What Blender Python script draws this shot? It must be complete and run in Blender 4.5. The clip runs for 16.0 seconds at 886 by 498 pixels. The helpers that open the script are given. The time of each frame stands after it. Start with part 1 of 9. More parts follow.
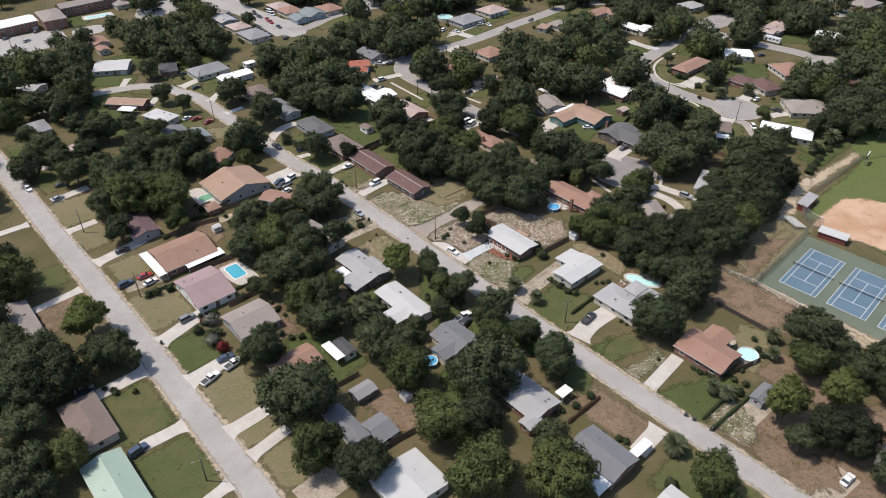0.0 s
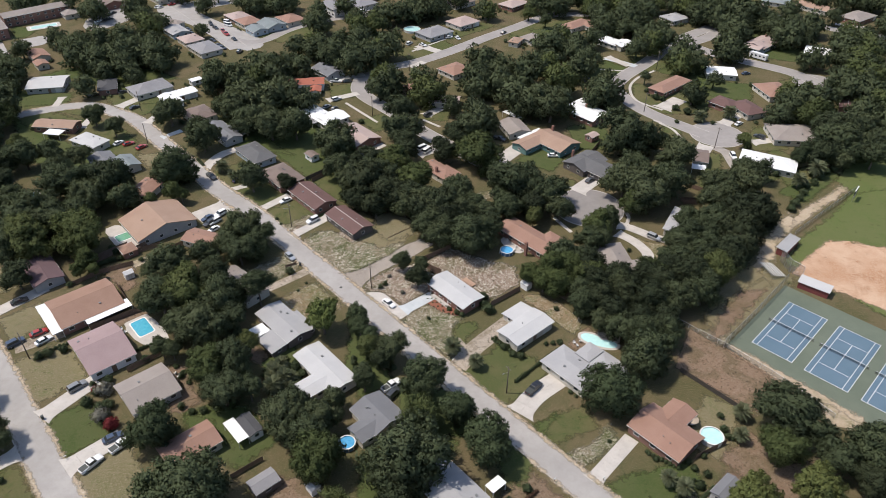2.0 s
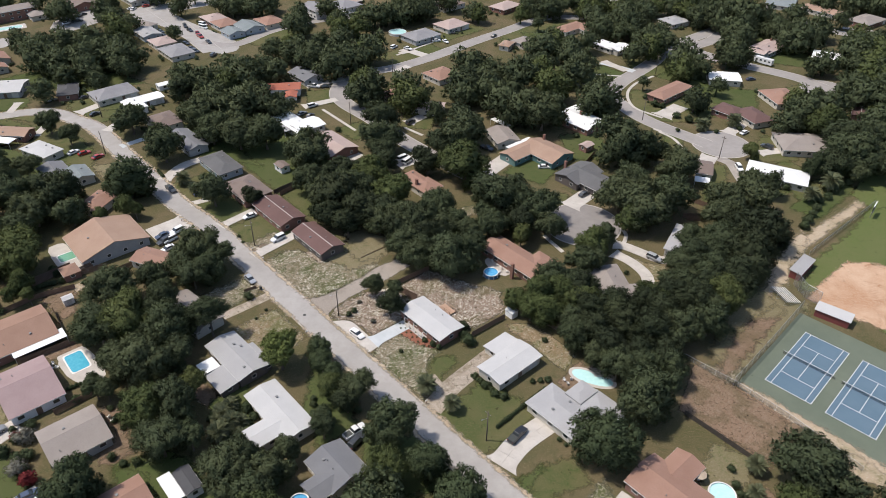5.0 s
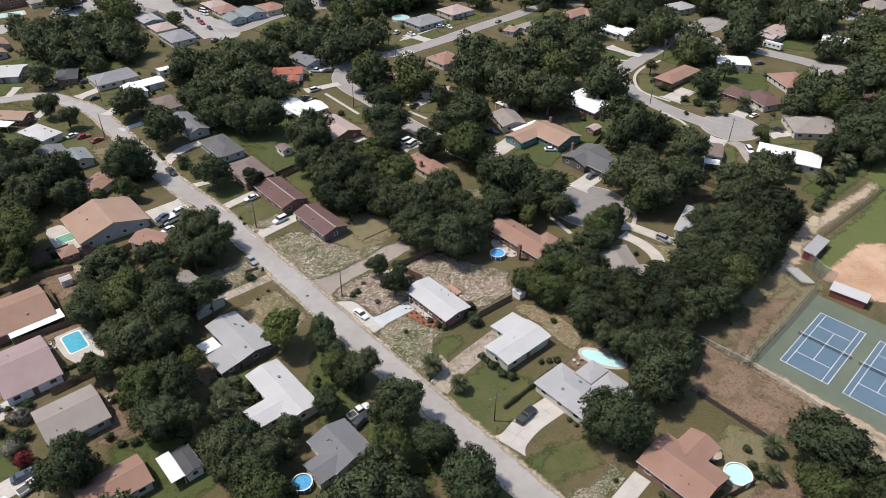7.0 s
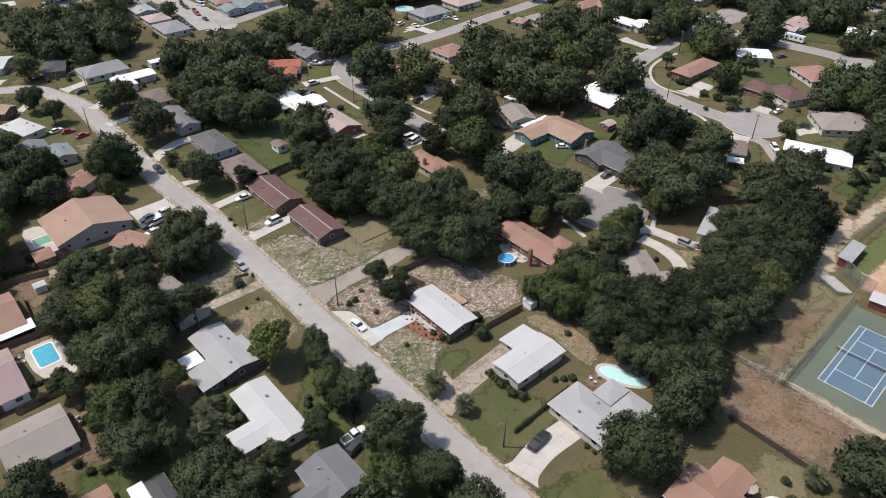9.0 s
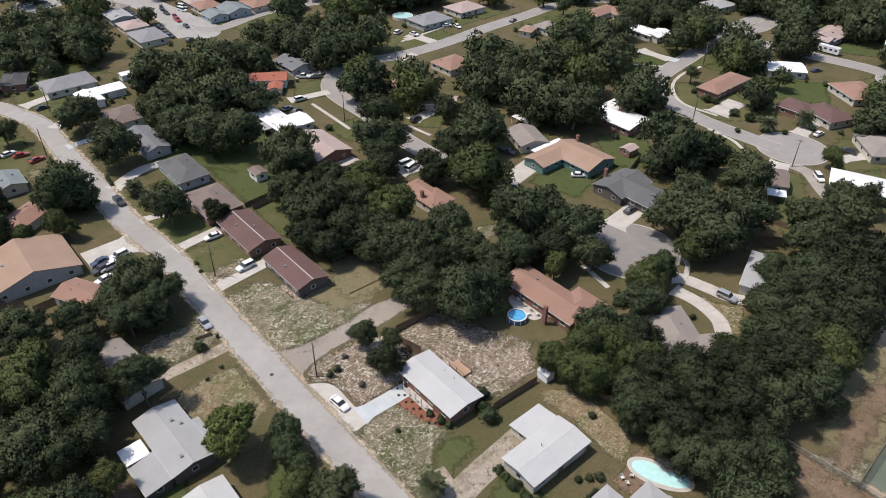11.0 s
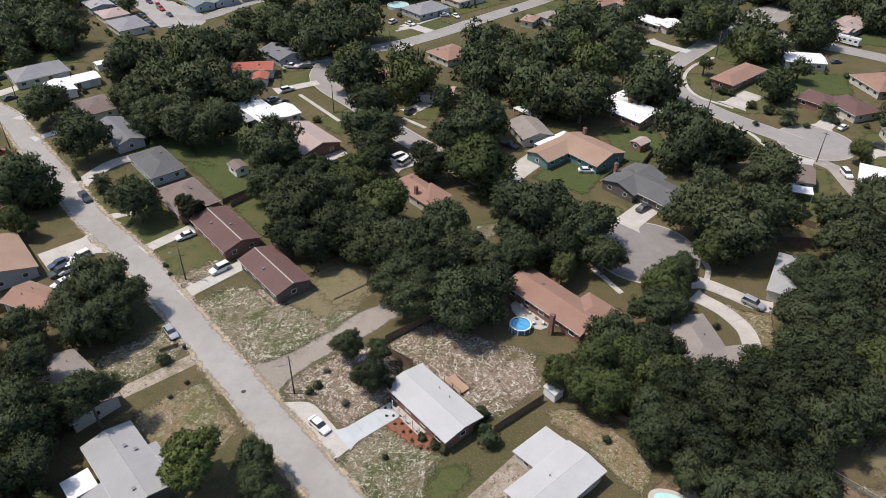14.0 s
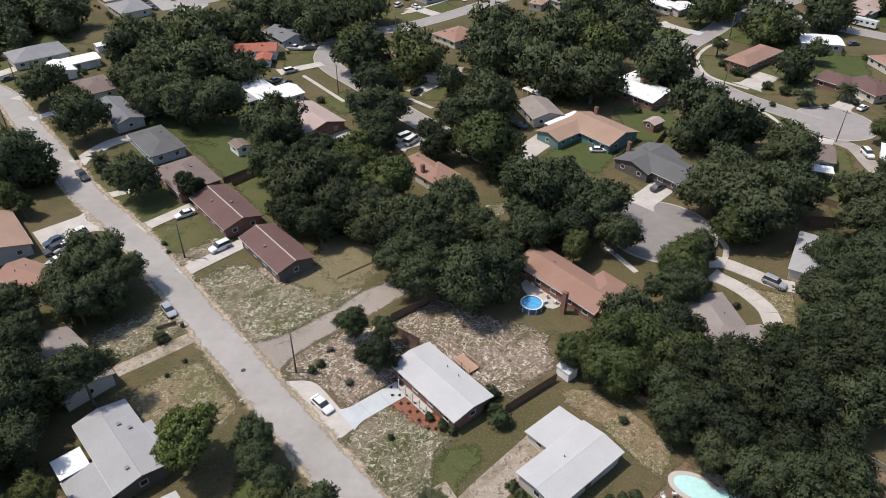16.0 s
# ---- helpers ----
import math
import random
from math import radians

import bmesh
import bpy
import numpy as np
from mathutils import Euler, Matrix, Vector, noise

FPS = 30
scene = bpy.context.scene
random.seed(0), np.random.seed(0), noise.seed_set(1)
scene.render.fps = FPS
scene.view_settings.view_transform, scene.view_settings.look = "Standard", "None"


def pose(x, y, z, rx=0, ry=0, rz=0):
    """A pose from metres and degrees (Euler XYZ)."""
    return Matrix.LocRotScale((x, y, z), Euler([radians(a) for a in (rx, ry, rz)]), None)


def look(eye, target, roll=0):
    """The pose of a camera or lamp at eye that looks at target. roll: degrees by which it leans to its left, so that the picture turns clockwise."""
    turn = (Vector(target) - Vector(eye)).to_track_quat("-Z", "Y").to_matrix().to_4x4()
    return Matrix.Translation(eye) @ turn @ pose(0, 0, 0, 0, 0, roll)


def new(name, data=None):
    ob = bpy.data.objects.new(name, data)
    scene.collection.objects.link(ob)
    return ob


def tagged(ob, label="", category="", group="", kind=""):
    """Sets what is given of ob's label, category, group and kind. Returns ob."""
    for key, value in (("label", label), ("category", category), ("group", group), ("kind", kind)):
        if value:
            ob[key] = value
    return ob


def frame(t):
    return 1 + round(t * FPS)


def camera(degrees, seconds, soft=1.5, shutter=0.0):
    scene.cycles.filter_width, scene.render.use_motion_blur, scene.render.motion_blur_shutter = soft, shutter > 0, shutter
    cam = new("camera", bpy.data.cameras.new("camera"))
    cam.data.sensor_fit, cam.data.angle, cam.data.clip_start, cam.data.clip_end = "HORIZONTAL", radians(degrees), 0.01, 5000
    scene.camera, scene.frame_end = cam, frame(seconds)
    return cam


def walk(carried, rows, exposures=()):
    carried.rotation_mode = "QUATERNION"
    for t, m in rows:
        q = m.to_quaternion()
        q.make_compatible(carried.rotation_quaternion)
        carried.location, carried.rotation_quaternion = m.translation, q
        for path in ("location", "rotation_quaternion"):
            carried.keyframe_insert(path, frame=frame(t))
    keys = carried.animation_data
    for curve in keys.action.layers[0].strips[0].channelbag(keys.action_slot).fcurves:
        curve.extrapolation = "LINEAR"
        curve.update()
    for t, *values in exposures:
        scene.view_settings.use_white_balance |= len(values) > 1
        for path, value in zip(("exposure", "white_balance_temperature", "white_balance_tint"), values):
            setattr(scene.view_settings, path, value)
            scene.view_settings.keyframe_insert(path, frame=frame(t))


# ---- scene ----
cam = camera(64.5, 16.0, soft=0.78)
PATH = [
    (0, (0.672, -2.246, 132.929), (0.688, -0.629, 131.752), 0.1),
    (0.5, (5.859, 4.232, 133.378), (5.879, 5.849, 132.201), 0.2),
    (1, (10.991, 11.284, 133.415), (11.009, 12.9, 132.237), 0.2),
    (1.5, (15.335, 18.327, 132.392), (15.355, 19.943, 131.214), 0.3),
    (2, (19.187, 25.764, 131.27), (19.205, 27.379, 130.091), 0.4),
    (2.5, (22.002, 33.032, 130.066), (22.02, 34.651, 128.891), 0.4),
    (3, (24.139, 38.256, 128.409), (24.16, 39.878, 127.239), 0.5),
    (3.5, (25.282, 42.257, 126.829), (25.307, 43.881, 125.662), 0.6),
    (6, (25.128, 46.003, 118.975), (25.148, 47.63, 117.813), 0.5),
    (6.5, (24.697, 46.165, 117.493), (24.715, 47.791, 116.328), 0.4),
    (7, (24.403, 46.243, 115.679), (24.42, 47.867, 114.511), 0.4),
    (7.5, (24.191, 47.568, 113.876), (24.205, 49.19, 112.707), 0.4),
    (8, (24.316, 50.083, 112.339), (24.323, 51.704, 111.168), 0.3),
    (10.5, (24.803, 80.064, 103.865), (24.803, 81.681, 102.689), 0.4),
    (11, (24.899, 87.76, 102.575), (24.899, 89.381, 101.403), 0.5),
    (11.5, (25.326, 93.483, 100.906), (25.326, 95.105, 99.737), 0.5),
    (12, (25.874, 97.259, 99.513), (25.874, 98.882, 98.344), 0.5),
    (12.5, (25.941, 99.614, 97.892), (25.945, 101.238, 96.724), 0.7),
    (13, (25.884, 100.453, 96.256), (25.89, 102.077, 95.089), 0.7),
    (13.5, (25.749, 100.593, 94.65), (25.755, 102.218, 93.483), 0.7),
    (14, (25.612, 100.668, 92.99), (25.616, 102.292, 91.823), 0.7),
    (14.5, (25.429, 100.556, 91.251), (25.432, 102.18, 90.084), 0.6),
    (15, (25.302, 100.654, 89.497), (25.303, 102.276, 88.328), 0.6),
    (15.5, (25.226, 101.521, 87.957), (25.224, 103.145, 86.789), 0.6),
    (16, (25.07, 102.502, 86.386), (25.06, 104.123, 85.215), 0.5),
]
walk(cam, [(t, look(eye, target, roll)) for t, eye, target, roll in PATH], exposures=[(0, 0.11), (8, 0.13), (12, 0.08), (16, 0.08)])

# ---------- world, sun ----------
SUN_ELEV, SUN_AZ = 63.0, 176.0   # degrees; the sun stands towards this angle in plan (0 = +x, 90 = +y)
world = bpy.data.worlds.new("sky")
scene.world = world
world.use_nodes = True
wn = world.node_tree
sky = wn.nodes.new("ShaderNodeTexSky")
sky.sky_type = 'NISHITA'
sky.sun_disc = False
sky.sun_elevation = radians(SUN_ELEV)
sky.sun_rotation = radians(90 - SUN_AZ)
sky.air_density, sky.dust_density, sky.ozone_density = 1.0, 1.5, 1.0
wn.links.new(sky.outputs[0], wn.nodes["Background"].inputs[0])
wn.nodes["Background"].inputs[1].default_value = 0.15

sun_data = bpy.data.lights.new("sun", 'SUN')
sun_data.energy, sun_data.angle, sun_data.color = 3.8, radians(0.55), (1.0, 0.925, 0.835)
sun_ob = new("sun", sun_data)
sun_dir = Vector((math.cos(radians(SUN_ELEV)) * math.cos(radians(SUN_AZ)), math.cos(radians(SUN_ELEV)) * math.sin(radians(SUN_AZ)), math.sin(radians(SUN_ELEV))))
sun_ob.rotation_euler = sun_dir.to_track_quat("Z", "Y").to_euler()
sun_ob.location = (0, 200, 400)


# ---------- materials ----------
def nodes_of(name):
    m = bpy.data.materials.new(name)
    m.use_nodes = True
    return m, m.node_tree, m.node_tree.nodes["Principled BSDF"]


def mix_rgb(nt, fac, a, b, blend='MIX'):
    n = nt.nodes.new("ShaderNodeMix")
    n.data_type, n.blend_type = 'RGBA', blend
    for socket, value in ((n.inputs[0], fac), (n.inputs[6], a), (n.inputs[7], b)):
        if isinstance(value, (int, float)):
            socket.default_value = value
        elif isinstance(value, tuple):
            socket.default_value = (*value, 1.0)
        else:
            nt.links.new(value, socket)
    return n.outputs[2]


def ramp(nt, value, lo, hi):
    n = nt.nodes.new("ShaderNodeMapRange")
    n.inputs[1].default_value, n.inputs[2].default_value = lo, hi
    nt.links.new(value, n.inputs[0])
    return n.outputs[0]


def noise_tex(nt, coord, scale, detail=4.0, rough=0.6, distort=0.0):
    n = nt.nodes.new("ShaderNodeTexNoise")
    n.inputs["Scale"].default_value, n.inputs["Detail"].default_value = scale, detail
    n.inputs["Roughness"].default_value, n.inputs["Distortion"].default_value = rough, distort
    nt.links.new(coord, n.inputs["Vector"])
    return n.outputs[0]


def world_coord(nt):
    return nt.nodes.new("ShaderNodeNewGeometry").outputs["Position"]


def object_coord(nt):
    return nt.nodes.new("ShaderNodeTexCoord").outputs["Object"]


def bump(nt, bsdf, height, strength, distance=0.05):
    n = nt.nodes.new("ShaderNodeBump")
    n.inputs["Strength"].default_value, n.inputs["Distance"].default_value = strength, distance
    nt.links.new(height, n.inputs["Height"])
    nt.links.new(n.outputs[0], bsdf.inputs["Normal"])


def surface(name, a, b, stain, big=0.15, small=2.5, stain_amount=0.5, rough=0.85, metal=0.0, relief=0.3, in_world=True, spread=(0.35, 0.65), stain_edge=(0.55, 0.7)):
    """Two base colours blended at a large scale, a third as stains or speckle at a small one."""
    m, nt, bsdf = nodes_of(name)
    co = world_coord(nt) if in_world else object_coord(nt)
    large = ramp(nt, noise_tex(nt, co, big, 5.0), *spread)
    fine = noise_tex(nt, co, small, 6.0, 0.7)
    speck = ramp(nt, fine, *stain_edge)
    mul = nt.nodes.new("ShaderNodeMath")
    mul.operation = 'MULTIPLY'
    mul.inputs[1].default_value = stain_amount
    nt.links.new(speck, mul.inputs[0])
    col = mix_rgb(nt, mul.outputs[0], mix_rgb(nt, large, a, b), stain)
    nt.links.new(col, bsdf.inputs["Base Color"])
    bsdf.inputs["Roughness"].default_value, bsdf.inputs["Metallic"].default_value = rough, metal
    if relief:
        bump(nt, bsdf, fine, relief)
    return m


def ground_surface(name, patches, speck_a, speck_b, relief=0.5, litter=0.0, ragged=True):
    """Ground: three colours in drifts at two scales with a fine speckle of two tones."""
    m, nt, bsdf = nodes_of(name)
    co = world_coord(nt)
    c = mix_rgb(nt, ramp(nt, noise_tex(nt, co, 0.045, 6.0, 0.65), 0.42, 0.58), patches[0], patches[1])
    c = mix_rgb(nt, ramp(nt, noise_tex(nt, co, 0.16, 6.0, 0.7, 0.6), 0.52, 0.66), c, patches[2])
    grain = noise_tex(nt, co, 1.7, 8.0, 0.75)
    c = mix_rgb(nt, ramp(nt, grain, 0.46, 0.64), c, speck_a)
    c = mix_rgb(nt, ramp(nt, noise_tex(nt, co, 3.0, 5.0, 0.85), 0.53, 0.66), c, speck_b)
    if litter:
        # tufts of thin grass, and pale litter in drifts of many small bits
        grass = ramp(nt, noise_tex(nt, co, 0.16, 8.0, 0.72, 0.5), 0.46, 0.60)
        c = mix_rgb(nt, grass, c, patches[2])
        drift = ramp(nt, noise_tex(nt, co, 0.20, 7.0, 0.74, 1.0), 0.37, 0.53)
        bits = ramp(nt, noise_tex(nt, co, 1.3, 6.0, 0.82, 1.4), 0.52, 0.57)
        both = nt.nodes.new("ShaderNodeMath")
        both.operation = 'MULTIPLY'
        nt.links.new(drift, both.inputs[0])
        nt.links.new(bits, both.inputs[1])
        c = mix_rgb(nt, ramp(nt, both.outputs[0], 0.0, 1.0 / litter), c, (0.58, 0.53, 0.45))
        shade = ramp(nt, noise_tex(nt, co, 1.1, 6.0, 0.8, 0.5), 0.53, 0.64)
        c = mix_rgb(nt, shade, c, tuple(0.5 * p for p in patches[2]))
    nt.links.new(c, bsdf.inputs["Base Color"])
    if ragged:
        # the sheet thins out in tufts towards its border
        border = nt.nodes.new("ShaderNodeAttribute")
        border.attribute_name = "edge"
        tuft = nt.nodes.new("ShaderNodeMath")
        tuft.operation = 'ADD'
        nt.links.new(border.outputs["Fac"], tuft.inputs[0])
        rag = nt.nodes.new("ShaderNodeMath")
        rag.operation = 'MULTIPLY_ADD'
        rag.inputs[1].default_value, rag.inputs[2].default_value = 2.4, -1.2
        nt.links.new(noise_tex(nt, co, 0.55, 7.0, 0.72), rag.inputs[0])
        nt.links.new(rag.outputs[0], tuft.inputs[1])
        nt.links.new(ramp(nt, tuft.outputs[0], 0.22, 0.78), bsdf.inputs["Alpha"])
    bsdf.inputs["Roughness"].default_value = 0.95
    bsdf.inputs["Specular IOR Level"].default_value = 0.1
    bump(nt, bsdf, grain, relief, 0.25)
    return m


def leaf_surface(name, dark, light, warm):
    """Leaves: each spray between two tones, drifts of lighter growth, and a tone of its own for each tree."""
    m, nt, bsdf = nodes_of(name)
    geo = nt.nodes.new("ShaderNodeNewGeometry")
    info = nt.nodes.new("ShaderNodeObjectInfo")
    c = mix_rgb(nt, ramp(nt, geo.outputs["Random Per Island"], -1.0, 2.1), dark, light)
    patch = noise_tex(nt, geo.outputs["Position"], 0.5, 5.0, 0.65)
    c = mix_rgb(nt, ramp(nt, patch, 0.46, 0.74), c, light)
    own = info.outputs["Random"]
    c = mix_rgb(nt, ramp(nt, own, 0.45, 1.35), c, warm)
    c = mix_rgb(nt, ramp(nt, own, 0.42, -0.35), c, tuple(0.7 * v for v in dark))
    nt.links.new(c, bsdf.inputs["Base Color"])
    bsdf.inputs["Roughness"].default_value = 0.75
    bsdf.inputs["Specular IOR Level"].default_value = 0.15
    through_leaf = nt.nodes.new("ShaderNodeBsdfTranslucent")
    nt.links.new(c, through_leaf.inputs[0])
    mixer = nt.nodes.new("ShaderNodeMixShader")
    mixer.inputs[0].default_value = 0.30
    nt.links.new(bsdf.outputs[0], mixer.inputs[1])
    nt.links.new(through_leaf.outputs[0], mixer.inputs[2])
    nt.links.new(mixer.outputs[0], nt.nodes["Material Output"].inputs[0])
    return m


def shingle(name, a, b, stain, rows=True, metal=False):
    """Roof covering: courses or ribs as fine relief, stains, sun bleaching at a large scale."""
    m, nt, bsdf = nodes_of(name)
    co = object_coord(nt)
    info = nt.nodes.new("ShaderNodeObjectInfo")
    large = ramp(nt, noise_tex(nt, co, 0.22, 5.0, 0.6), 0.35, 0.65)
    fine = noise_tex(nt, co, 5.0, 5.0, 0.7)
    c = mix_rgb(nt, large, a, b)
    c = mix_rgb(nt, ramp(nt, fine, 0.45, 0.9), c, stain)
    c = mix_rgb(nt, ramp(nt, noise_tex(nt, co, 0.9, 4.0), 0.58, 0.95), c, stain)
    wave = nt.nodes.new("ShaderNodeTexWave")
    wave.wave_type, wave.bands_direction, wave.wave_profile = 'BANDS', 'X' if metal else 'Y', 'SAW'
    wave.inputs["Scale"].default_value = 0.42 if metal else 0.9
    wave.inputs["Distortion"].default_value = 0.0 if metal else 0.35
    nt.links.new(co, wave.inputs["Vector"])
    c = mix_rgb(nt, ramp(nt, wave.outputs["Fac"], 0.8, 2.6), c, tuple(0.55 * v for v in a))
    c = mix_rgb(nt, ramp(nt, info.outputs["Random"], -0.2, 4.0), c, b)
    nt.links.new(c, bsdf.inputs["Base Color"])
    bsdf.inputs["Roughness"].default_value = 0.45 if metal else 0.9
    bump(nt, bsdf, wave.outputs["Fac"], 0.35, 0.03)
    return m


def plain(name, col, rough=0.5, metal=0.0, vary=0.12, spec=0.5, scale=3.0):
    m, nt, bsdf = nodes_of(name)
    co = object_coord(nt)
    c = mix_rgb(nt, ramp(nt, noise_tex(nt, co, scale, 5.0), 0.3, 0.75), col, tuple(v * (1 - 2 * vary) for v in col))
    nt.links.new(c, bsdf.inputs["Base Color"])
    bsdf.inputs["Roughness"].default_value, bsdf.inputs["Metallic"].default_value = rough, metal
    bsdf.inputs["Specular IOR Level"].default_value = spec
    return m


M = {}
M["ground"] = ground_surface("ground_dry_grass", ((0.078, 0.074, 0.033), (0.124, 0.097, 0.055), (0.056, 0.063, 0.026)), (0.104, 0.089, 0.044), (0.21, 0.168, 0.112), ragged=False)
M["lawn_green"] = ground_surface("lawn_green", ((0.064, 0.080, 0.028), (0.112, 0.102, 0.048), (0.052, 0.074, 0.022)), (0.090, 0.092, 0.038), (0.15, 0.130, 0.075), 0.45)
M["lawn_deep"] = ground_surface("shady_lawn", ((0.056, 0.078, 0.024), (0.074, 0.086, 0.033), (0.046, 0.068, 0.02)), (0.078, 0.088, 0.036), (0.105, 0.102, 0.053), 0.35)
M["lawn_sandy"] = ground_surface("sandy_bank", ((0.36, 0.28, 0.195), (0.42, 0.345, 0.255), (0.19, 0.165, 0.09)), (0.33, 0.27, 0.19), (0.52, 0.46, 0.38), 0.5)
M["lawn_dry"] = ground_surface("lawn_dry", ((0.135, 0.12, 0.06), (0.165, 0.14, 0.08), (0.105, 0.11, 0.045)), (0.19, 0.16, 0.10), (0.30, 0.26, 0.19))
M["lawn_litter"] = ground_surface("sandy_yard", ((0.128, 0.112, 0.064), (0.160, 0.130, 0.084), (0.082, 0.088, 0.036)), (0.175, 0.148, 0.098), (0.38, 0.33, 0.26), 0.8, 0.85)
M["lawn_leafy"] = ground_surface("leafy_yard", ((0.150, 0.108, 0.078), (0.190, 0.137, 0.102), (0.118, 0.098, 0.056)), (0.20, 0.148, 0.112), (0.44, 0.38, 0.33), 0.8, 1.35)
M["lawn_dryred"] = ground_surface("bare_yard", ((0.145, 0.12, 0.06), (0.20, 0.14, 0.085), (0.12, 0.115, 0.05)), (0.21, 0.15, 0.09), (0.38, 0.32, 0.23), 0.6, 0.5)
M["lawn_dirt"] = ground_surface("reddish_dirt", ((0.195, 0.130, 0.088), (0.160, 0.110, 0.074), (0.138, 0.102, 0.062)), (0.205, 0.142, 0.099), (0.29, 0.22, 0.162), 0.6, 0.10)
M["lawn_mulch"] = ground_surface("red_mulch", ((0.24, 0.10, 0.065), (0.20, 0.085, 0.055), (0.27, 0.12, 0.08)), (0.17, 0.07, 0.045), (0.30, 0.18, 0.13))
M["clay"] = ground_surface("infield_clay", ((0.37, 0.205, 0.120), (0.50, 0.345, 0.240), (0.29, 0.150, 0.082)), (0.45, 0.300, 0.200), (0.55, 0.42, 0.315), 0.2)
M["field"] = ground_surface("playing_field", ((0.090, 0.118, 0.036), (0.106, 0.122, 0.046), (0.080, 0.110, 0.032)), (0.108, 0.122, 0.048), (0.135, 0.130, 0.060), 0.2)
M["asphalt"] = surface("worn_asphalt", (0.304, 0.285, 0.268), (0.364, 0.342, 0.322), (0.240, 0.220, 0.202), 0.07, 0.35, 0.6, 0.92, 0, 0.12, stain_edge=(0.40, 0.78))
M["asphalt_dark"] = surface("old_asphalt", (0.205, 0.187, 0.176), (0.248, 0.227, 0.213), (0.152, 0.139, 0.131), 0.1, 0.5, 0.5, 0.92, 0, 0.12, stain_edge=(0.42, 0.80))
M["asphalt_mid"] = surface("grey_asphalt", (0.262, 0.241, 0.227), (0.31, 0.286, 0.27), (0.20, 0.183, 0.171), 0.09, 0.5, 0.5, 0.92, 0, 0.12, stain_edge=(0.42, 0.80))
M["lane_sand"] = ground_surface("lane_sand", ((0.262, 0.226, 0.195), (0.31, 0.272, 0.236), (0.20, 0.172, 0.142)), (0.29, 0.253, 0.217), (0.37, 0.325, 0.28), 0.4)
M["lane"] = surface("sandy_lane", (0.27, 0.24, 0.215), (0.345, 0.31, 0.275), (0.19, 0.165, 0.14), 0.25, 1.1, 0.7, 0.95, 0, 0.4)
M["concrete"] = surface("concrete", (0.41, 0.375, 0.34), (0.49, 0.455, 0.415), (0.29, 0.26, 0.23), 0.3, 1.6, 0.5, 0.9, 0, 0.12)
M["pale"] = surface("painted_concrete", (0.42, 0.445, 0.46), (0.48, 0.50, 0.51), (0.36, 0.38, 0.39), 0.4, 2.0, 0.3, 0.8, 0, 0.1)
M["sand"] = ground_surface("sandy_drive", ((0.30, 0.25, 0.20), (0.37, 0.315, 0.26), (0.22, 0.18, 0.13)), (0.34, 0.285, 0.23), (0.46, 0.41, 0.35), 0.5, 0.35, False)
M["kerb"] = surface("kerb_concrete", (0.37, 0.342, 0.315), (0.44, 0.408, 0.375), (0.26, 0.245, 0.22), 0.5, 1.5, 0.6, 0.9, 0, 0.1)
ROOF = {
    "green": shingle("mint_metal_roof", (0.255, 0.335, 0.27), (0.295, 0.375, 0.31), (0.22, 0.295, 0.24), metal=True),
    "brown": shingle("brown_shingle", (0.155, 0.115, 0.10), (0.20, 0.155, 0.135), (0.11, 0.085, 0.075)),
    "taupe": shingle("taupe_shingle", (0.235, 0.20, 0.18), (0.285, 0.25, 0.225), (0.17, 0.145, 0.13)),
    "mauve": shingle("mauve_shingle", (0.27, 0.19, 0.19), (0.32, 0.235, 0.23), (0.21, 0.145, 0.15)),
    "iron": shingle("dark_grey_shingle", (0.098, 0.097, 0.099), (0.125, 0.123, 0.125), (0.075, 0.074, 0.076)),
    "rust": shingle("rust_brown_shingle", (0.235, 0.138, 0.098), (0.29, 0.18, 0.132), (0.18, 0.105, 0.075)),
    "tan": shingle("tan_shingle", (0.30, 0.197, 0.143), (0.345, 0.235, 0.175), (0.245, 0.16, 0.115)),
    "orange": shingle("terracotta_shingle", (0.255, 0.145, 0.105), (0.30, 0.18, 0.136), (0.205, 0.118, 0.088)),
    "plum": shingle("plum_shingle", (0.10, 0.062, 0.068), (0.135, 0.085, 0.09), (0.075, 0.047, 0.05)),
    "maroon": shingle("maroon_shingle", (0.112, 0.062, 0.055), (0.14, 0.08, 0.072), (0.085, 0.049, 0.044)),
    "charcoal": shingle("charcoal_shingle", (0.055, 0.055, 0.06), (0.08, 0.08, 0.085), (0.04, 0.04, 0.043)),
    "grey": shingle("grey_shingle", (0.21, 0.205, 0.215), (0.26, 0.255, 0.26), (0.16, 0.155, 0.165)),
    "slate": shingle("slate_shingle", (0.140, 0.142, 0.152), (0.172, 0.174, 0.184), (0.108, 0.110, 0.12)),
    "silver": shingle("silver_shingle", (0.30, 0.297, 0.30), (0.355, 0.35, 0.353), (0.24, 0.236, 0.24)),
    "white": shingle("white_coated_roof", (0.425, 0.42, 0.42), (0.48, 0.475, 0.47), (0.35, 0.345, 0.34)),
    "bright": shingle("white_metal_roof", (0.72, 0.72, 0.71), (0.77, 0.77, 0.76), (0.64, 0.64, 0.63), metal=True),
    "red": shingle("red_tile_roof", (0.315, 0.098, 0.062), (0.36, 0.125, 0.080), (0.245, 0.078, 0.05)),
    "pink": shingle("pinkish_shingle", (0.36, 0.275, 0.25), (0.42, 0.33, 0.30), (0.28, 0.21, 0.19)),
    "seagreen": shingle("greenish_grey_shingle", (0.165, 0.19, 0.195), (0.21, 0.235, 0.24), (0.13, 0.15, 0.155)),
}
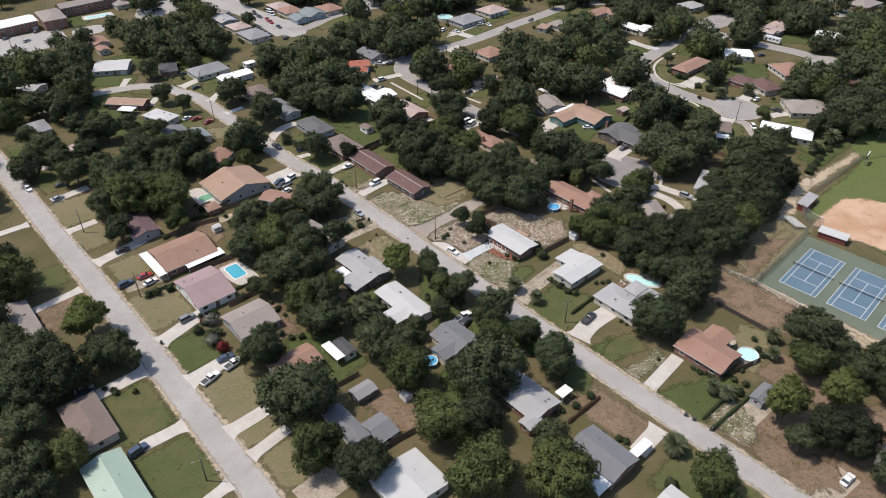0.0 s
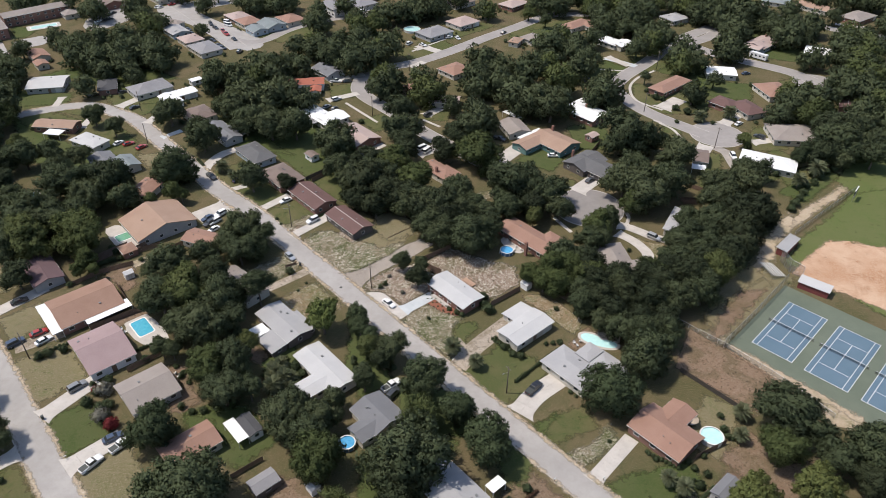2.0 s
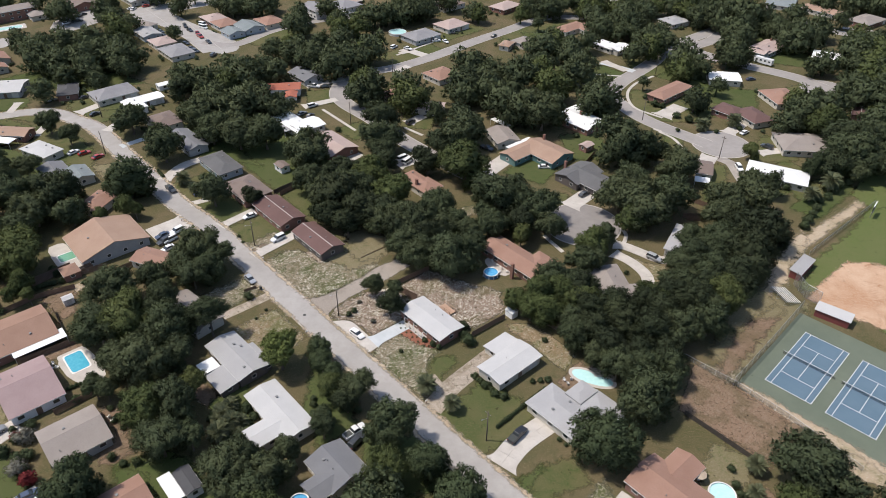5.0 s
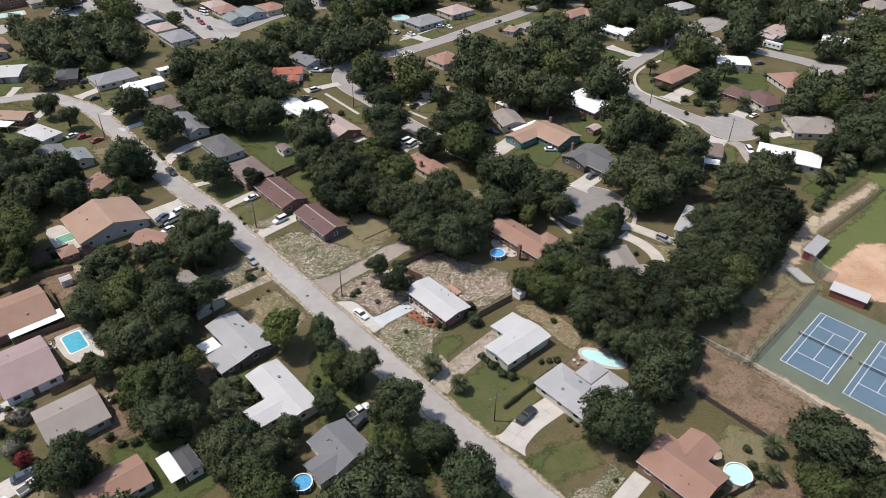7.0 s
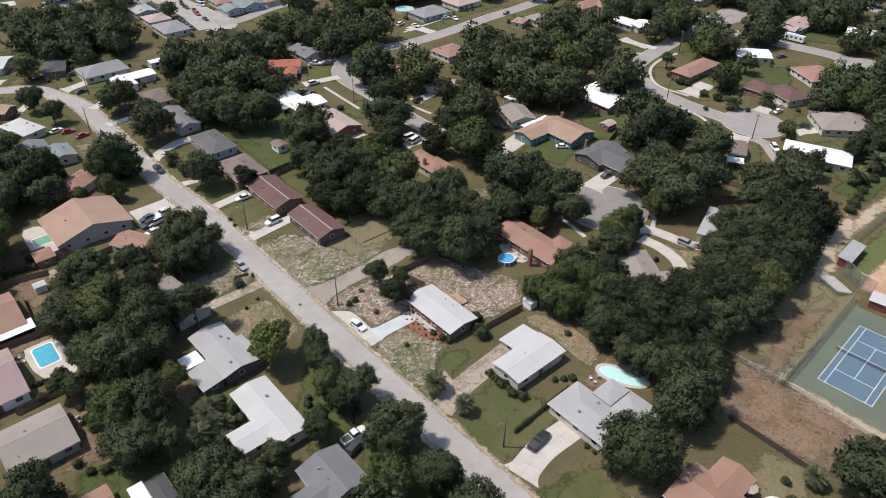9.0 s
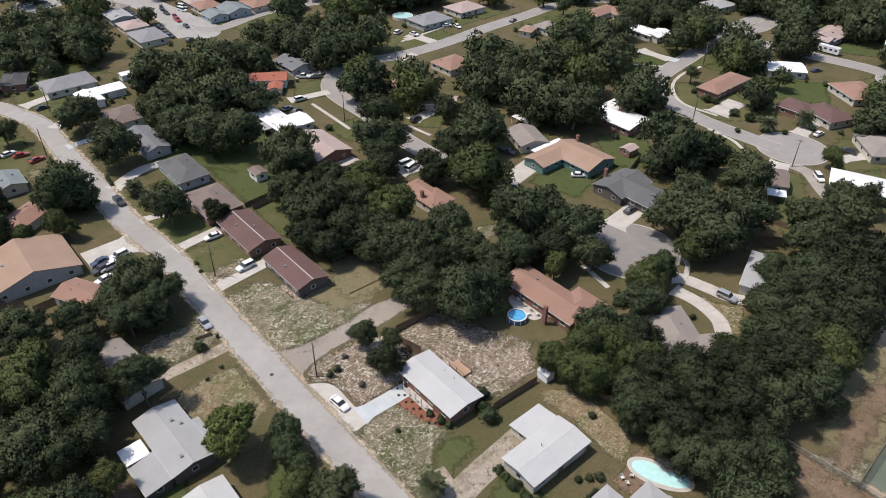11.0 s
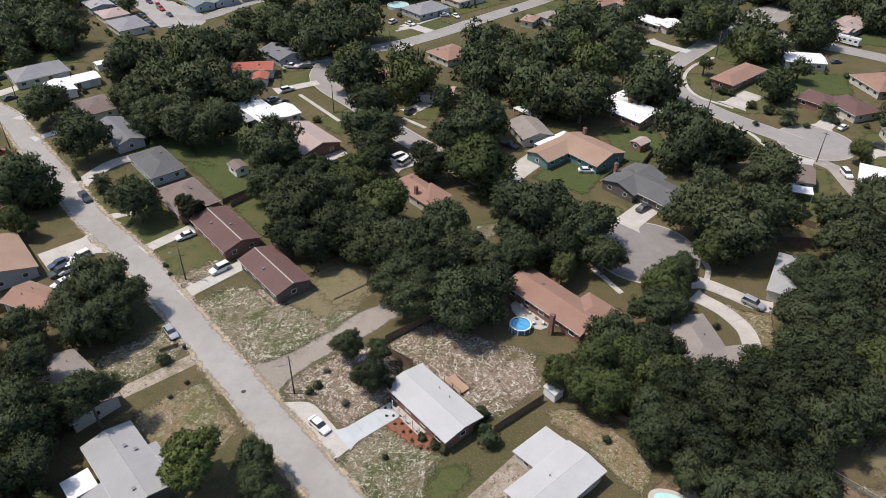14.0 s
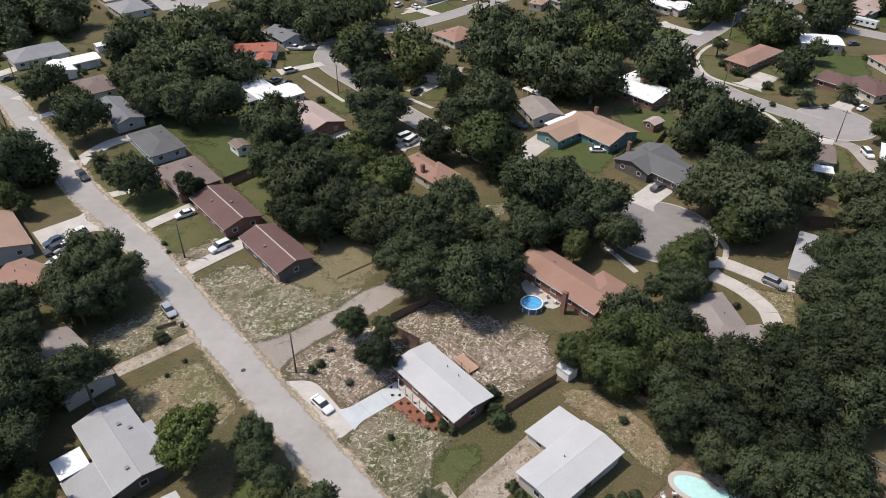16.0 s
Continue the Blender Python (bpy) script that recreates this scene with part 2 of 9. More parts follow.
ROOF_WORDS = {"green": "mint green metal", "brown": "dark brown shingle", "taupe": "taupe shingle", "mauve": "dusty mauve shingle", "tan": "tan shingle", "iron": "dark grey shingle", "rust": "rusty brown shingle",
              "orange": "terracotta shingle", "plum": "dark plum shingle", "maroon": "maroon shingle", "charcoal": "charcoal shingle", "grey": "grey shingle",
              "slate": "slate grey shingle", "silver": "pale grey weathered", "white": "white coated", "bright": "bright white metal", "red": "red tile",
              "pink": "pinkish brown shingle", "seagreen": "greenish grey shingle"}
WALL = {
    "cream": surface("cream_siding", (0.50, 0.46, 0.39), (0.56, 0.52, 0.45), (0.40, 0.36, 0.30), 0.5, 3.0, 0.4, 0.8, 0, 0.1, False),
    "white": surface("white_siding", (0.72, 0.71, 0.69), (0.78, 0.77, 0.75), (0.60, 0.59, 0.56), 0.5, 3.0, 0.4, 0.7, 0, 0.1, False),
    "grey": surface("grey_siding", (0.33, 0.33, 0.33), (0.38, 0.38, 0.38), (0.27, 0.27, 0.27), 0.5, 3.0, 0.4, 0.8, 0, 0.1, False),
    "charcoal": surface("dark_siding", (0.10, 0.085, 0.078), (0.13, 0.11, 0.10), (0.075, 0.065, 0.06), 0.5, 3.0, 0.4, 0.85, 0, 0.1, False),
    "brick": surface("red_brick_wall", (0.205, 0.105, 0.08), (0.25, 0.135, 0.105), (0.14, 0.075, 0.06), 0.7, 6.0, 0.6, 0.9, 0, 0.4, False),
    "teal": surface("teal_siding", (0.10, 0.19, 0.185), (0.12, 0.22, 0.215), (0.08, 0.15, 0.15), 0.5, 3.0, 0.4, 0.75, 0, 0.1, False),
    "blue": surface("pale_blue_siding", (0.33, 0.38, 0.42), (0.38, 0.43, 0.47), (0.27, 0.31, 0.34), 0.5, 3.0, 0.4, 0.75, 0, 0.1, False),
}
WALL_WORDS = {"cream": "cream stucco", "white": "white siding", "grey": "grey siding", "charcoal": "dark timber", "brick": "red brick", "teal": "teal siding", "blue": "pale blue siding"}
M["trim"] = plain("white_trim", (0.74, 0.73, 0.70), 0.55)
M["ridge"] = plain("ridge_cap", (0.42, 0.36, 0.34), 0.85)
M["pipe"] = plain("vent_pipe", (0.22, 0.22, 0.22), 0.5, 0.3)
M["brick"] = WALL["brick"]
M["pool_blue"] = plain("blue_pool_wall", (0.07, 0.16, 0.30), 0.5)
M["door"] = plain("painted_door", (0.19, 0.12, 0.085), 0.5)
M["garage"] = plain("garage_door_white", (0.66, 0.65, 0.62), 0.5)
M["bark"] = surface("bark", (0.12, 0.095, 0.075), (0.16, 0.13, 0.105), (0.07, 0.055, 0.045), 1.0, 8.0, 0.6, 0.95, 0, 0.6, False)
M["wood"] = surface("weathered_fence_wood", (0.145, 0.092, 0.066), (0.185, 0.128, 0.096), (0.09, 0.060, 0.044), 0.8, 6.0, 0.6, 0.9, 0, 0.3, False)
M["dark_wood"] = surface("dark_fence_wood", (0.05, 0.042, 0.038), (0.075, 0.064, 0.055), (0.035, 0.03, 0.027), 0.8, 6.0, 0.6, 0.9, 0, 0.3, False)
M["grey_wall"] = surface("block_wall", (0.43, 0.41, 0.38), (0.50, 0.48, 0.45), (0.33, 0.31, 0.28), 0.8, 4.0, 0.5, 0.9, 0, 0.2, False)
M["deck_wood"] = surface("deck_timber", (0.36, 0.23, 0.155), (0.42, 0.28, 0.20), (0.27, 0.17, 0.115), 0.8, 6.0, 0.5, 0.8, 0, 0.2, False)
M["pole"] = surface("utility_pole_wood", (0.10, 0.082, 0.068), (0.135, 0.112, 0.094), (0.07, 0.058, 0.05), 0.8, 6.0, 0.6, 0.9, 0, 0.3, False)
M["steel"] = plain("galvanised_steel", (0.46, 0.47, 0.48), 0.42, 0.8)
M["iron"] = plain("cast_iron", (0.06, 0.058, 0.055), 0.6, 0.4)
M["rubber"] = plain("tyre_rubber", (0.025, 0.025, 0.026), 0.85)
M["plastic_dark"] = plain("dark_plastic", (0.05, 0.055, 0.05), 0.55)
M["lamp"] = plain("clear_lamp_lens", (0.75, 0.75, 0.72), 0.12)
M["tail"] = plain("red_lamp_lens", (0.35, 0.02, 0.015), 0.2)
M["line"] = plain("court_line_paint", (0.72, 0.73, 0.73), 0.7)
M["court_blue"] = surface("court_blue_acrylic", (0.084, 0.140, 0.190), (0.102, 0.158, 0.208), (0.071, 0.122, 0.167), 0.15, 2.5, 0.4, 0.75, 0, 0.05)
M["court_green"] = surface("court_green_acrylic", (0.102, 0.122, 0.088), (0.124, 0.143, 0.104), (0.083, 0.10, 0.072), 0.12, 2.0, 0.5, 0.78, 0, 0.05)
M["canvas"] = plain("beige_canvas", (0.45, 0.36, 0.27), 0.85)
M["net"] = plain("tennis_net_cord", (0.035, 0.037, 0.04), 0.8)
M["net"].node_tree.nodes["Principled BSDF"].inputs["Alpha"].default_value = 0.3
M["maroon_paint"] = plain("maroon_painted_board", (0.20, 0.055, 0.05), 0.6)
M["frond"] = leaf_surface("palm_frond", (0.085, 0.105, 0.055), (0.20, 0.215, 0.13), (0.16, 0.16, 0.085))
M["brown_leaf"] = leaf_surface("dry_hedge_leaves", (0.07, 0.038, 0.025), (0.14, 0.085, 0.06), (0.10, 0.065, 0.045))
M["blossom"] = leaf_surface("pale_blossom", (0.10, 0.105, 0.075), (0.30, 0.29, 0.25), (0.22, 0.21, 0.17))
M["flower"] = leaf_surface("red_foliage", (0.16, 0.025, 0.03), (0.24, 0.05, 0.05), (0.2, 0.04, 0.04))
LEAF = {
    # darker copy of the oak leaves: the woodland's shade is put into the colour
    "dark": leaf_surface("shade_toned_oak_leaves", (0.034, 0.044, 0.026), (0.057, 0.073, 0.037), (0.059, 0.070, 0.036)),
    "oak": leaf_surface("oak_leaves", (0.050, 0.064, 0.036), (0.100, 0.126, 0.063), (0.106, 0.121, 0.062)),
    "round": leaf_surface("glossy_leaves", (0.046, 0.062, 0.033), (0.096, 0.126, 0.061), (0.090, 0.108, 0.056)),
    "lite": leaf_surface("bright_leaves", (0.062, 0.080, 0.032), (0.122, 0.152, 0.057), (0.126, 0.136, 0.052)),
    "pine": leaf_surface("pine_needles", (0.090, 0.115, 0.040), (0.185, 0.225, 0.074), (0.170, 0.180, 0.066)),
}

glass, gnt, gb = nodes_of("window_glass")
gb.inputs["Base Color"].default_value = (0.035, 0.042, 0.048, 1)
gb.inputs["Roughness"].default_value = 0.06
gb.inputs["Specular IOR Level"].default_value = 0.9
M["glass"] = glass
water, wnt, wb = nodes_of("pool_water")
wco = world_coord(wnt)
wave_noise = noise_tex(wnt, wco, 1.4, 3.0)
wnt.links.new(mix_rgb(wnt, ramp(wnt, wave_noise, 0.3, 0.7), (0.06, 0.33, 0.46), (0.10, 0.41, 0.53)), wb.inputs["Base Color"])
wb.inputs["Roughness"].default_value = 0.08
bump(wnt, wb, wave_noise, 0.25, 0.05)
M["water"] = water
for key, colour in (("water_green", ((0.14, 0.33, 0.22), (0.19, 0.38, 0.26))), ("water_pale", ((0.40, 0.66, 0.66), (0.50, 0.74, 0.72))), ("water_blue", ((0.06, 0.29, 0.55), (0.12, 0.40, 0.66)))):
    w2, wnt2, wb2 = nodes_of("pool_" + key)
    n2 = noise_tex(wnt2, world_coord(wnt2), 1.4, 3.0)
    wnt2.links.new(mix_rgb(wnt2, ramp(wnt2, n2, 0.3, 0.7), *colour), wb2.inputs["Base Color"])
    wb2.inputs["Roughness"].default_value = 0.08
    bump(wnt2, wb2, n2, 0.25, 0.05)
    M[key] = w2
mesh_wire, mnt, mb = nodes_of("chain_link")
mb.inputs["Base Color"].default_value = (0.42, 0.43, 0.43, 1)
mb.inputs["Metallic"].default_value, mb.inputs["Roughness"].default_value, mb.inputs["Alpha"].default_value = 0.6, 0.5, 0.22
M["chain"] = mesh_wire


def paint(name, col, metal=0.0):
    m, nt, bsdf = nodes_of(name)
    co = object_coord(nt)
    c = mix_rgb(nt, ramp(nt, noise_tex(nt, co, 2.0), 0.4, 0.8), col, tuple(0.86 * v for v in col))
    nt.links.new(c, bsdf.inputs["Base Color"])
    bsdf.inputs["Roughness"].default_value, bsdf.inputs["Metallic"].default_value = 0.28, metal
    bsdf.inputs["Coat Weight"].default_value = 0.6
    return m


PAINT = {"white": paint("white_car_paint", (0.74, 0.74, 0.73)), "silver": paint("silver_car_paint", (0.45, 0.46, 0.48), 0.4), "grey": paint("grey_car_paint", (0.26, 0.265, 0.27), 0.3),
         "dark": paint("dark_grey_car_paint", (0.055, 0.058, 0.062), 0.2), "black": paint("black_car_paint", (0.02, 0.02, 0.022)), "blue": paint("blue_car_paint", (0.06, 0.085, 0.135), 0.2),
         "red": paint("red_car_paint", (0.36, 0.035, 0.03))}


# ---------- mesh helpers ----------
def mesh_of(name, verts, faces, material, smooth=False):
    me = bpy.data.meshes.new(name)
    me.from_pydata(verts, [], faces)
    for mt in (material if isinstance(material, (list, tuple)) else [material]):
        me.materials.append(mt)
    if smooth:
        me.polygons.foreach_set("use_smooth", [True] * len(me.polygons))
    me.update()
    return me


def put(name, me, parent=None, m=None, label=""):
    ob = new(name, me)
    if parent:
        ob.parent = parent
    if m is not None:
        ob.matrix_basis = m
    if label:
        ob["label"] = label
    return ob


class Build:
    """Collects boxes and prisms into one mesh."""

    def __init__(self):
        self.v, self.f = [], []

    def add(self, verts, faces):
        n = len(self.v)
        self.v += [tuple(p) for p in verts]
        self.f += [tuple(i + n for i in f) for f in faces]
        return self

    def box(self, x0, y0, z0, x1, y1, z1):
        v = [(x0, y0, z0), (x1, y0, z0), (x1, y1, z0), (x0, y1, z0), (x0, y0, z1), (x1, y0, z1), (x1, y1, z1), (x0, y1, z1)]
        return self.add(v, [(0, 3, 2, 1), (4, 5, 6, 7), (0, 1, 5, 4), (1, 2, 6, 5), (2, 3, 7, 6), (3, 0, 4, 7)])

    def prism(self, section, x0, x1):
        """A (y, z) outline, counter-clockwise, drawn along x."""
        n = len(section)
        v = [(x0, y, z) for y, z in section] + [(x1, y, z) for y, z in section]
        f = [tuple(reversed(range(n))), tuple(range(n, 2 * n))]
        f += [(i, (i + 1) % n, n + (i + 1) % n, n + i) for i in range(n)]
        return self.add(v, f)

    def tube(self, p, q, r0, r1, n=8, caps=True):
        p, q = Vector(p), Vector(q)
        t = (q - p).normalized()
        a = t.orthogonal().normalized()
        b = t.cross(a)
        v = []
        for c, r in ((p, r0), (q, r1)):
            v += [c + (a * math.cos(2 * math.pi * i / n) + b * math.sin(2 * math.pi * i / n)) * r for i in range(n)]
        f = [(i, (i + 1) % n, n + (i + 1) % n, n + i) for i in range(n)]
        if caps:
            f += [tuple(reversed(range(n))), tuple(range(n, 2 * n))]
        return self.add(v, f)

    def mesh(self, name, material, smooth=False):
        return mesh_of(name, self.v, self.f, material, smooth)


MESH = {}


def cached(key, maker):
    if key not in MESH:
        MESH[key] = maker()
    return MESH[key]


def empty(name, m, label, category, group=""):
    ob = new(name)
    ob.empty_display_size = 0.5
    ob.matrix_basis = m
    return tagged(ob, label, category, group)


def smooth_line(points, step=3.0):
    """A smooth line through the points, at about even steps."""
    p = [Vector((x, y, 0)) for x, y in points]
    if len(p) == 2:
        n = max(1, int((p[1] - p[0]).length / step))
        return [p[0].lerp(p[1], i / n) for i in range(n + 1)]
    q = [2 * p[0] - p[1]] + p + [2 * p[-1] - p[-2]]
    line = []
    for i in range(1, len(q) - 2):
        a, b, c, d = q[i - 1:i + 3]
        n = max(1, int((c - b).length / step))
        for k in range(n):
            t = k / n
            line.append(0.5 * (2 * b + (c - a) * t + (2 * a - 5 * b + 4 * c - d) * t * t + (3 * b - a - 3 * c + d) * t ** 3))
    return line + [p[-1]]


def ribbon(line, left, right, z0, z1, spread=None):
    """A slab along a line between two offsets, with its sides. spread: a factor on the offsets for each point."""
    rows = []
    for i, p in enumerate(line):
        k = spread[i] if spread else 1.0
        t = (line[min(i + 1, len(line) - 1)] - line[max(i - 1, 0)]).normalized()
        n = Vector((-t.y, t.x, 0))
        a, b = p + n * left * k, p + n * right * k
        rows.append([(a.x, a.y, z0), (a.x, a.y, z1), (b.x, b.y, z1), (b.x, b.y, z0)])
    v = [c for r in rows for c in r]
    f = []
    for i in range(len(rows) - 1):
        a, b = 4 * i, 4 * i + 4
        f += [(a, b, b + 1, a + 1), (a + 1, b + 1, b + 2, a + 2), (a + 2, b + 2, b + 3, a + 3)]
    f += [(0, 1, 2, 3), (len(v) - 1, len(v) - 2, len(v) - 3, len(v) - 4)]
    return v, f


# ---------- ground, roads, drives, yards ----------
def make_ground():
    n, size = 40, 1500.0
    v = [(-size + 2 * size * i / n, -1200 + 2 * size * j / n, 0.0) for j in range(n + 1) for i in range(n + 1)]
    f = [(j * (n + 1) + i, j * (n + 1) + i + 1, (j + 1) * (n + 1) + i + 1, (j + 1) * (n + 1) + i) for j in range(n) for i in range(n)]
    tagged(put("ground", mesh_of("ground", v, f, M["ground"])), "dry sandy ground with thin grass between the lots", "ground", kind="structure")


LEVEL = {}
PAVED = []   # lines of drives and streets: points, half width, height


def level(kind):
    """Each sheet of one kind lies a little above the one before."""
    LEVEL[kind] = LEVEL.get(kind, 0) + 1
    return 0.0004 * LEVEL[kind]


def sand_drift(line, off, z):
    """Sand washed along a street's edge, thinning out to both sides."""
    across = ((-0.8, 0.0), (-0.3, 0.40), (0.15, 0.62), (0.6, 0.45), (1.3, 0.0))
    v, edge = [], []
    for a, p, b in zip(line[:1] + line[:-1], line, line[1:] + line[-1:]):
        along = (b - a).normalized()
        wave = 0.5 + 0.8 * noise.noise((p.x * 0.06, p.y * 0.06, off))
        for k, e in across:
            s = off + k * (1 if off > 0 else -1)
            v.append((p.x - along.y * s, p.y + along.x * s, z))
            edge.append(e * max(0.0, min(1.15, 0.55 + wave)))
    n = len(across)
    f = [(i * n + j, i * n + j + 1, (i + 1) * n + j + 1, (i + 1) * n + j) for i in range(len(line) - 1) for j in range(n - 1)]
    me = mesh_of("sand_drift", v, f, M["lawn_sandy"])
    me.attributes.new("edge", 'FLOAT', 'POINT').data.foreach_set("value", edge)
    tagged(put("sand_drift", me), "pale sand washed along the street edge", "sand", kind="structure")


def road(name, width, kerbed, points, tone="asphalt", verge=False):
    line = smooth_line(points, 3.0)
    z = (0.055 if kerbed else 0.036) + level("road")
    h = width / 2
    PAVED.append((line, h, z))
    v, f = ribbon(line, h, -h, -0.05, z)
    mt = M["lane"] if not kerbed else M[tone]
    tagged(put(name, mesh_of(name, v, f, mt)), "worn pale asphalt street with faded edges" if kerbed else "sandy unmade side lane", "road", kind="structure")
    if verge:
        for side in (1, -1):
            v, f = ribbon(line, side * (h + (1.7 if side > 0 else 0.4)), side * (h + (0.4 if side > 0 else 1.5)), -0.02, 0.036 + level("verge"))
            tagged(put("verge", mesh_of("verge", v, f, M["lawn_litter"])), "thin sandy verge beside the street", "verge", kind="structure")
    if verge:
        for side in (1, -1):
            sand_drift(line, side * h, z + 0.05)
    if kerbed:
        for side in (1, -1):
            b = Build()
            b.add(*ribbon(line, side * (h + (0.3 if side > 0 else 0.0)), side * (h + (0.0 if side > 0 else 0.3)), -0.05, z + 0.045))
            tagged(put("kerb", b.mesh("kerb", M["kerb"])), "low rolled concrete kerb along the street", "kerb", kind="structure")


def disc(x, y, r, z0, z1, n=40, squash=1.0, yaw=0.0):
    ring = []
    for i in range(n):
        a = 2 * math.pi * i / n
        px, py = r * math.cos(a), r * squash * math.sin(a)
        ring.append((x + px * math.cos(yaw) - py * math.sin(yaw), y + px * math.sin(yaw) + py * math.cos(yaw)))
    v = [(px, py, z0) for px, py in ring] + [(px, py, z1) for px, py in ring]
    f = [tuple(range(n, 2 * n))] + [(i, (i + 1) % n, n + (i + 1) % n, n + i) for i in range(n)]
    return v, f


def turning_circle(x, y, r, tone="asphalt_mid"):
    v, f = disc(x, y, r + 0.42, -0.05, 0.048 + level("circle"))
    tagged(put("kerb", mesh_of("kerb", v, f, M["kerb"])), "round concrete kerb of a turning circle", "kerb", kind="structure")
    v, f = disc(x, y, r, -0.05, 0.066 + level("circle"))
    tagged(put("road_circle", mesh_of("road_circle", v, f, M[tone])), "grey asphalt turning circle at the street's end", "road", kind="structure")


DRIVE_WORDS = {"concrete": "pale concrete driveway with stained joints", "pale": "white painted concrete driveway", "sand": "unpaved sandy driveway"}


def drive(width, kind, points):
    """A driveway of slabs, cut by joints about every 3.5 m; a narrow one is a footpath."""
    line = smooth_line(points, 1.2)
    z = (0.10 if kind != "sand" else 0.04) + level("drive")
    PAVED.append((line, width / 2, z))
    path = width < 1.5
    name = "footpath" if path else "driveway"
    if kind == "sand":
        v, f = ribbon(line, width / 2, -width / 2, -0.05, z)
        tagged(put(name, mesh_of(name, v, f, M[kind])), DRIVE_WORDS[kind], name, kind="structure")
        return
    total = sum((b - a).length for a, b in zip(line, line[1:]))
    n = max(1, round(total / (1.6 if path else 3.4)))
    fine = smooth_line(points, 0.4)
    flare = [1.0 if path else 1.0 + 0.45 * max(0.0, 1 - (q - fine[0]).length / 2.6) ** 2 for q in fine]
    owner = None
    for k in range(n):
        i0, i1 = round(k * (len(fine) - 1) / n), round((k + 1) * (len(fine) - 1) / n)
        seg = fine[i0:i1 + 1]
        if len(seg) < 2:
            continue
        d = (seg[-1] - seg[-2]).normalized()
        seg = seg[:-1] + [seg[-1] - d * 0.03]
        wide = flare[i0:i1 + 1]
        lanes = [(width / 2, -width / 2)] if width < 5 else [(width / 2, 0.015), (-0.015, -width / 2)]
        for left, right in lanes:
            v, f = ribbon(seg, left, right, -0.05, z + 0.004 * ((k * 7) % 3), wide)
            ob = put("slab" if owner else name, mesh_of(name, v, f, M[kind]), owner)
            if owner is None:
                owner = tagged(ob, "narrow concrete footpath beside the street" if path else DRIVE_WORDS[kind], name, kind="structure")


LAWN_WORDS = {"green": "mown green lawn", "deep": "shady deep green back lawn", "sandy": "bare sandy bank", "dry": "dry brownish lawn", "litter": "sandy front yard with pale litter and sparse grass", "leafy": "bare brown yard strewn with pale dead leaves", "dryred": "patchy bare yard",
              "dirt": "reddish bare dirt plot", "mulch": "planting bed of red mulch", "lane_sand": "sandy unmade side lane with worn ruts", "clay": "orange clay infield", "field": "bright green playing field"}


def sheet(kind, ring, inner):
    """A ground sheet with a thinning border between its outer and inner outline."""
    n = len(ring)
    z = 0.012 + level("lawn")
    v = [(px, py, z) for px, py in ring] + [(px, py, z) for px, py in inner]
    f = [tuple(range(n, 2 * n))] + [(i, (i + 1) % n, n + (i + 1) % n, n + i) for i in range(n)]
    me = mesh_of("lawn", v, f, M.get("lawn_" + kind) or M[kind])
    edge = me.attributes.new("edge", 'FLOAT', 'POINT')
    edge.data.foreach_set("value", [0.0] * n + [1.0] * n)
    word = "lawn" if kind in ("green", "dry", "deep") else "lane" if kind == "lane_sand" else "yard"
    tagged(put(word, me), LAWN_WORDS[kind], word, kind="structure")


def lawn(kind, x, y, yaw, lx, ly, power=12.0):
    """A yard with a soft, uneven outline."""
    n = 150
    ca, sa = math.cos(radians(yaw)), math.sin(radians(yaw))
    rings = ([], [])
    for i in range(n):
        a = 2 * math.pi * i / n
        c, s = math.cos(a), math.sin(a)
        k = (abs(c) ** power + abs(s) ** power) ** (-1 / power)
        k *= 1 + 0.07 * noise.noise((x + 2.5 * c, y + 2.5 * s, 0.3)) + 0.04 * noise.noise((x + 8 * c, y + 8 * s, 1.3)) + 0.03 * noise.noise((x + 22 * c, y + 22 * s, 2.3))
        for ring, grow in zip(rings, (1.7, -0.9)):
            px, py = k * c * (lx / 2 + max(grow, -0.3 * lx)), k * s * (ly / 2 + max(grow, -0.3 * ly))
            ring.append((x + px * ca - py * sa, y + px * sa + py * ca))
    sheet(kind, *rings)


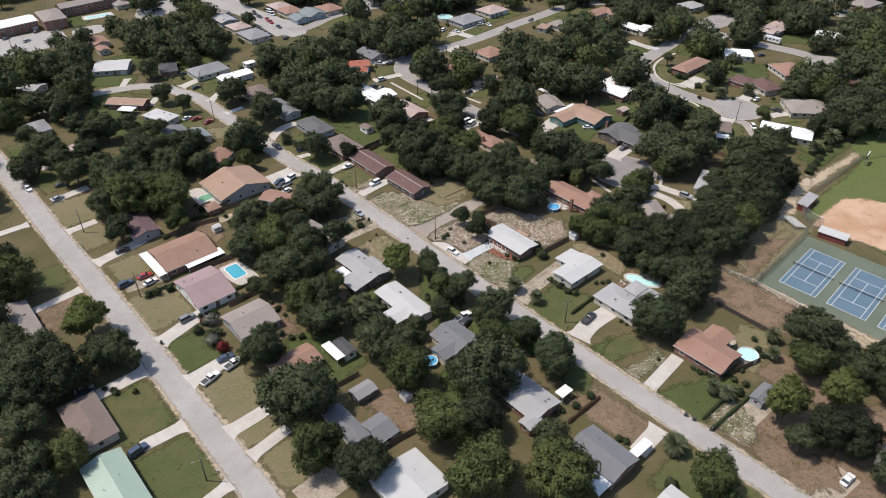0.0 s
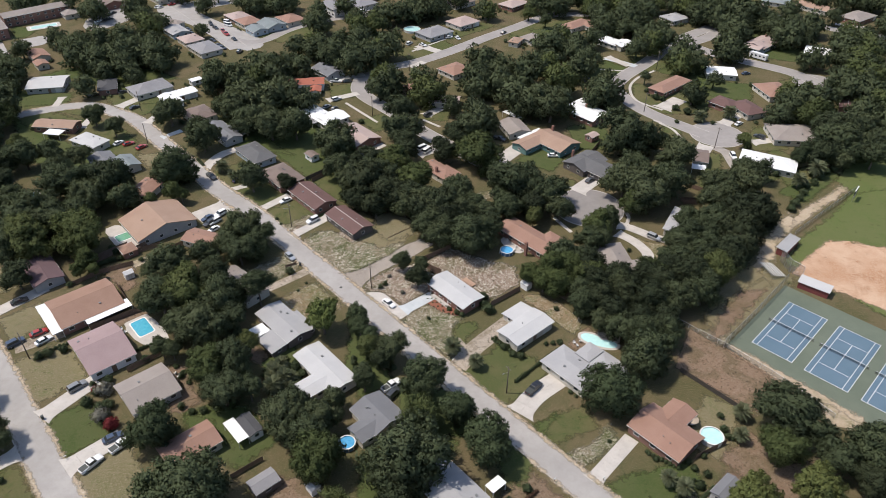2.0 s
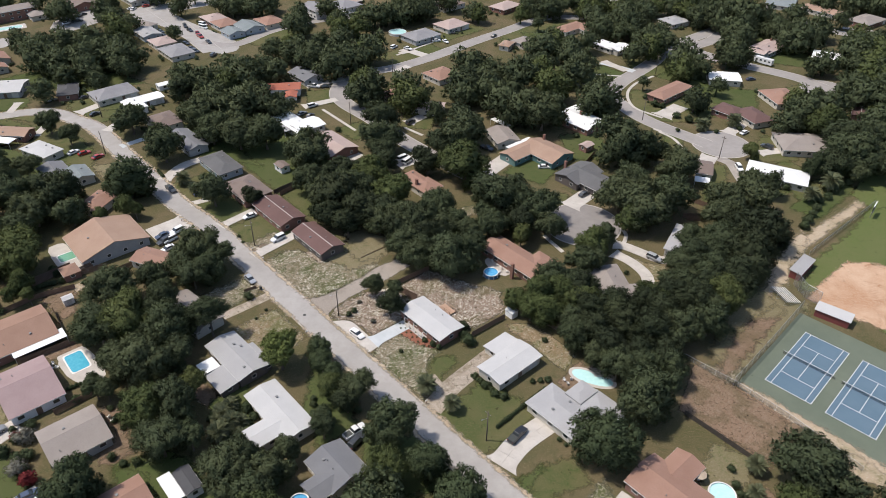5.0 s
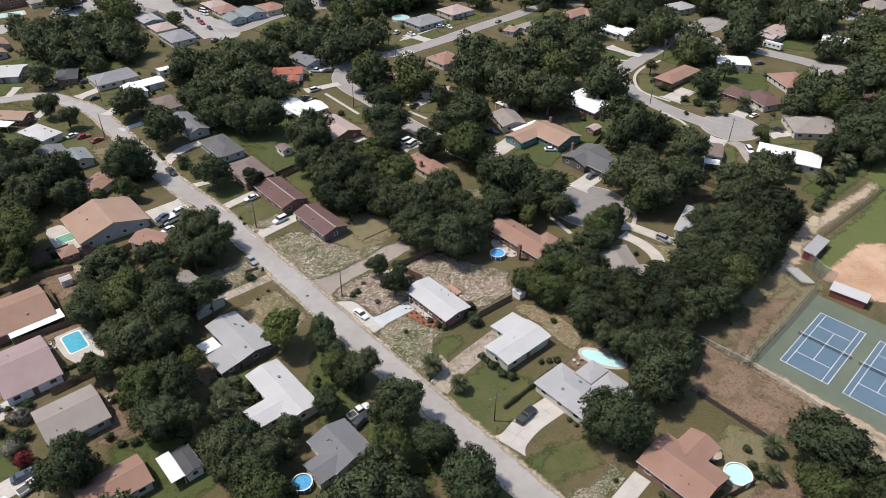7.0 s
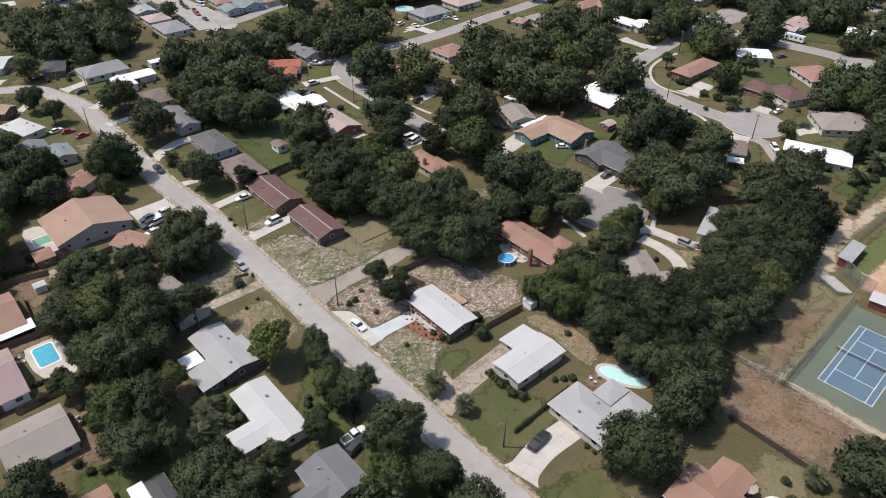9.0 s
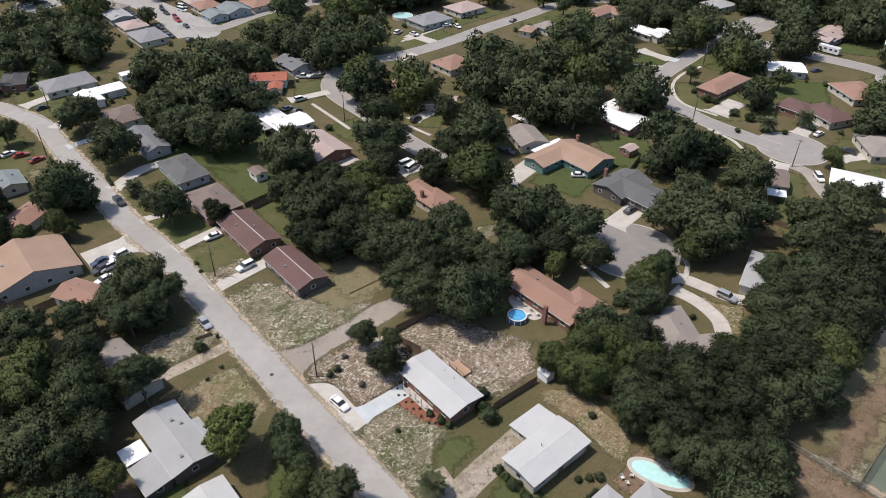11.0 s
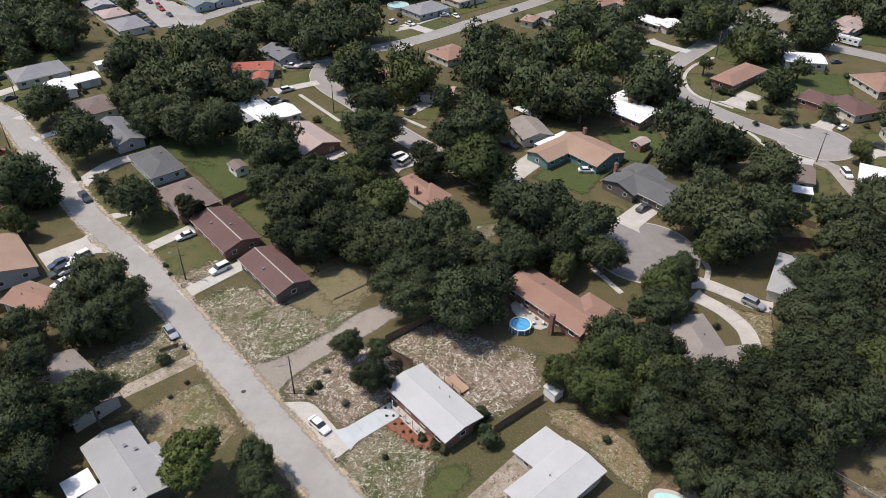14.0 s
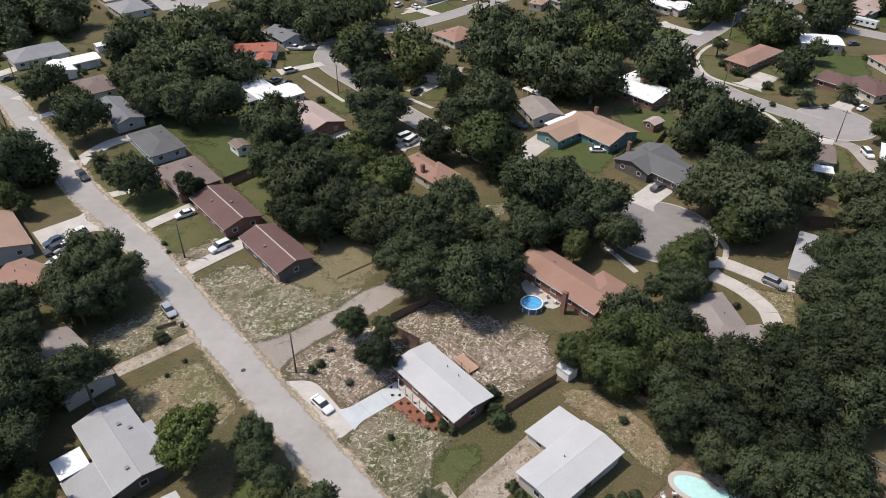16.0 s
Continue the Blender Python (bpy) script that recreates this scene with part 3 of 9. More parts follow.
def plot(kind, points, soft=1.1):
    """A yard between the given corners, as a fine grid that thins out towards a wavering border."""
    p = np.array(points, float)
    q = np.roll(p, -1, axis=0)
    step = 0.75
    lo, hi = p.min(axis=0) - 2 * soft - step, p.max(axis=0) + 2 * soft + step
    nx, ny = int((hi[0] - lo[0]) / step) + 1, int((hi[1] - lo[1]) / step) + 1
    gx, gy = np.meshgrid(lo[0] + step * np.arange(nx), lo[1] + step * np.arange(ny))
    c = np.stack([gx.ravel(), gy.ravel()], axis=1)
    along = q - p
    t = np.clip(((c[:, None] - p[None]) * along[None]).sum(axis=2) / (along ** 2).sum(axis=1)[None], 0, 1)
    away = np.linalg.norm(c[:, None] - p[None] - t[..., None] * along[None], axis=2).min(axis=1)
    cross = (p[None, :, 1] > c[:, None, 1]) != (q[None, :, 1] > c[:, None, 1])
    rise = np.where(np.abs(along[:, 1]) < 1e-9, 1e-9, along[:, 1])
    at = p[None, :, 0] + (c[:, None, 1] - p[None, :, 1]) / rise[None] * along[None, :, 0]
    inside = (cross & (c[:, None, 0] < at)).sum(axis=1) % 2 == 1
    waver = np.array([0.5 * noise.noise((x * 0.35, y * 0.35, 4.0)) for x, y in c]) * soft
    edge = np.clip((np.where(inside, away, -away) + waver + soft) / (2 * soft), 0, 1)
    e = edge.reshape(ny, nx)
    used = np.maximum(np.maximum(e[:-1, :-1], e[1:, :-1]), np.maximum(e[:-1, 1:], e[1:, 1:])) > 0
    z = 0.012 + level("lawn")
    f = [(j * nx + i, j * nx + i + 1, (j + 1) * nx + i + 1, (j + 1) * nx + i) for j, i in np.argwhere(used).tolist()]
    me = mesh_of("yard", [(x, y, z) for x, y in c.tolist()], f, M.get("lawn_" + kind) or M[kind])
    me.attributes.new("edge", 'FLOAT', 'POINT').data.foreach_set("value", edge.tolist())
    word = "lawn" if kind in ("green", "dry", "deep") else "lane" if kind == "lane_sand" else "yard"
    tagged(put(word, me), LAWN_WORDS[kind], word, kind="structure")


def paved_plot(name, label, material, points, z, rounding=1):
    """A paved area between the given corners, with its own thickness."""
    line = [Vector((x, y, 0)) for x, y in points]
    if sum(a.x * b.y - b.x * a.y for a, b in zip(line, line[1:] + line[:1])) < 0:
        line.reverse()
    for _ in range(rounding):
        line = [q for a, b in zip(line, line[1:] + line[:1]) for q in (a.lerp(b, 0.2), a.lerp(b, 0.8))]
    n = len(line)
    v = [(p.x, p.y, -0.05) for p in line] + [(p.x, p.y, z) for p in line]
    f = [tuple(range(n, 2 * n))] + [(i, (i + 1) % n, n + (i + 1) % n, n + i) for i in range(n)]
    return tagged(put(name, mesh_of(name, v, f, material)), label, name.split("_")[0], kind="structure")


# ---------- houses ----------
def window_mesh(w, h):
    """One frame: an outer and an inner rectangle, with depth."""
    t = 0.1
    out, inn = [(-w / 2, 0), (w / 2, 0), (w / 2, h), (-w / 2, h)], [(-w / 2 + t, t), (w / 2 - t, t), (w / 2 - t, h - t), (-w / 2 + t, h - t)]
    v = [(x, -0.06, z) for x, z in out] + [(x, -0.06, z) for x, z in inn] + [(x, 0.05, z) for x, z in inn] + [(x, 0.05, z) for x, z in out]
    f = [(4 * k + i, 4 * k + (i + 1) % 4, 4 * k + 4 + (i + 1) % 4, 4 * k + 4 + i) for k in range(3) for i in range(4)]
    return mesh_of("window", v, f, M["trim"])


def pane_mesh(w, h):
    return Build().box(-w / 2 + 0.09, -0.015, 0.09, w / 2 - 0.09, 0.015, h - 0.09).mesh("pane", M["glass"])


def add_window(parent, x, y, z, turn, w=1.5, h=1.15):
    """A window whose outside faces -y before it is turned."""
    ob = put("window", cached(("window", w, h), lambda: window_mesh(w, h)), parent, pose(x, y, z, 0, 0, turn))
    put("pane", cached(("pane", w, h), lambda: pane_mesh(w, h)), ob, None, "dark reflecting glass")
    return ob


def door_mesh():
    b = Build().box(-0.5, -0.05, 0, 0.5, 0.05, 2.05)
    b.box(-0.58, -0.07, 0, -0.5, 0.05, 2.12).box(0.5, -0.07, 0, 0.58, 0.05, 2.12).box(-0.58, -0.07, 2.05, 0.58, 0.05, 2.12)
    b.box(-0.35, -0.07, 0.25, 0.35, -0.05, 0.9).box(-0.35, -0.07, 1.1, 0.35, -0.05, 1.85)
    return b.mesh("door", M["door"])


def garage_mesh():
    """Four panels with grooves between them, in one piece."""
    outline = [(0.0, 0.0)]
    for k in range(4):
        z = 0.02 + k * 0.53
        outline += [(-0.03, z), (-0.06, z + 0.03), (-0.06, z + 0.48), (-0.03, z + 0.51)]
    outline += [(0.0, 2.16)]
    return Build().prism(list(reversed(outline)), -1.3, 1.3).mesh("garage_door", M["garage"])


def block(root, lx, ly, roof, roofcol, wallcol, eave, pitch, over, rng, m=None, prefix="", details=True):
    """Walls, roof, trim, windows of one wing, its long side along x."""
    m = m or Matrix()
    w = Build()
    if roof == "gable":
        w.prism([(-ly / 2, 0), (ly / 2, 0), (ly / 2, eave), (0, eave + ly / 2 * pitch), (-ly / 2, eave)], -lx / 2, lx / 2)
    elif roof == "lean":
        w.prism([(-ly / 2, 0), (ly / 2, 0), (ly / 2, eave), (-ly / 2, eave + ly * pitch)], -lx / 2, lx / 2)
    else:
        w.box(-lx / 2, -ly / 2, 0, lx / 2, ly / 2, eave)
    put(prefix + "wall", w.mesh("wall", WALL[wallcol]), root, m)
    r = Build()
    th = 0.16
    if roof == "gable":
        e, lo, hi = ly / 2 + over, eave - over * pitch, eave + ly / 2 * pitch
        r.prism([(-e, lo), (0, hi), (e, lo), (e, lo + th), (0, hi + th), (-e, lo + th)], -lx / 2 - over, lx / 2 + over)
    elif roof == "lean":
        e, lo, hi = ly / 2 + over, eave - over * pitch, eave + (ly + over) * pitch
        r.prism([(-e, hi), (e, lo), (e, lo + th), (-e, hi + th)], -lx / 2 - over, lx / 2 + over)
    else:
        ex, ey = lx / 2 + over, ly / 2 + over
        lo, hi = eave - over * pitch, eave + min(lx, ly) / 2 * pitch
        run = max(ex - ey, 0.05)
        base = [(-ex, -ey), (ex, -ey), (ex, ey), (-ex, ey)]
        if lx < ly:
            rid = [(0, -max(ey - ex, 0.05)), (0, max(ey - ex, 0.05))]
        else:
            rid = [(-run, 0), (run, 0)]
        v = [(x, y, lo) for x, y in base] + [(x, y, lo + th) for x, y in base] + [(x, y, hi + th) for x, y in rid]
        f = [(0, 3, 2, 1), (0, 1, 5, 4), (1, 2, 6, 5), (2, 3, 7, 6), (3, 0, 4, 7)]
        if lx < ly:
            f += [(4, 5, 8), (5, 6, 9, 8), (6, 7, 9), (7, 4, 8, 9)]
        else:
            f += [(4, 5, 9, 8), (5, 6, 9), (6, 7, 8, 9), (7, 4, 8)]
        r.add(v, f)
    top = put(prefix + "roof", r.mesh("roof", ROOF[roofcol]), root, m)
    # fascia boards under the eaves, ridge cap
    for s in (1,) if roof == "lean" else (-1, 1):
        y = s * (ly / 2 + over)
        fb = Build().box(-lx / 2 - over, min(y, y + s * 0.025), lo - 0.06, lx / 2 + over, max(y, y + s * 0.025), lo + th - 0.02)
        put("fascia", fb.mesh("fascia", M["trim"]), root, m)
    if roof == "gable":
        cap = Build().prism([(-0.16, hi + th - 0.16 * pitch + 0.005), (0, hi + th + 0.005), (0.16, hi + th - 0.16 * pitch + 0.005), (0, hi + th + 0.03)], -lx / 2 - over, lx / 2 + over)
        put("ridge_cap", cap.mesh("ridge_cap", M["ridge"] if roofcol == "maroon" else ROOF[roofcol]), top)
    # vents
    if details:
        for k in range(rng.choice((1, 2, 2, 3))):
            px, s = rng.uniform(-0.38, 0.38) * lx, rng.choice((-1, 1))
            py = s * rng.uniform(0.12, 0.34) * ly
            z = hi + th - (py + ly / 2 + over) * pitch if roof == "lean" else hi + th - abs(py) * pitch if (roof == "gable" or lx >= ly) else hi + th - abs(px) * pitch
            if roof == "hip":
                z = min(z, hi + th - max(0, abs(px) - max(lx - ly, 0) / 2) * pitch)
            kind = rng.random()
            vb = Build()
            if kind < 0.6:
                vb.tube((0, 0, -0.2), (0, 0, 0.38), 0.075, 0.075, 8).tube((0, 0, 0.38), (0, 0, 0.45), 0.12, 0.05, 8)
            else:
                vb.box(-0.22, -0.22, -0.15, 0.22, 0.22, 0.2).box(-0.28, -0.28, 0.2, 0.28, 0.28, 0.26)
            put("vent", vb.mesh("vent", M["pipe"]), top, pose(px, py, z))
    # openings
    for sill in (0.95, 3.4) if eave > 4 else (0.95,):
        for s in (-1, 1):
            n = max(1, int(lx / 3.6))
            for k in range(n):
                x = (k + 0.5) / n * lx - lx / 2
                if details and sill < 1 and s == -1 and k == n // 2:
                    put("door", cached("door", door_mesh), root, m @ pose(x, s * (ly / 2 + 0.02), 0.05, 0, 0, 0))
                elif details and sill < 1 and s == -1 and k == n - 1 and lx > 12:
                    put("garage_door", cached("garage", garage_mesh), root, m @ pose(x, s * (ly / 2 + 0.02), 0.03), "white panelled garage door")
                else:
                    o = add_window(root, 0, 0, 0, 0)
                    o.matrix_basis = m @ pose(x, s * (ly / 2 + 0.02), sill, 0, 0, 0 if s < 0 else 180)
        for s in (-1, 1):
            n = max(1, int(ly / 4.2))
            for k in range(n):
                y = (k + 0.5) / n * ly - ly / 2
                o = add_window(root, 0, 0, 0, 0, 1.2, 1.15)
                o.matrix_basis = m @ pose(s * (lx / 2 + 0.02), y, sill, 0, 0, 90 if s > 0 else -90)
    return hi + th


COUNT = [0]
PITCH = {"white": 0.16, "bright": 0.2, "silver": 0.2, "green": 0.24}


HOMES = []


def house(x, y, yaw, lx, ly, roof, roofcol, wallcol, note="", name="house", eave=2.65, pitch=None):
    HOMES.append((x, y, yaw, lx, ly))
    COUNT[0] += 1
    rng = random.Random(COUNT[0])
    pitch = pitch or PITCH.get(roofcol, 0.29)
    words = f"{'two' if eave > 4 else 'single'}-storey {WALL_WORDS[wallcol]} {name.replace('_', ' ')} with {ROOF_WORDS[roofcol]} {roof} roof"
    root = empty(name, pose(x, y, 0, 0, 0, yaw), words + (" " + note if note else ""), name.split("_")[-1])
    block(root, lx, ly, roof, roofcol, wallcol, eave, pitch, 0.45 if lx > 7 else 0.25, rng, details=lx > 7)
    return root


def wing(root, x, y, yaw, lx, ly, roof, roofcol, wallcol, eave=2.6, pitch=None):
    """A further wing of a house, placed in the plan, not in the house's own axes."""
    COUNT[0] += 1
    rng = random.Random(COUNT[0])
    m = root.matrix_basis.inverted() @ pose(x, y, 0, 0, 0, yaw)
    block(root, lx, ly, roof, roofcol, wallcol, eave, (pitch or PITCH.get(roofcol, 0.29)) - 0.01, 0.42, rng, m, "wing_", False)


def garden_chair(x, y, yaw):
    """A white plastic garden chair: seat, back, arms, four legs."""
    root = empty("garden_chair", pose(x, y, 0.04, 0, 0, yaw), "white plastic garden chair on a patio", "chair", "garden chairs")
    put("seat", cached("gc_seat", lambda: Build().box(-0.27, -0.27, 0.40, 0.27, 0.27, 0.45).mesh("seat", M["trim"])), root)
    put("backrest", cached("gc_back", lambda: Build().prism([(0.24, 0.45), (0.29, 0.45), (0.39, 0.95), (0.34, 0.95)], -0.27, 0.27).mesh("backrest", M["trim"])), root)
    for s in (-1, 1):
        put("armrest", cached("gc_arm", lambda: Build().box(-0.03, -0.25, 0.62, 0.03, 0.3, 0.66).mesh("armrest", M["trim"])), root, pose(s * 0.28, 0, 0))
        for k in (-1, 1):
            put("leg", cached("gc_leg", lambda: Build().box(-0.03, -0.03, 0.0, 0.03, 0.03, 0.64).mesh("leg", M["trim"])), root, pose(s * 0.28, k * 0.24, 0))


def chimney(root, x, y, z=5.2):
    b = Build().box(-0.45, -0.35, 0.0, 0.45, 0.35, z).box(-0.52, -0.42, z, 0.52, 0.42, z + 0.14).box(-0.28, -0.2, z + 0.14, 0.28, 0.2, z + 0.3)
    put("chimney", b.mesh("chimney", M["brick"]), root, pose(x, y, 0), "red brick chimney")


def chimney_at(root, x, y, z=4.9):
    p = root.matrix_basis.inverted() @ Vector((x, y, 0))
    chimney(root, p.x, p.y, z)


def awning(x, y, yaw, lx, ly, col, z=2.45):
    """A flat metal carport roof on thin posts."""
    root = empty("carport", pose(x, y, 0, 0, 0, yaw), f"{'white' if col != 'silver' else 'pale grey'} flat metal carport roof on thin posts", "carport")
    b = Build().box(-lx / 2, -ly / 2, z, lx / 2, ly / 2, z + 0.1)
    n = max(3, int(lx / 0.6))
    for k in range(n + 1):
        px = -lx / 2 + 0.03 + (lx - 0.06) * k / n
        b.box(px - 0.03, -ly / 2, z + 0.1, px + 0.03, ly / 2, z + 0.13)
    put("canopy", b.mesh("canopy", ROOF["bright" if col == "white" else "silver"]), root)
    for sx in (-1, 1):
        for sy in (-1, 1):
            put("post", cached(("post", z), lambda: Build().box(-0.05, -0.05, 0, 0.05, 0.05, z).mesh("post", M["trim"])), root, pose(sx * (lx / 2 - 0.15), sy * (ly / 2 - 0.15), 0))


def porch(x, y, yaw, length):
    """A front porch: slab, rail and turned white posts under the eave."""
    root = empty("porch", pose(x, y, 0, 0, 0, yaw), "open front porch with slim white posts and rail", "porch")
    put("slab", Build().box(-length / 2, -0.8, -0.05, length / 2, 0.8, 0.16).mesh("slab", M["concrete"]), root)
    post = Build().box(-0.09, -0.09, 0.16, 0.09, 0.09, 0.34).box(-0.055, -0.055, 0.34, 0.055, 0.055, 2.3).box(-0.09, -0.09, 2.3, 0.09, 0.09, 2.5).mesh("post", M["trim"])
    for k in range(5):
        put("post", post, root, pose(-length / 2 + 0.12 + (length - 0.24) * k / 4, 0.68, 0))
    put("rail", Build().box(-length / 2 + 0.1, 0.65, 0.86, length / 2 - 0.1, 0.71, 0.94).mesh("rail", M["trim"]), root)


def parasol(x, y):
    root = empty("parasol", pose(x, y, 0), "beige garden parasol over a small table", "parasol")
    put("pole", Build().tube((0, 0, 0), (0, 0, 2.5), 0.03, 0.03, 8).mesh("pole", M["steel"]), root)
    n = 8
    v = [(0, 0, 2.65)] + [(1.5 * math.cos(k * math.pi / 4), 1.5 * math.sin(k * math.pi / 4), 2.15) for k in range(n)] + [(1.5 * math.cos(k * math.pi / 4), 1.5 * math.sin(k * math.pi / 4), 2.05) for k in range(n)] + [(0, 0, 2.55)]
    f = [(0, 1 + k, 1 + (k + 1) % n) for k in range(n)] + [(1 + k, 9 + k, 9 + (k + 1) % n, 1 + (k + 1) % n) for k in range(n)] + [(17, 9 + (k + 1) % n, 9 + k) for k in range(n)]
    put("canopy", mesh_of("canopy", v, f, M["canvas"]), root, None, "beige canvas")
    put("tabletop", mesh_of("tabletop", *disc(0, 0, 0.55, 0.68, 0.72, 20), M["trim"]), root)


def deck(x, y, yaw, lx, ly, h=0.45):
    """A low timber deck of planks with a rail."""
    root = empty("timber_deck", pose(x, y, 0, 0, 0, yaw), "small timber deck with a railing behind the house", "deck")
    n = max(4, int(lx / 0.15))
    for k in range(n):
        put("plank", cached(("plank", round(lx / n, 3), ly), lambda: Build().box(0.006, -ly / 2, h - 0.04, lx / n - 0.006, ly / 2, h).mesh("plank", M["deck_wood"])), root, pose(-lx / 2 + k * lx / n, 0, 0))
    for sx in (-1, 0, 1):
        for sy in (-1, 1):
            put("post", cached(("deckpost", h), lambda: Build().box(-0.05, -0.05, 0, 0.05, 0.05, h + 0.95).mesh("post", M["deck_wood"])), root, pose(sx * (lx / 2 - 0.06), sy * (ly / 2 - 0.06), 0))
    for sy in (-1, 1):
        put("rail", Build().box(-lx / 2, -0.05, h + 0.9, lx / 2, 0.05, h + 0.96).mesh("rail", M["deck_wood"]), root, pose(0, sy * (ly / 2 - 0.06), 0))


# ---------- vehicles ----------
CAR = {  # length, half width, body top, cabin base (rear, front), cabin roof (rear, front), roof height
    "sedan": (4.6, 0.89, 0.92, (-1.75, 1.05), (-1.15, 0.3), 1.42),
    "suv": (4.75, 0.95, 1.06, (-2.25, 1.05), (-2.0, 0.42), 1.74),
    "van": (5.3, 0.98, 1.12, (-2.55, 1.75), (-2.45, 1.05), 1.98),
    "pickup": (5.6, 0.98, 1.08, (-0.75, 1.25), (-0.5, 0.6), 1.78),
}


def loft(sections, material, name):
    n = len(sections[0])
    v = [p for s in sections for p in s]
    f = [tuple(reversed(range(n))), tuple(range(len(v) - n, len(v)))]
    for k in range(len(sections) - 1):
        for i in range(n):
            a, b = k * n + i, k * n + (i + 1) % n
            f.append((a, b, b + n, a + n))
    return mesh_of(name, v, f, material)


def car_body(kind, mt):
    length, w, top, *_ = CAR[kind]
    h = length / 2
    rows = [(-h, 0.80, 0.42, top - 0.2), (-h + 0.12, 0.93, 0.3, top - 0.04), (-h + 0.7, 1.0, 0.28, top), (0.0, 1.0, 0.26, top), (h - 1.2, 1.0, 0.28, top - 0.03), (h - 0.35, 0.96, 0.3, top - 0.16), (h - 0.06, 0.86, 0.36, top - 0.3), (h, 0.76, 0.42, top - 0.4)]
    secs = []
    for x, k, z0, z1 in rows:
        zm = z0 + 0.62 * (z1 - z0)
        secs.append([(x, -w * k * 0.94, z0), (x, w * k * 0.94, z0), (x, w * k, zm), (x, w * k * 0.92, z1), (x, -w * k * 0.92, z1), (x, -w * k, zm)])
    return loft(secs, mt, "car_body")


def car_cabin(kind):
    length, w, top, (b0, b1), (r0, r1), z = CAR[kind]
    v = [(b0, -w * 0.9, top - 0.03), (b1, -w * 0.88, top - 0.05), (b1, w * 0.88, top - 0.05), (b0, w * 0.9, top - 0.03),
         (r0, -w * 0.72, z - 0.03), (r1, -w * 0.72, z - 0.03), (r1, w * 0.72, z - 0.03), (r0, w * 0.72, z - 0.03)]
    return mesh_of("cabin_glass", v, [(0, 1, 5, 4), (1, 2, 6, 5), (2, 3, 7, 6), (3, 0, 4, 7), (4, 5, 6, 7)], M["glass"])


def car_roof(kind, mt):
    length, w, top, (b0, b1), (r0, r1), z = CAR[kind]
    b = Build()
    v = [(r0 - 0.03, -w * 0.74, z - 0.03), (r1 + 0.05, -w * 0.74, z - 0.03), (r1 + 0.05, w * 0.74, z - 0.03), (r0 - 0.03, w * 0.74, z - 0.03),
         (r0 + 0.06, -w * 0.6, z + 0.03), (r1 - 0.08, -w * 0.6, z + 0.03), (r1 - 0.08, w * 0.6, z + 0.03), (r0 + 0.06, w * 0.6, z + 0.03)]
    b.add(v, [(0, 1, 5, 4), (1, 2, 6, 5), (2, 3, 7, 6), (3, 0, 4, 7), (4, 5, 6, 7), (0, 3, 2, 1)])
    return b.mesh("car_roof", mt)


def wheel_mesh():
    b = Build().tube((0, -0.11, 0), (0, 0.11, 0), 0.33, 0.33, 14)
    return b.mesh("tyre", M["rubber"])


def rim_mesh():
    b = Build().tube((0, -0.125, 0), (0, 0.125, 0), 0.2, 0.2, 12)
    return b.mesh("rim", M["steel"])


CAR_WORDS = {"sedan": "sedan car", "suv": "sport utility car", "van": "van", "pickup": "pickup truck"}
COLOUR_WORDS = {"white": "white", "silver": "silver", "grey": "mid grey", "dark": "dark grey", "black": "glossy black", "blue": "dark blue", "red": "red"}


def stand(x, y):
    """The height of what a vehicle stands on."""
    z = 0.02
    for pts, half, top in PAVED:
        if any((Vector((x, y, 0)) - p).length < half + 0.6 for p in pts):
            z = max(z, top)
    return z


def car(kind, colour, x, y, yaw, where="parked on a driveway"):
    length, w, top, *_ = CAR[kind]
    mt = PAINT[colour]
    root = empty("pickup_truck" if kind == "pickup" else "van" if kind == "van" else "car", pose(x, y, stand(x, y), 0, 0, yaw), f"{COLOUR_WORDS[colour]} {CAR_WORDS[kind]} {where}", "truck" if kind == "pickup" else kind if kind == "van" else "car")
    put("body", cached(("body", kind, colour), lambda: car_body(kind, mt)), root)
    put("cabin_glass", cached(("cabin", kind), lambda: car_cabin(kind)), root, None, "dark tinted glass")
    put("cabin_roof", cached(("roof", kind, colour), lambda: car_roof(kind, mt)), root)
    h = length / 2
    if kind == "pickup":
        put("load_bed", cached("bed", lambda: Build().box(-h + 0.2, -w * 0.8, top - 0.1, -0.85, w * 0.8, top + 0.012).mesh("load_bed", M["plastic_dark"])), root, None, "black bed liner")
    for sx in (-0.62 * h, 0.62 * h):
        for sy in (-1, 1):
            t = put("wheel", cached("wheel", wheel_mesh), root, pose(sx, sy * (w - 0.1), 0.33))
            put("rim", cached("rim", rim_mesh), t)
    for sy in (-1, 1):
        put("headlight", cached("headlight", lambda: Build().box(-0.06, -0.17, -0.07, 0.05, 0.17, 0.07).mesh("headlight", M["lamp"])), root, pose(h - 0.1, sy * w * 0.6, top - 0.36))
        put("tail_light", cached("taillight", lambda: Build().box(-0.05, -0.12, -0.12, 0.05, 0.12, 0.12).mesh("tail_light", M["tail"])), root, pose(-h + 0.06, sy * w * 0.66, top - 0.24))
    return root


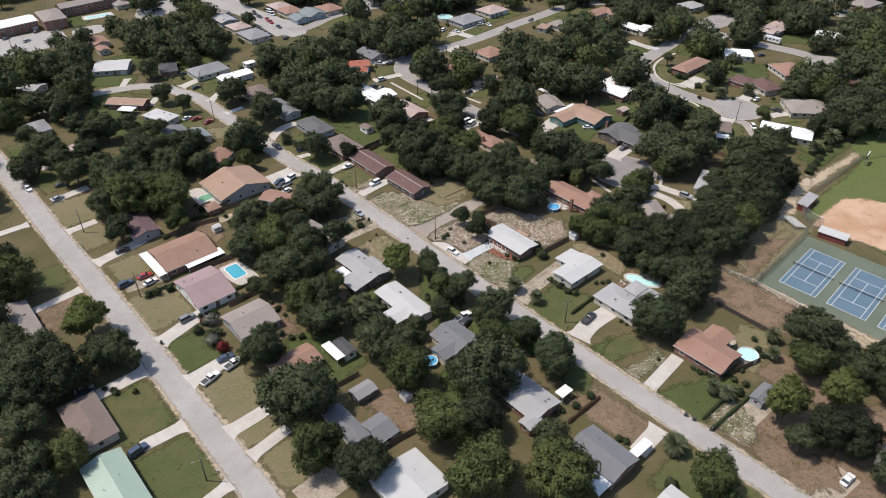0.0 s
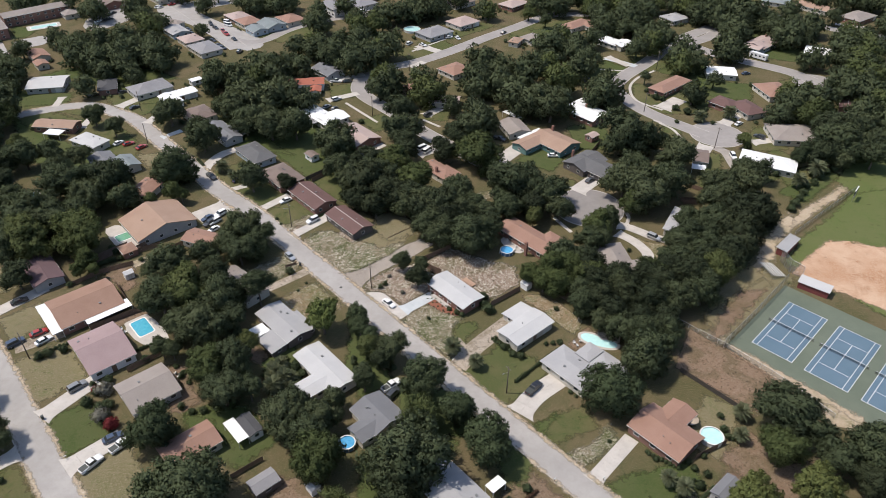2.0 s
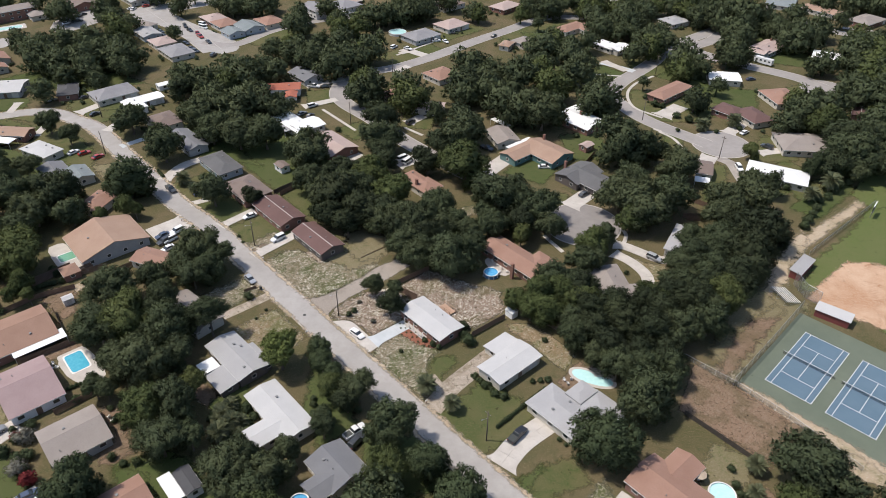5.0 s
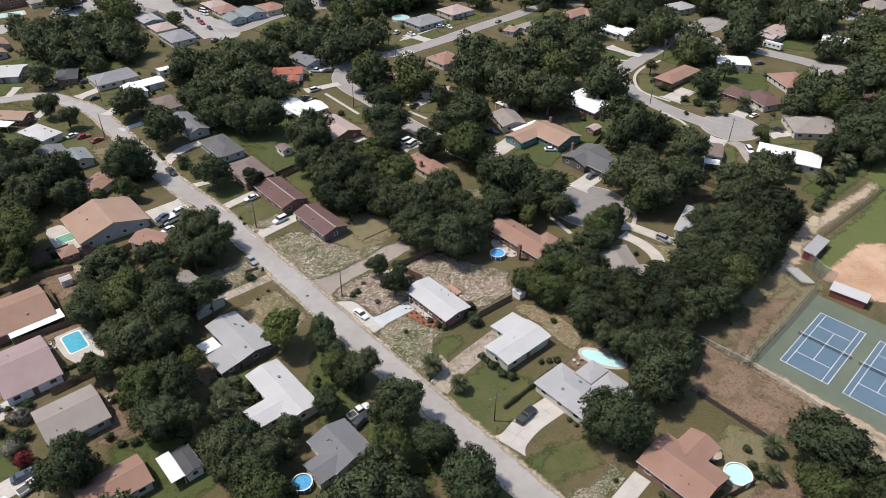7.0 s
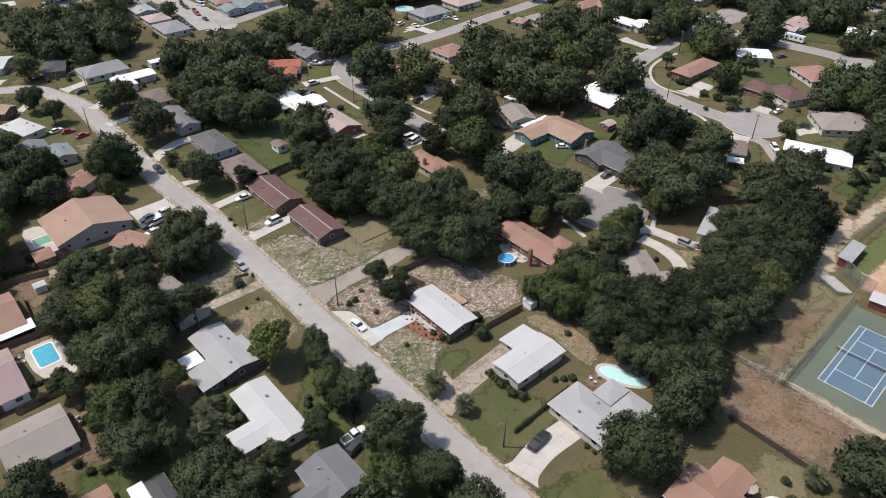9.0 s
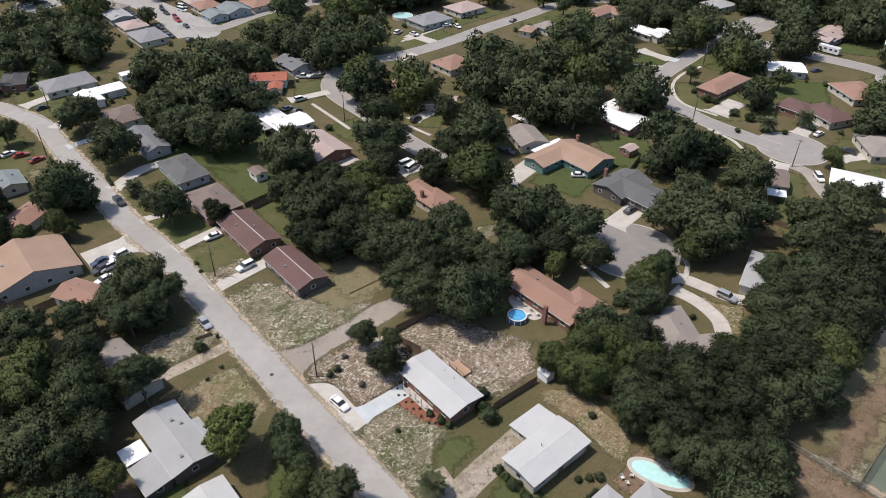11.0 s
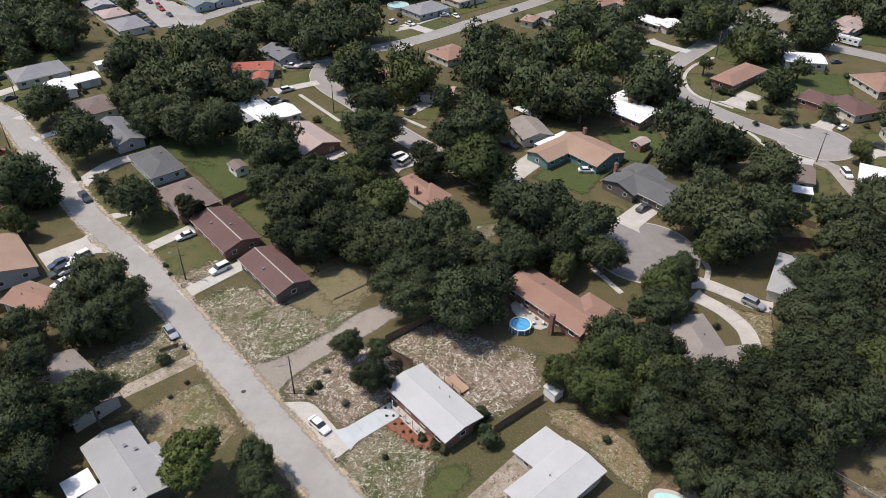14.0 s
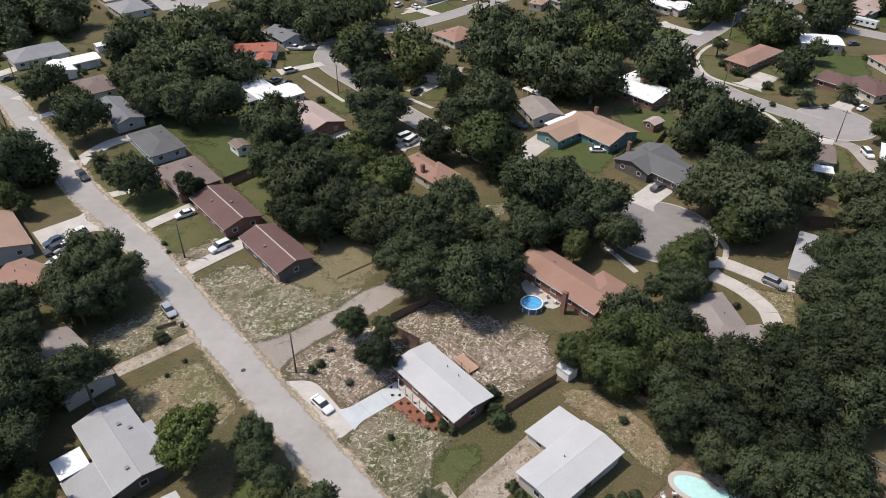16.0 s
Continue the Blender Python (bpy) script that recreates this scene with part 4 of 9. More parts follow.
def motor_home(x, y, yaw):
    """A long white camper with rounded ends, windows, a roof box and wheels."""
    root = empty("motor_home", pose(x, y, stand(x, y), 0, 0, yaw), "long white motor home parked beside the street", "camper")
    side = [(-4.6, 0.5), (4.3, 0.5), (4.6, 0.9), (4.6, 1.5), (4.1, 2.8), (3.7, 3.0), (-4.4, 3.0), (-4.6, 2.8)]
    v = [(px, sy * 1.2, pz) for sy in (-1, 1) for px, pz in side]
    n = len(side)
    f = [tuple(range(n)), tuple(reversed(range(n, 2 * n)))] + [(i, n + i, n + (i + 1) % n, (i + 1) % n) for i in range(n)]
    put("body", mesh_of("camper_body", v, f, PAINT["white"]), root)
    for k in range(4):
        for sy in (-1, 1):
            put("window", cached("camperwin", lambda: Build().box(-0.5, -0.03, 0, 0.5, 0.03, 0.7).mesh("window", M["glass"])), root, pose(-3.4 + 2.1 * k, sy * 1.2, 1.6), "dark tinted glass")
    put("roof_box", Build().box(-0.5, -0.4, 3.0, 0.5, 0.4, 3.25).mesh("roof_box", M["trim"]), root)
    for px in (-2.6, 2.9):
        for sy in (-1, 1):
            put("wheel", cached("wheel", wheel_mesh), root, pose(px, sy * 1.1, 0.33))


# ---------- trees ----------
CROWN = {  # boughs, lobes, height, least and greatest reach of a bough, bough size, lobe size, share of leaves pointing out
    "oak": (9, 105, 0.92, (0.36, 0.64), (0.30, 0.46), (0.085, 0.19), 0.34),
    "dark": (8, 95, 0.95, (0.34, 0.58), (0.32, 0.48), (0.09, 0.19), 0.34),
    "lite": (8, 90, 0.98, (0.34, 0.58), (0.32, 0.48), (0.09, 0.20), 0.3),
    "round": (7, 80, 1.0, (0.30, 0.44), (0.42, 0.54), (0.09, 0.16), 0.22),
    "pine": (9, 110, 0.84, (0.34, 0.58), (0.32, 0.44), (0.07, 0.13), 0.45),
}


def unit(v):
    return v / np.maximum(np.linalg.norm(v, axis=-1, keepdims=True), 1e-6)


def ico_ball():
    bm = bmesh.new()
    bmesh.ops.create_icosphere(bm, subdivisions=1, radius=1.0)
    co = np.array([v.co[:] for v in bm.verts])
    fs = np.array([[v.index for v in f.verts] for f in bm.faces])
    bm.free()
    return co, fs


ICO = ico_ball()


def crown_data(kind, seed, leaves):
    """A crown of radius 1 about its middle: boughs of uneven reach, each set with foliage lobes, under a shell of leaf sprays.
    Gives the vertices, the faces and the way the foliage faces at each vertex."""
    nb, n, tall, reach, size, lobe, out_share = CROWN[kind]
    rng = np.random.RandomState(seed)
    low = leaves < 3000
    if low:
        n = n // 2
    # boughs
    boughs = [(rng.uniform(-0.12, 0.12), rng.uniform(-0.12, 0.12), 0.40 * tall, rng.uniform(*size))]
    for k in range(nb - 1):
        a = k * 2.399963 + rng.uniform(-0.45, 0.45)
        up = rng.uniform(-0.62, 0.60) if kind != "pine" else rng.uniform(-0.2, 0.5)
        d = rng.uniform(*reach)
        boughs.append((d * math.cos(a) * math.sqrt(1 - up * up), d * math.sin(a) * math.sqrt(1 - up * up), d * up * tall * 1.25, rng.uniform(*size)))
    B = np.array(boughs)
    squash = np.array([1, 1, 0.84])
    # lobes on the free side of the boughs
    lobes, home = [], []
    tries = 0
    while len(lobes) < n and tries < 6000:
        tries += 1
        k = rng.choice(nb, p=B[:, 3] ** 2 / (B[:, 3] ** 2).sum())
        d = unit(rng.normal(size=3) + np.array([0, 0, 0.2]))
        c = B[k, :3] + d * B[k, 3] * squash * rng.uniform(0.74, 0.98)
        r = rng.uniform(*lobe) * (1.3 if low else 1.0)
        gap = np.linalg.norm((c - B[:, :3]) / squash, axis=1) / B[:, 3]
        gap[k] = 9
        free = all((c[0] - q[0]) ** 2 + (c[1] - q[1]) ** 2 + (c[2] - q[2]) ** 2 > (0.62 * (r + q[3])) ** 2 for q in lobes)
        if free and gap.min() > 0.72 and c[2] > -0.8 * tall:
            lobes.append((*c, r))
            home.append(k)
    # between the lobes the boughs themselves carry leaves
    for k, q in enumerate(boughs):
        lobes.append((*q[:3], 0.84 * q[3]))
        home.append(k)
    L, home = np.array(lobes), np.array(home)
    ico_v, ico_f = ICO
    verts, faces, norms, o = [], [], [], 0
    solid = [(b, 0.63) for b in boughs] + [((0.0, 0.0, 0.0, 0.5), 1.0)]
    if not low:
        solid += [(q, 0.62) for q in lobes[:-nb]]
    for (x, y, z, r), k in solid:
        jit = 1 + rng.uniform(-0.22, 0.08, (len(ico_v), 1))
        verts.append(ico_v * jit * r * k * squash + np.array([x, y, z]))
        faces.append(ico_f + o)
        norms.append(unit(ico_v + 0.35 * rng.normal(size=ico_v.shape)))
        o += len(ico_v)
    # sprays of leaves
    w = L[:, 3] ** 2
    w[-nb:] *= 0.8
    w = w / w.sum()
    got = 0
    while got < leaves:
        m = 2 * leaves
        k = rng.choice(len(L), size=m, p=w)
        away = unit(L[k, :3] - 0.9 * B[home[k], :3])
        d = unit(rng.normal(size=(m, 3)) + 0.55 * away + np.array([0, 0, 0.25]))
        far = 0.66 + np.where(k[:, None] < len(L) - nb, 0.80, 0.44) * rng.uniform(0, 1, (m, 1)) ** 1.3
        c = L[k, :3] + d * L[k, 3][:, None] * squash * far
        gap = np.linalg.norm((c[:, None, :] - L[None, :, :3]) / squash, axis=2) / L[None, :, 3]
        gap[np.arange(m), k] = 9
        keep = (gap.min(axis=1) > 0.68) & (c[:, 2] > -0.92 * tall)
        c, d, away, far = c[keep][:leaves - got], d[keep][:leaves - got], away[keep][:leaves - got], far[keep][:leaves - got]
        m = len(c)
        face = unit(0.52 * d + 0.42 * away + 0.40 * unit(c + np.array([0, 0, 0.2])) + 0.16 * rng.normal(size=(m, 3)))
        lie = unit(face + 0.45 * rng.normal(size=(m, 3)))
        t = unit(np.cross(lie, rng.normal(size=(m, 3))))
        b = np.cross(lie, t)
        spray = rng.uniform(0, 1, (m, 1)) < out_share
        b = np.where(spray, unit(d + 0.4 * rng.normal(size=(m, 3))), b)
        s = rng.uniform(0.015, 0.040, (m, 1)) * max(0.8, min(2.3, (11000 / leaves) ** 0.5))
        p0 = c - t * s * rng.uniform(0.6, 1.2, (m, 1)) - b * s * 0.5
        p1 = c + t * s * rng.uniform(0.6, 1.2, (m, 1)) - b * s * rng.uniform(0.2, 0.8, (m, 1))
        p2 = c + b * s * np.where(spray, 1.9, rng.uniform(0.8, 1.4, (m, 1))) + t * s * rng.uniform(-0.5, 0.5, (m, 1))
        verts.append(np.stack([p0, p1, p2], axis=1).reshape(-1, 3))
        faces.append(np.arange(3 * m).reshape(-1, 3) + o)
        norms.append(np.repeat(face, 3, axis=0))
        o += 3 * m
        got += m
    return np.concatenate(verts), np.concatenate(faces), np.concatenate(norms)


def foliage_mesh(name, verts, faces, norms, material):
    """A leafy mesh that shades by the way its foliage faces."""
    me = mesh_of(name, verts.tolist(), faces.tolist(), material, True)
    me.normals_split_custom_set_from_vertices(norms.tolist())
    return me


def crown_mesh(kind, seed, leaves):
    return foliage_mesh("crown", *crown_data(kind, seed, leaves), LEAF[kind])


def trunk_mesh(seed):
    """A trunk of height 1 that tapers and forks into limbs which reach up into the crown."""
    rng = random.Random(seed)
    b = Build()
    p, r = Vector((0, 0, -0.03)), 0.075
    for k in range(4):
        q = p + Vector((rng.uniform(-0.03, 0.03), rng.uniform(-0.03, 0.03), 0.19))
        b.tube(p, q, r, r * 0.86, 8, k == 0)
        p, r = q, r * 0.86
    for k in range(5):
        a = k * 1.256 + rng.uniform(-0.4, 0.4)
        q = p + Vector((0.3 * math.cos(a), 0.3 * math.sin(a), rng.uniform(0.25, 0.42)))
        b.tube(p - Vector((0, 0, 0.05)), q, r * 0.62, r * 0.3, 6)
        b.tube(q, q + Vector((0.22 * math.cos(a + 0.5), 0.22 * math.sin(a + 0.5), 0.2)), r * 0.3, r * 0.12, 5)
    return b.mesh("trunk", M["bark"], True)


TREE_WORDS = {"dark": "very dark green oak with woodland shade in its leaf colour", "oak": "broad dark green oak with dense uneven crown", "round": "dense round glossy dark green tree", "lite": "bright green broadleaf tree with full crown", "pine": "pine with flat yellow-green crown over bare limbs"}


def tree(kind, x, y, r, up=0.0):
    COUNT[0] += 1
    rng = random.Random(COUNT[0] * 13 + 5)
    far = 0 if 40 < y < 218 else 1 if 40 < y < 300 else 2
    leaves = (12000, 8000, 2600)[far]
    variant = rng.randrange(5 if kind in ("oak", "dark") else 3)
    stretch = rng.uniform(0.88, 1.14)
    zc = 0.45 * r + 3.2 + up
    if kind == "pine":
        zc += 1.0
    where = "" if kind == "dark" else "among the houses"
    root = empty("pine_tree" if kind == "pine" else "tree", pose(x, y, 0, 0, 0, rng.uniform(0, 360)), (TREE_WORDS[kind] + " " + where).strip(), "tree")
    th = zc * 0.95
    put("trunk", cached(("trunk", variant), lambda: trunk_mesh(variant)), root, Matrix.Diagonal((r * 0.9, r * 0.9, th, 1)))
    put("crown", cached(("crown", kind, variant, far), lambda: crown_mesh(kind, 31 * variant + 7 * len(kind) + far, leaves)), root, Matrix.Translation((0, 0, zc)) @ pose(0, 0, 0, rng.uniform(-9, 9), rng.uniform(-9, 9)) @ Matrix.Diagonal((1.08 * r * stretch, 1.08 * r / stretch, r * rng.uniform(0.98, 1.24), 1)))


FAR = []


def far_tree(kind, x, y, r):
    """A tree of the distant woods, which become one object."""
    FAR.append((kind, x, y, r))


def far_woods():
    rng = np.random.RandomState(5)
    for kind in ("oak", "lite"):
        bases = [crown_data(kind, 400 + v, 1500) for v in range(5)]
        verts, faces, norms, o = [], [], [], 0
        for _, x, y, r in [t for t in FAR if (t[0] == "lite") == (kind == "lite")]:
            co, fs, no = bases[rng.randint(5)]
            a = rng.uniform(0, 6.28)
            turn = np.array([[math.cos(a), -math.sin(a), 0], [math.sin(a), math.cos(a), 0], [0, 0, 1]])
            zc = 0.45 * r + 3.2
            verts.append((co * np.array([r, r, r * rng.uniform(0.9, 1.15)])) @ turn.T + np.array([x, y, zc]))
            faces.append(fs + o)
            norms.append(no @ turn.T)
            o += len(co)
            stem = Build().tube((x, y, -0.05), (x, y, zc - 0.2 * r), 0.09 * r, 0.05 * r, 6, False)
            sv = np.array(stem.v)
            verts.append(sv)
            faces.append(np.array([t for q in stem.f for t in ((q[0], q[1], q[2]), (q[0], q[2], q[3]))]) + o)
            norms.append(unit(sv - np.array([x, y, 0]) * np.array([1, 1, 0])) * np.array([1, 1, 0.01]))
            o += len(sv)
        me = foliage_mesh("far_woodland", np.concatenate(verts), np.concatenate(faces), unit(np.concatenate(norms)), LEAF[kind])
        tagged(put("far_woodland", me), ("dark" if kind == "oak" else "bright") + " green trees between the distant houses", "trees", kind="stuff")


def far_shrubs():
    """Low shrubs along the walls of the distant houses, too many to count."""
    rng = np.random.RandomState(8)
    bases = [crown_data("round", 470 + v, 320) for v in range(4)]
    verts, faces, norms, o = [], [], [], 0
    for x, y, yaw, lx, ly in HOMES:
        if y < 285:
            continue
        ca, sa = math.cos(radians(yaw)), math.sin(radians(yaw))
        for _ in range(7):
            r = rng.uniform(0.7, 1.7)
            side, along, gap = rng.randint(4), rng.uniform(-0.5, 0.5), rng.uniform(0.6, 2.6) + r
            u, v = (along * lx, (ly / 2 + gap) * (1 if side else -1)) if side < 2 else ((lx / 2 + gap) * (1 if side == 2 else -1), along * ly)
            px, py = x + u * ca - v * sa, y + u * sa + v * ca
            if any(abs((px - hx) * math.cos(radians(w)) + (py - hy) * math.sin(radians(w))) < a / 2 + r and abs((py - hy) * math.cos(radians(w)) - (px - hx) * math.sin(radians(w))) < b / 2 + r for hx, hy, w, a, b in HOMES):
                continue
            if any((q.x - px) ** 2 + (q.y - py) ** 2 < (h + r + 1.6) ** 2 for line, h, _ in PAVED for q in line):
                continue
            co, fs, no = bases[rng.randint(4)]
            verts.append(co * r * np.array([1, 1, rng.uniform(0.7, 1.1)]) + np.array([px, py, 0.55 * r]))
            faces.append(fs + o)
            norms.append(no)
            o += len(co)
    me = foliage_mesh("garden_shrubs", np.concatenate(verts), np.concatenate(faces), np.concatenate(norms), LEAF["oak"])
    tagged(put("garden_shrubs", me), "dark green low shrubs beside the distant houses", "shrubs", kind="stuff")


BUSH_WORDS = {"green": "clipped round dark green shrub in a yard", "red": "dark red leafy shrub in a front yard", "pale": "loose pale-flowering shrub in a front yard", "brown": "half-bare brown shrub behind a house"}


def bush(x, y, r, tone="green"):
    COUNT[0] += 1
    rng = random.Random(COUNT[0] * 7)
    leaf = {"green": LEAF["round"], "red": M["flower"], "pale": M["blossom"], "brown": M["brown_leaf"]}[tone]
    me = cached(("bush", tone, COUNT[0] % 3), lambda: foliage_mesh("bush", *crown_data("oak" if tone == "pale" else "round", 900 + COUNT[0] % 3, 1500), leaf))
    ob = put("bush", me, None, pose(x, y, 0.52 * r, 0, 0, rng.uniform(0, 360)) @ Matrix.Diagonal((0.92 * r, 0.92 * r, 0.9 * r * rng.uniform(0.8, 1.05), 1)))
    tagged(ob, BUSH_WORDS[tone], "bush")


def hedge(tone, x0, y0, x1, y1, r=0.75):
    """A clipped hedge: a run of leafy clumps grown into one."""
    co, fs, no = cached("hedge_clump", lambda: crown_data("round", 910, 500))
    d = Vector((x1 - x0, y1 - y0, 0))
    n = max(2, int(d.length / 0.9))
    verts, faces = [], []
    rng = random.Random(int(abs(x0 * 10)))
    for k in range(n + 1):
        s = r * rng.uniform(0.85, 1.15)
        faces.append(fs + k * len(co))
        verts.append(co * np.array([s, s, s * 1.05]) + np.array([d.x * k / n, d.y * k / n, 0.55 * s]))
    me = foliage_mesh("hedge", np.concatenate(verts), np.concatenate(faces), np.concatenate([no] * (n + 1)), LEAF["round"] if tone == "green" else M["brown_leaf"])
    ob = put("hedge", me, None, pose(x0, y0, 0))
    tagged(ob, "clipped dark green hedge along a yard" if tone == "green" else "dry reddish brown hedge beside a yard", "hedge")


def frond_mesh():
    """One drooping palm frond of length 1 along x: a rib with two rows of leaflets."""
    b = Build()
    pts = [(0.0, 0.0), (0.3, 0.13), (0.6, 0.12), (0.85, -0.02), (1.0, -0.2)]
    for (x0, z0), (x1, z1) in zip(pts, pts[1:]):
        b.tube((x0, 0, z0), (x1, 0, z1), 0.012, 0.01, 4, False)
    for k in range(14):
        t = 0.16 + 0.82 * k / 13
        i = max(j for j in range(4) if pts[j][0] <= t)
        u = (t - pts[i][0]) / (pts[i + 1][0] - pts[i][0])
        z = pts[i][1] + u * (pts[i + 1][1] - pts[i][1])
        ln = 0.30 * math.sin(math.pi * (0.15 + 0.8 * k / 13)) + 0.05
        for s in (-1, 1):
            b.add([(t - 0.03, 0, z), (t + 0.045, 0, z), (t + 0.15 + ln * 0.35, s * ln, z - 0.10), (t + 0.08 + ln * 0.35, s * ln * 0.93, z - 0.10)], [(0, 1, 2, 3)])
    return b.mesh("frond", M["frond"])


def palm(x, y, r, h=2.6):
    COUNT[0] += 1
    rng = random.Random(COUNT[0] * 3)
    root = empty("palm_tree", pose(x, y, 0, 0, 0, rng.uniform(0, 360)), "short palm with arching grey-green fronds in a yard", "palm")
    b = Build()
    for k in range(7):
        b.tube((0, 0, h * k / 7 - 0.05), (0, 0, h * (k + 1) / 7), 0.24 - 0.012 * k, 0.2 - 0.012 * k, 8)
    put("trunk", cached(("palmtrunk", h), lambda: b.mesh("trunk", M["bark"])), root)
    me = cached("frond", frond_mesh)
    for k in range(40):
        tilt = 66 - 104 * (k / 40)
        s = r * rng.uniform(0.9, 1.12)
        put("frond", me, root, pose(0, 0, h - 0.05, 0, 0, k * 137.5) @ pose(0, 0, 0, 0, -tilt, 0) @ Matrix.Diagonal((s, s, s, 1)))


# ---------- street and garden things ----------
def utility_pole(x, y, lamp):
    root = empty("utility_pole", pose(x, y, 0, 0, 0, 41), "dark timber utility pole " + ("with a street lamp arm" if lamp else "with a short crossarm") + " beside the street", "pole")
    put("mast", cached("mast", lambda: Build().tube((0, 0, -0.2), (0, 0, 9.2), 0.16, 0.1, 10).mesh("mast", M["pole"], True)), root)
    put("crossarm", cached("crossarm", lambda: Build().box(-0.05, -0.9, 8.5, 0.05, 0.9, 8.62).mesh("crossarm", M["pole"])), root)
    for s in (-0.75, 0.75):
        put("insulator", cached("insulator", lambda: Build().tube((0, 0, 0), (0, 0, 0.2), 0.05, 0.035, 8).mesh("insulator", M["steel"])), root, pose(0, s, 8.62))
    if lamp:
        put("lamp_arm", cached("lamparm", lambda: Build().tube((0, 0, 7.2), (-1.6, 0, 7.9), 0.035, 0.03, 6).mesh("lamp_arm", M["steel"])), root)
        put("lamp_head", cached("lamphead", lambda: Build().tube((-1.5, 0, 7.88), (-2.1, 0, 7.95), 0.13, 0.07, 8).mesh("lamp_head", M["steel"])), root)


def board_panel(h, length):
    b = Build()
    n = 15
    for k in range(n):
        w = length / n
        b.box(k * w + 0.008, -0.012 + 0.006 * (k % 2), 0.04, (k + 1) * w - 0.008, 0.012 + 0.006 * (k % 2), h - 0.02 * ((k * 5) % 3))
    b.box(0, 0.018, 0.35, length, 0.055, 0.44).box(0, 0.018, h - 0.4, length, 0.055, h - 0.31)
    return b


FENCE_WORDS = {"wood": "weathered brown timber board fence", "dark": "dark stained timber fence", "grey": "low pale block wall"}


def fence(kind, h, points):
    mt = {"wood": M["wood"], "dark": M["dark_wood"], "grey": M["grey_wall"]}[kind]
    root = empty("garden_wall" if kind == "grey" else "fence", pose(points[0][0], points[0][1], 0), FENCE_WORDS[kind] + " between two yards", "fence")
    for (x0, y0), (x1, y1) in zip(points, points[1:]):
        a, b = Vector((x0, y0, 0)), Vector((x1, y1, 0))
        d = b - a
        n = max(1, round(d.length / 2.4))
        ln = d.length / n
        yaw = math.degrees(math.atan2(d.y, d.x))
        for k in range(n + 1):
            p = a + d * k / n - Vector((points[0][0], points[0][1], 0))
            put("post", cached(("fpost", kind, h), lambda: Build().box(-0.05, -0.05, -0.1, 0.05, 0.05, h + 0.08).mesh("post", mt)), root, pose(p.x, p.y, 0, 0, 0, yaw))
            if k < n:
                if kind == "grey":
                    me = Build().box(0, -0.1, -0.05, ln, 0.1, h - 0.08).box(0, -0.13, h - 0.08, ln, 0.13, h).mesh("wall_panel", mt)
                else:
                    me = cached(("panel", kind, h, round(ln, 2)), lambda: board_panel(h, ln).mesh("panel", mt))
                tagged(put("panel", me, root, pose(p.x, p.y, 0, 0, 0, yaw)), kind="stuff" if kind != "grey" else "")


def ring_wall(outer, inner, z0, z1, n=40):
    v = []
    for r, z in ((outer, z0), (outer, z1), (inner, z1), (inner, z0)):
        v += [(r * math.cos(2 * math.pi * i / n), r * math.sin(2 * math.pi * i / n), z) for i in range(n)]
    f = []
    for k in range(3):
        f += [(k * n + i, k * n + (i + 1) % n, (k + 1) * n + (i + 1) % n, (k + 1) * n + i) for i in range(n)]
    return v, f


def round_pool(x, y, r, tone="water_pale"):
    root = empty("round_pool", pose(x, y, 0), f"round above-ground swimming pool with a {'blue' if tone == 'water_blue' else 'pale'} metal wall", "pool")
    put("pool_wall", Build().add(*ring_wall(r, r - 0.1, 0, 1.22)).mesh("pool_wall", M["pool_blue" if tone == "water_blue" else "garage"]), root)
    put("rim", Build().add(*ring_wall(r + 0.06, r - 0.2, 1.2, 1.27)).mesh("rim", M["trim"]), root)
    put("water", mesh_of("water", *disc(0, 0, r - 0.1, 0.1, 1.02), M[tone]), root, None, "clear pool water")
    for k in range(10):
        put("upright", cached("poolpost", lambda: Build().box(-0.05, -0.08, 0, 0.05, 0.08, 1.2).mesh("upright", M["trim"])), root, pose((r + 0.05) * math.cos(k * 0.628), (r + 0.05) * math.sin(k * 0.628), 0, 0, 0, math.degrees(k * 0.628)))
    lad = Build().tube((r + 0.35, -0.25, 0), (r, -0.25, 1.7), 0.03, 0.03, 6).tube((r + 0.35, 0.25, 0), (r, 0.25, 1.7), 0.03, 0.03, 6)
    for k in range(4):
        t = 0.15 + k * 0.17
        lad.box(r + 0.35 * (1 - t) - 0.03, -0.25, 1.7 * t, r + 0.35 * (1 - t) + 0.06, 0.25, 1.7 * t + 0.04)
    put("ladder", lad.mesh("ladder", M["steel"]), root, pose(0, 0, 0, 0, 0, 200))


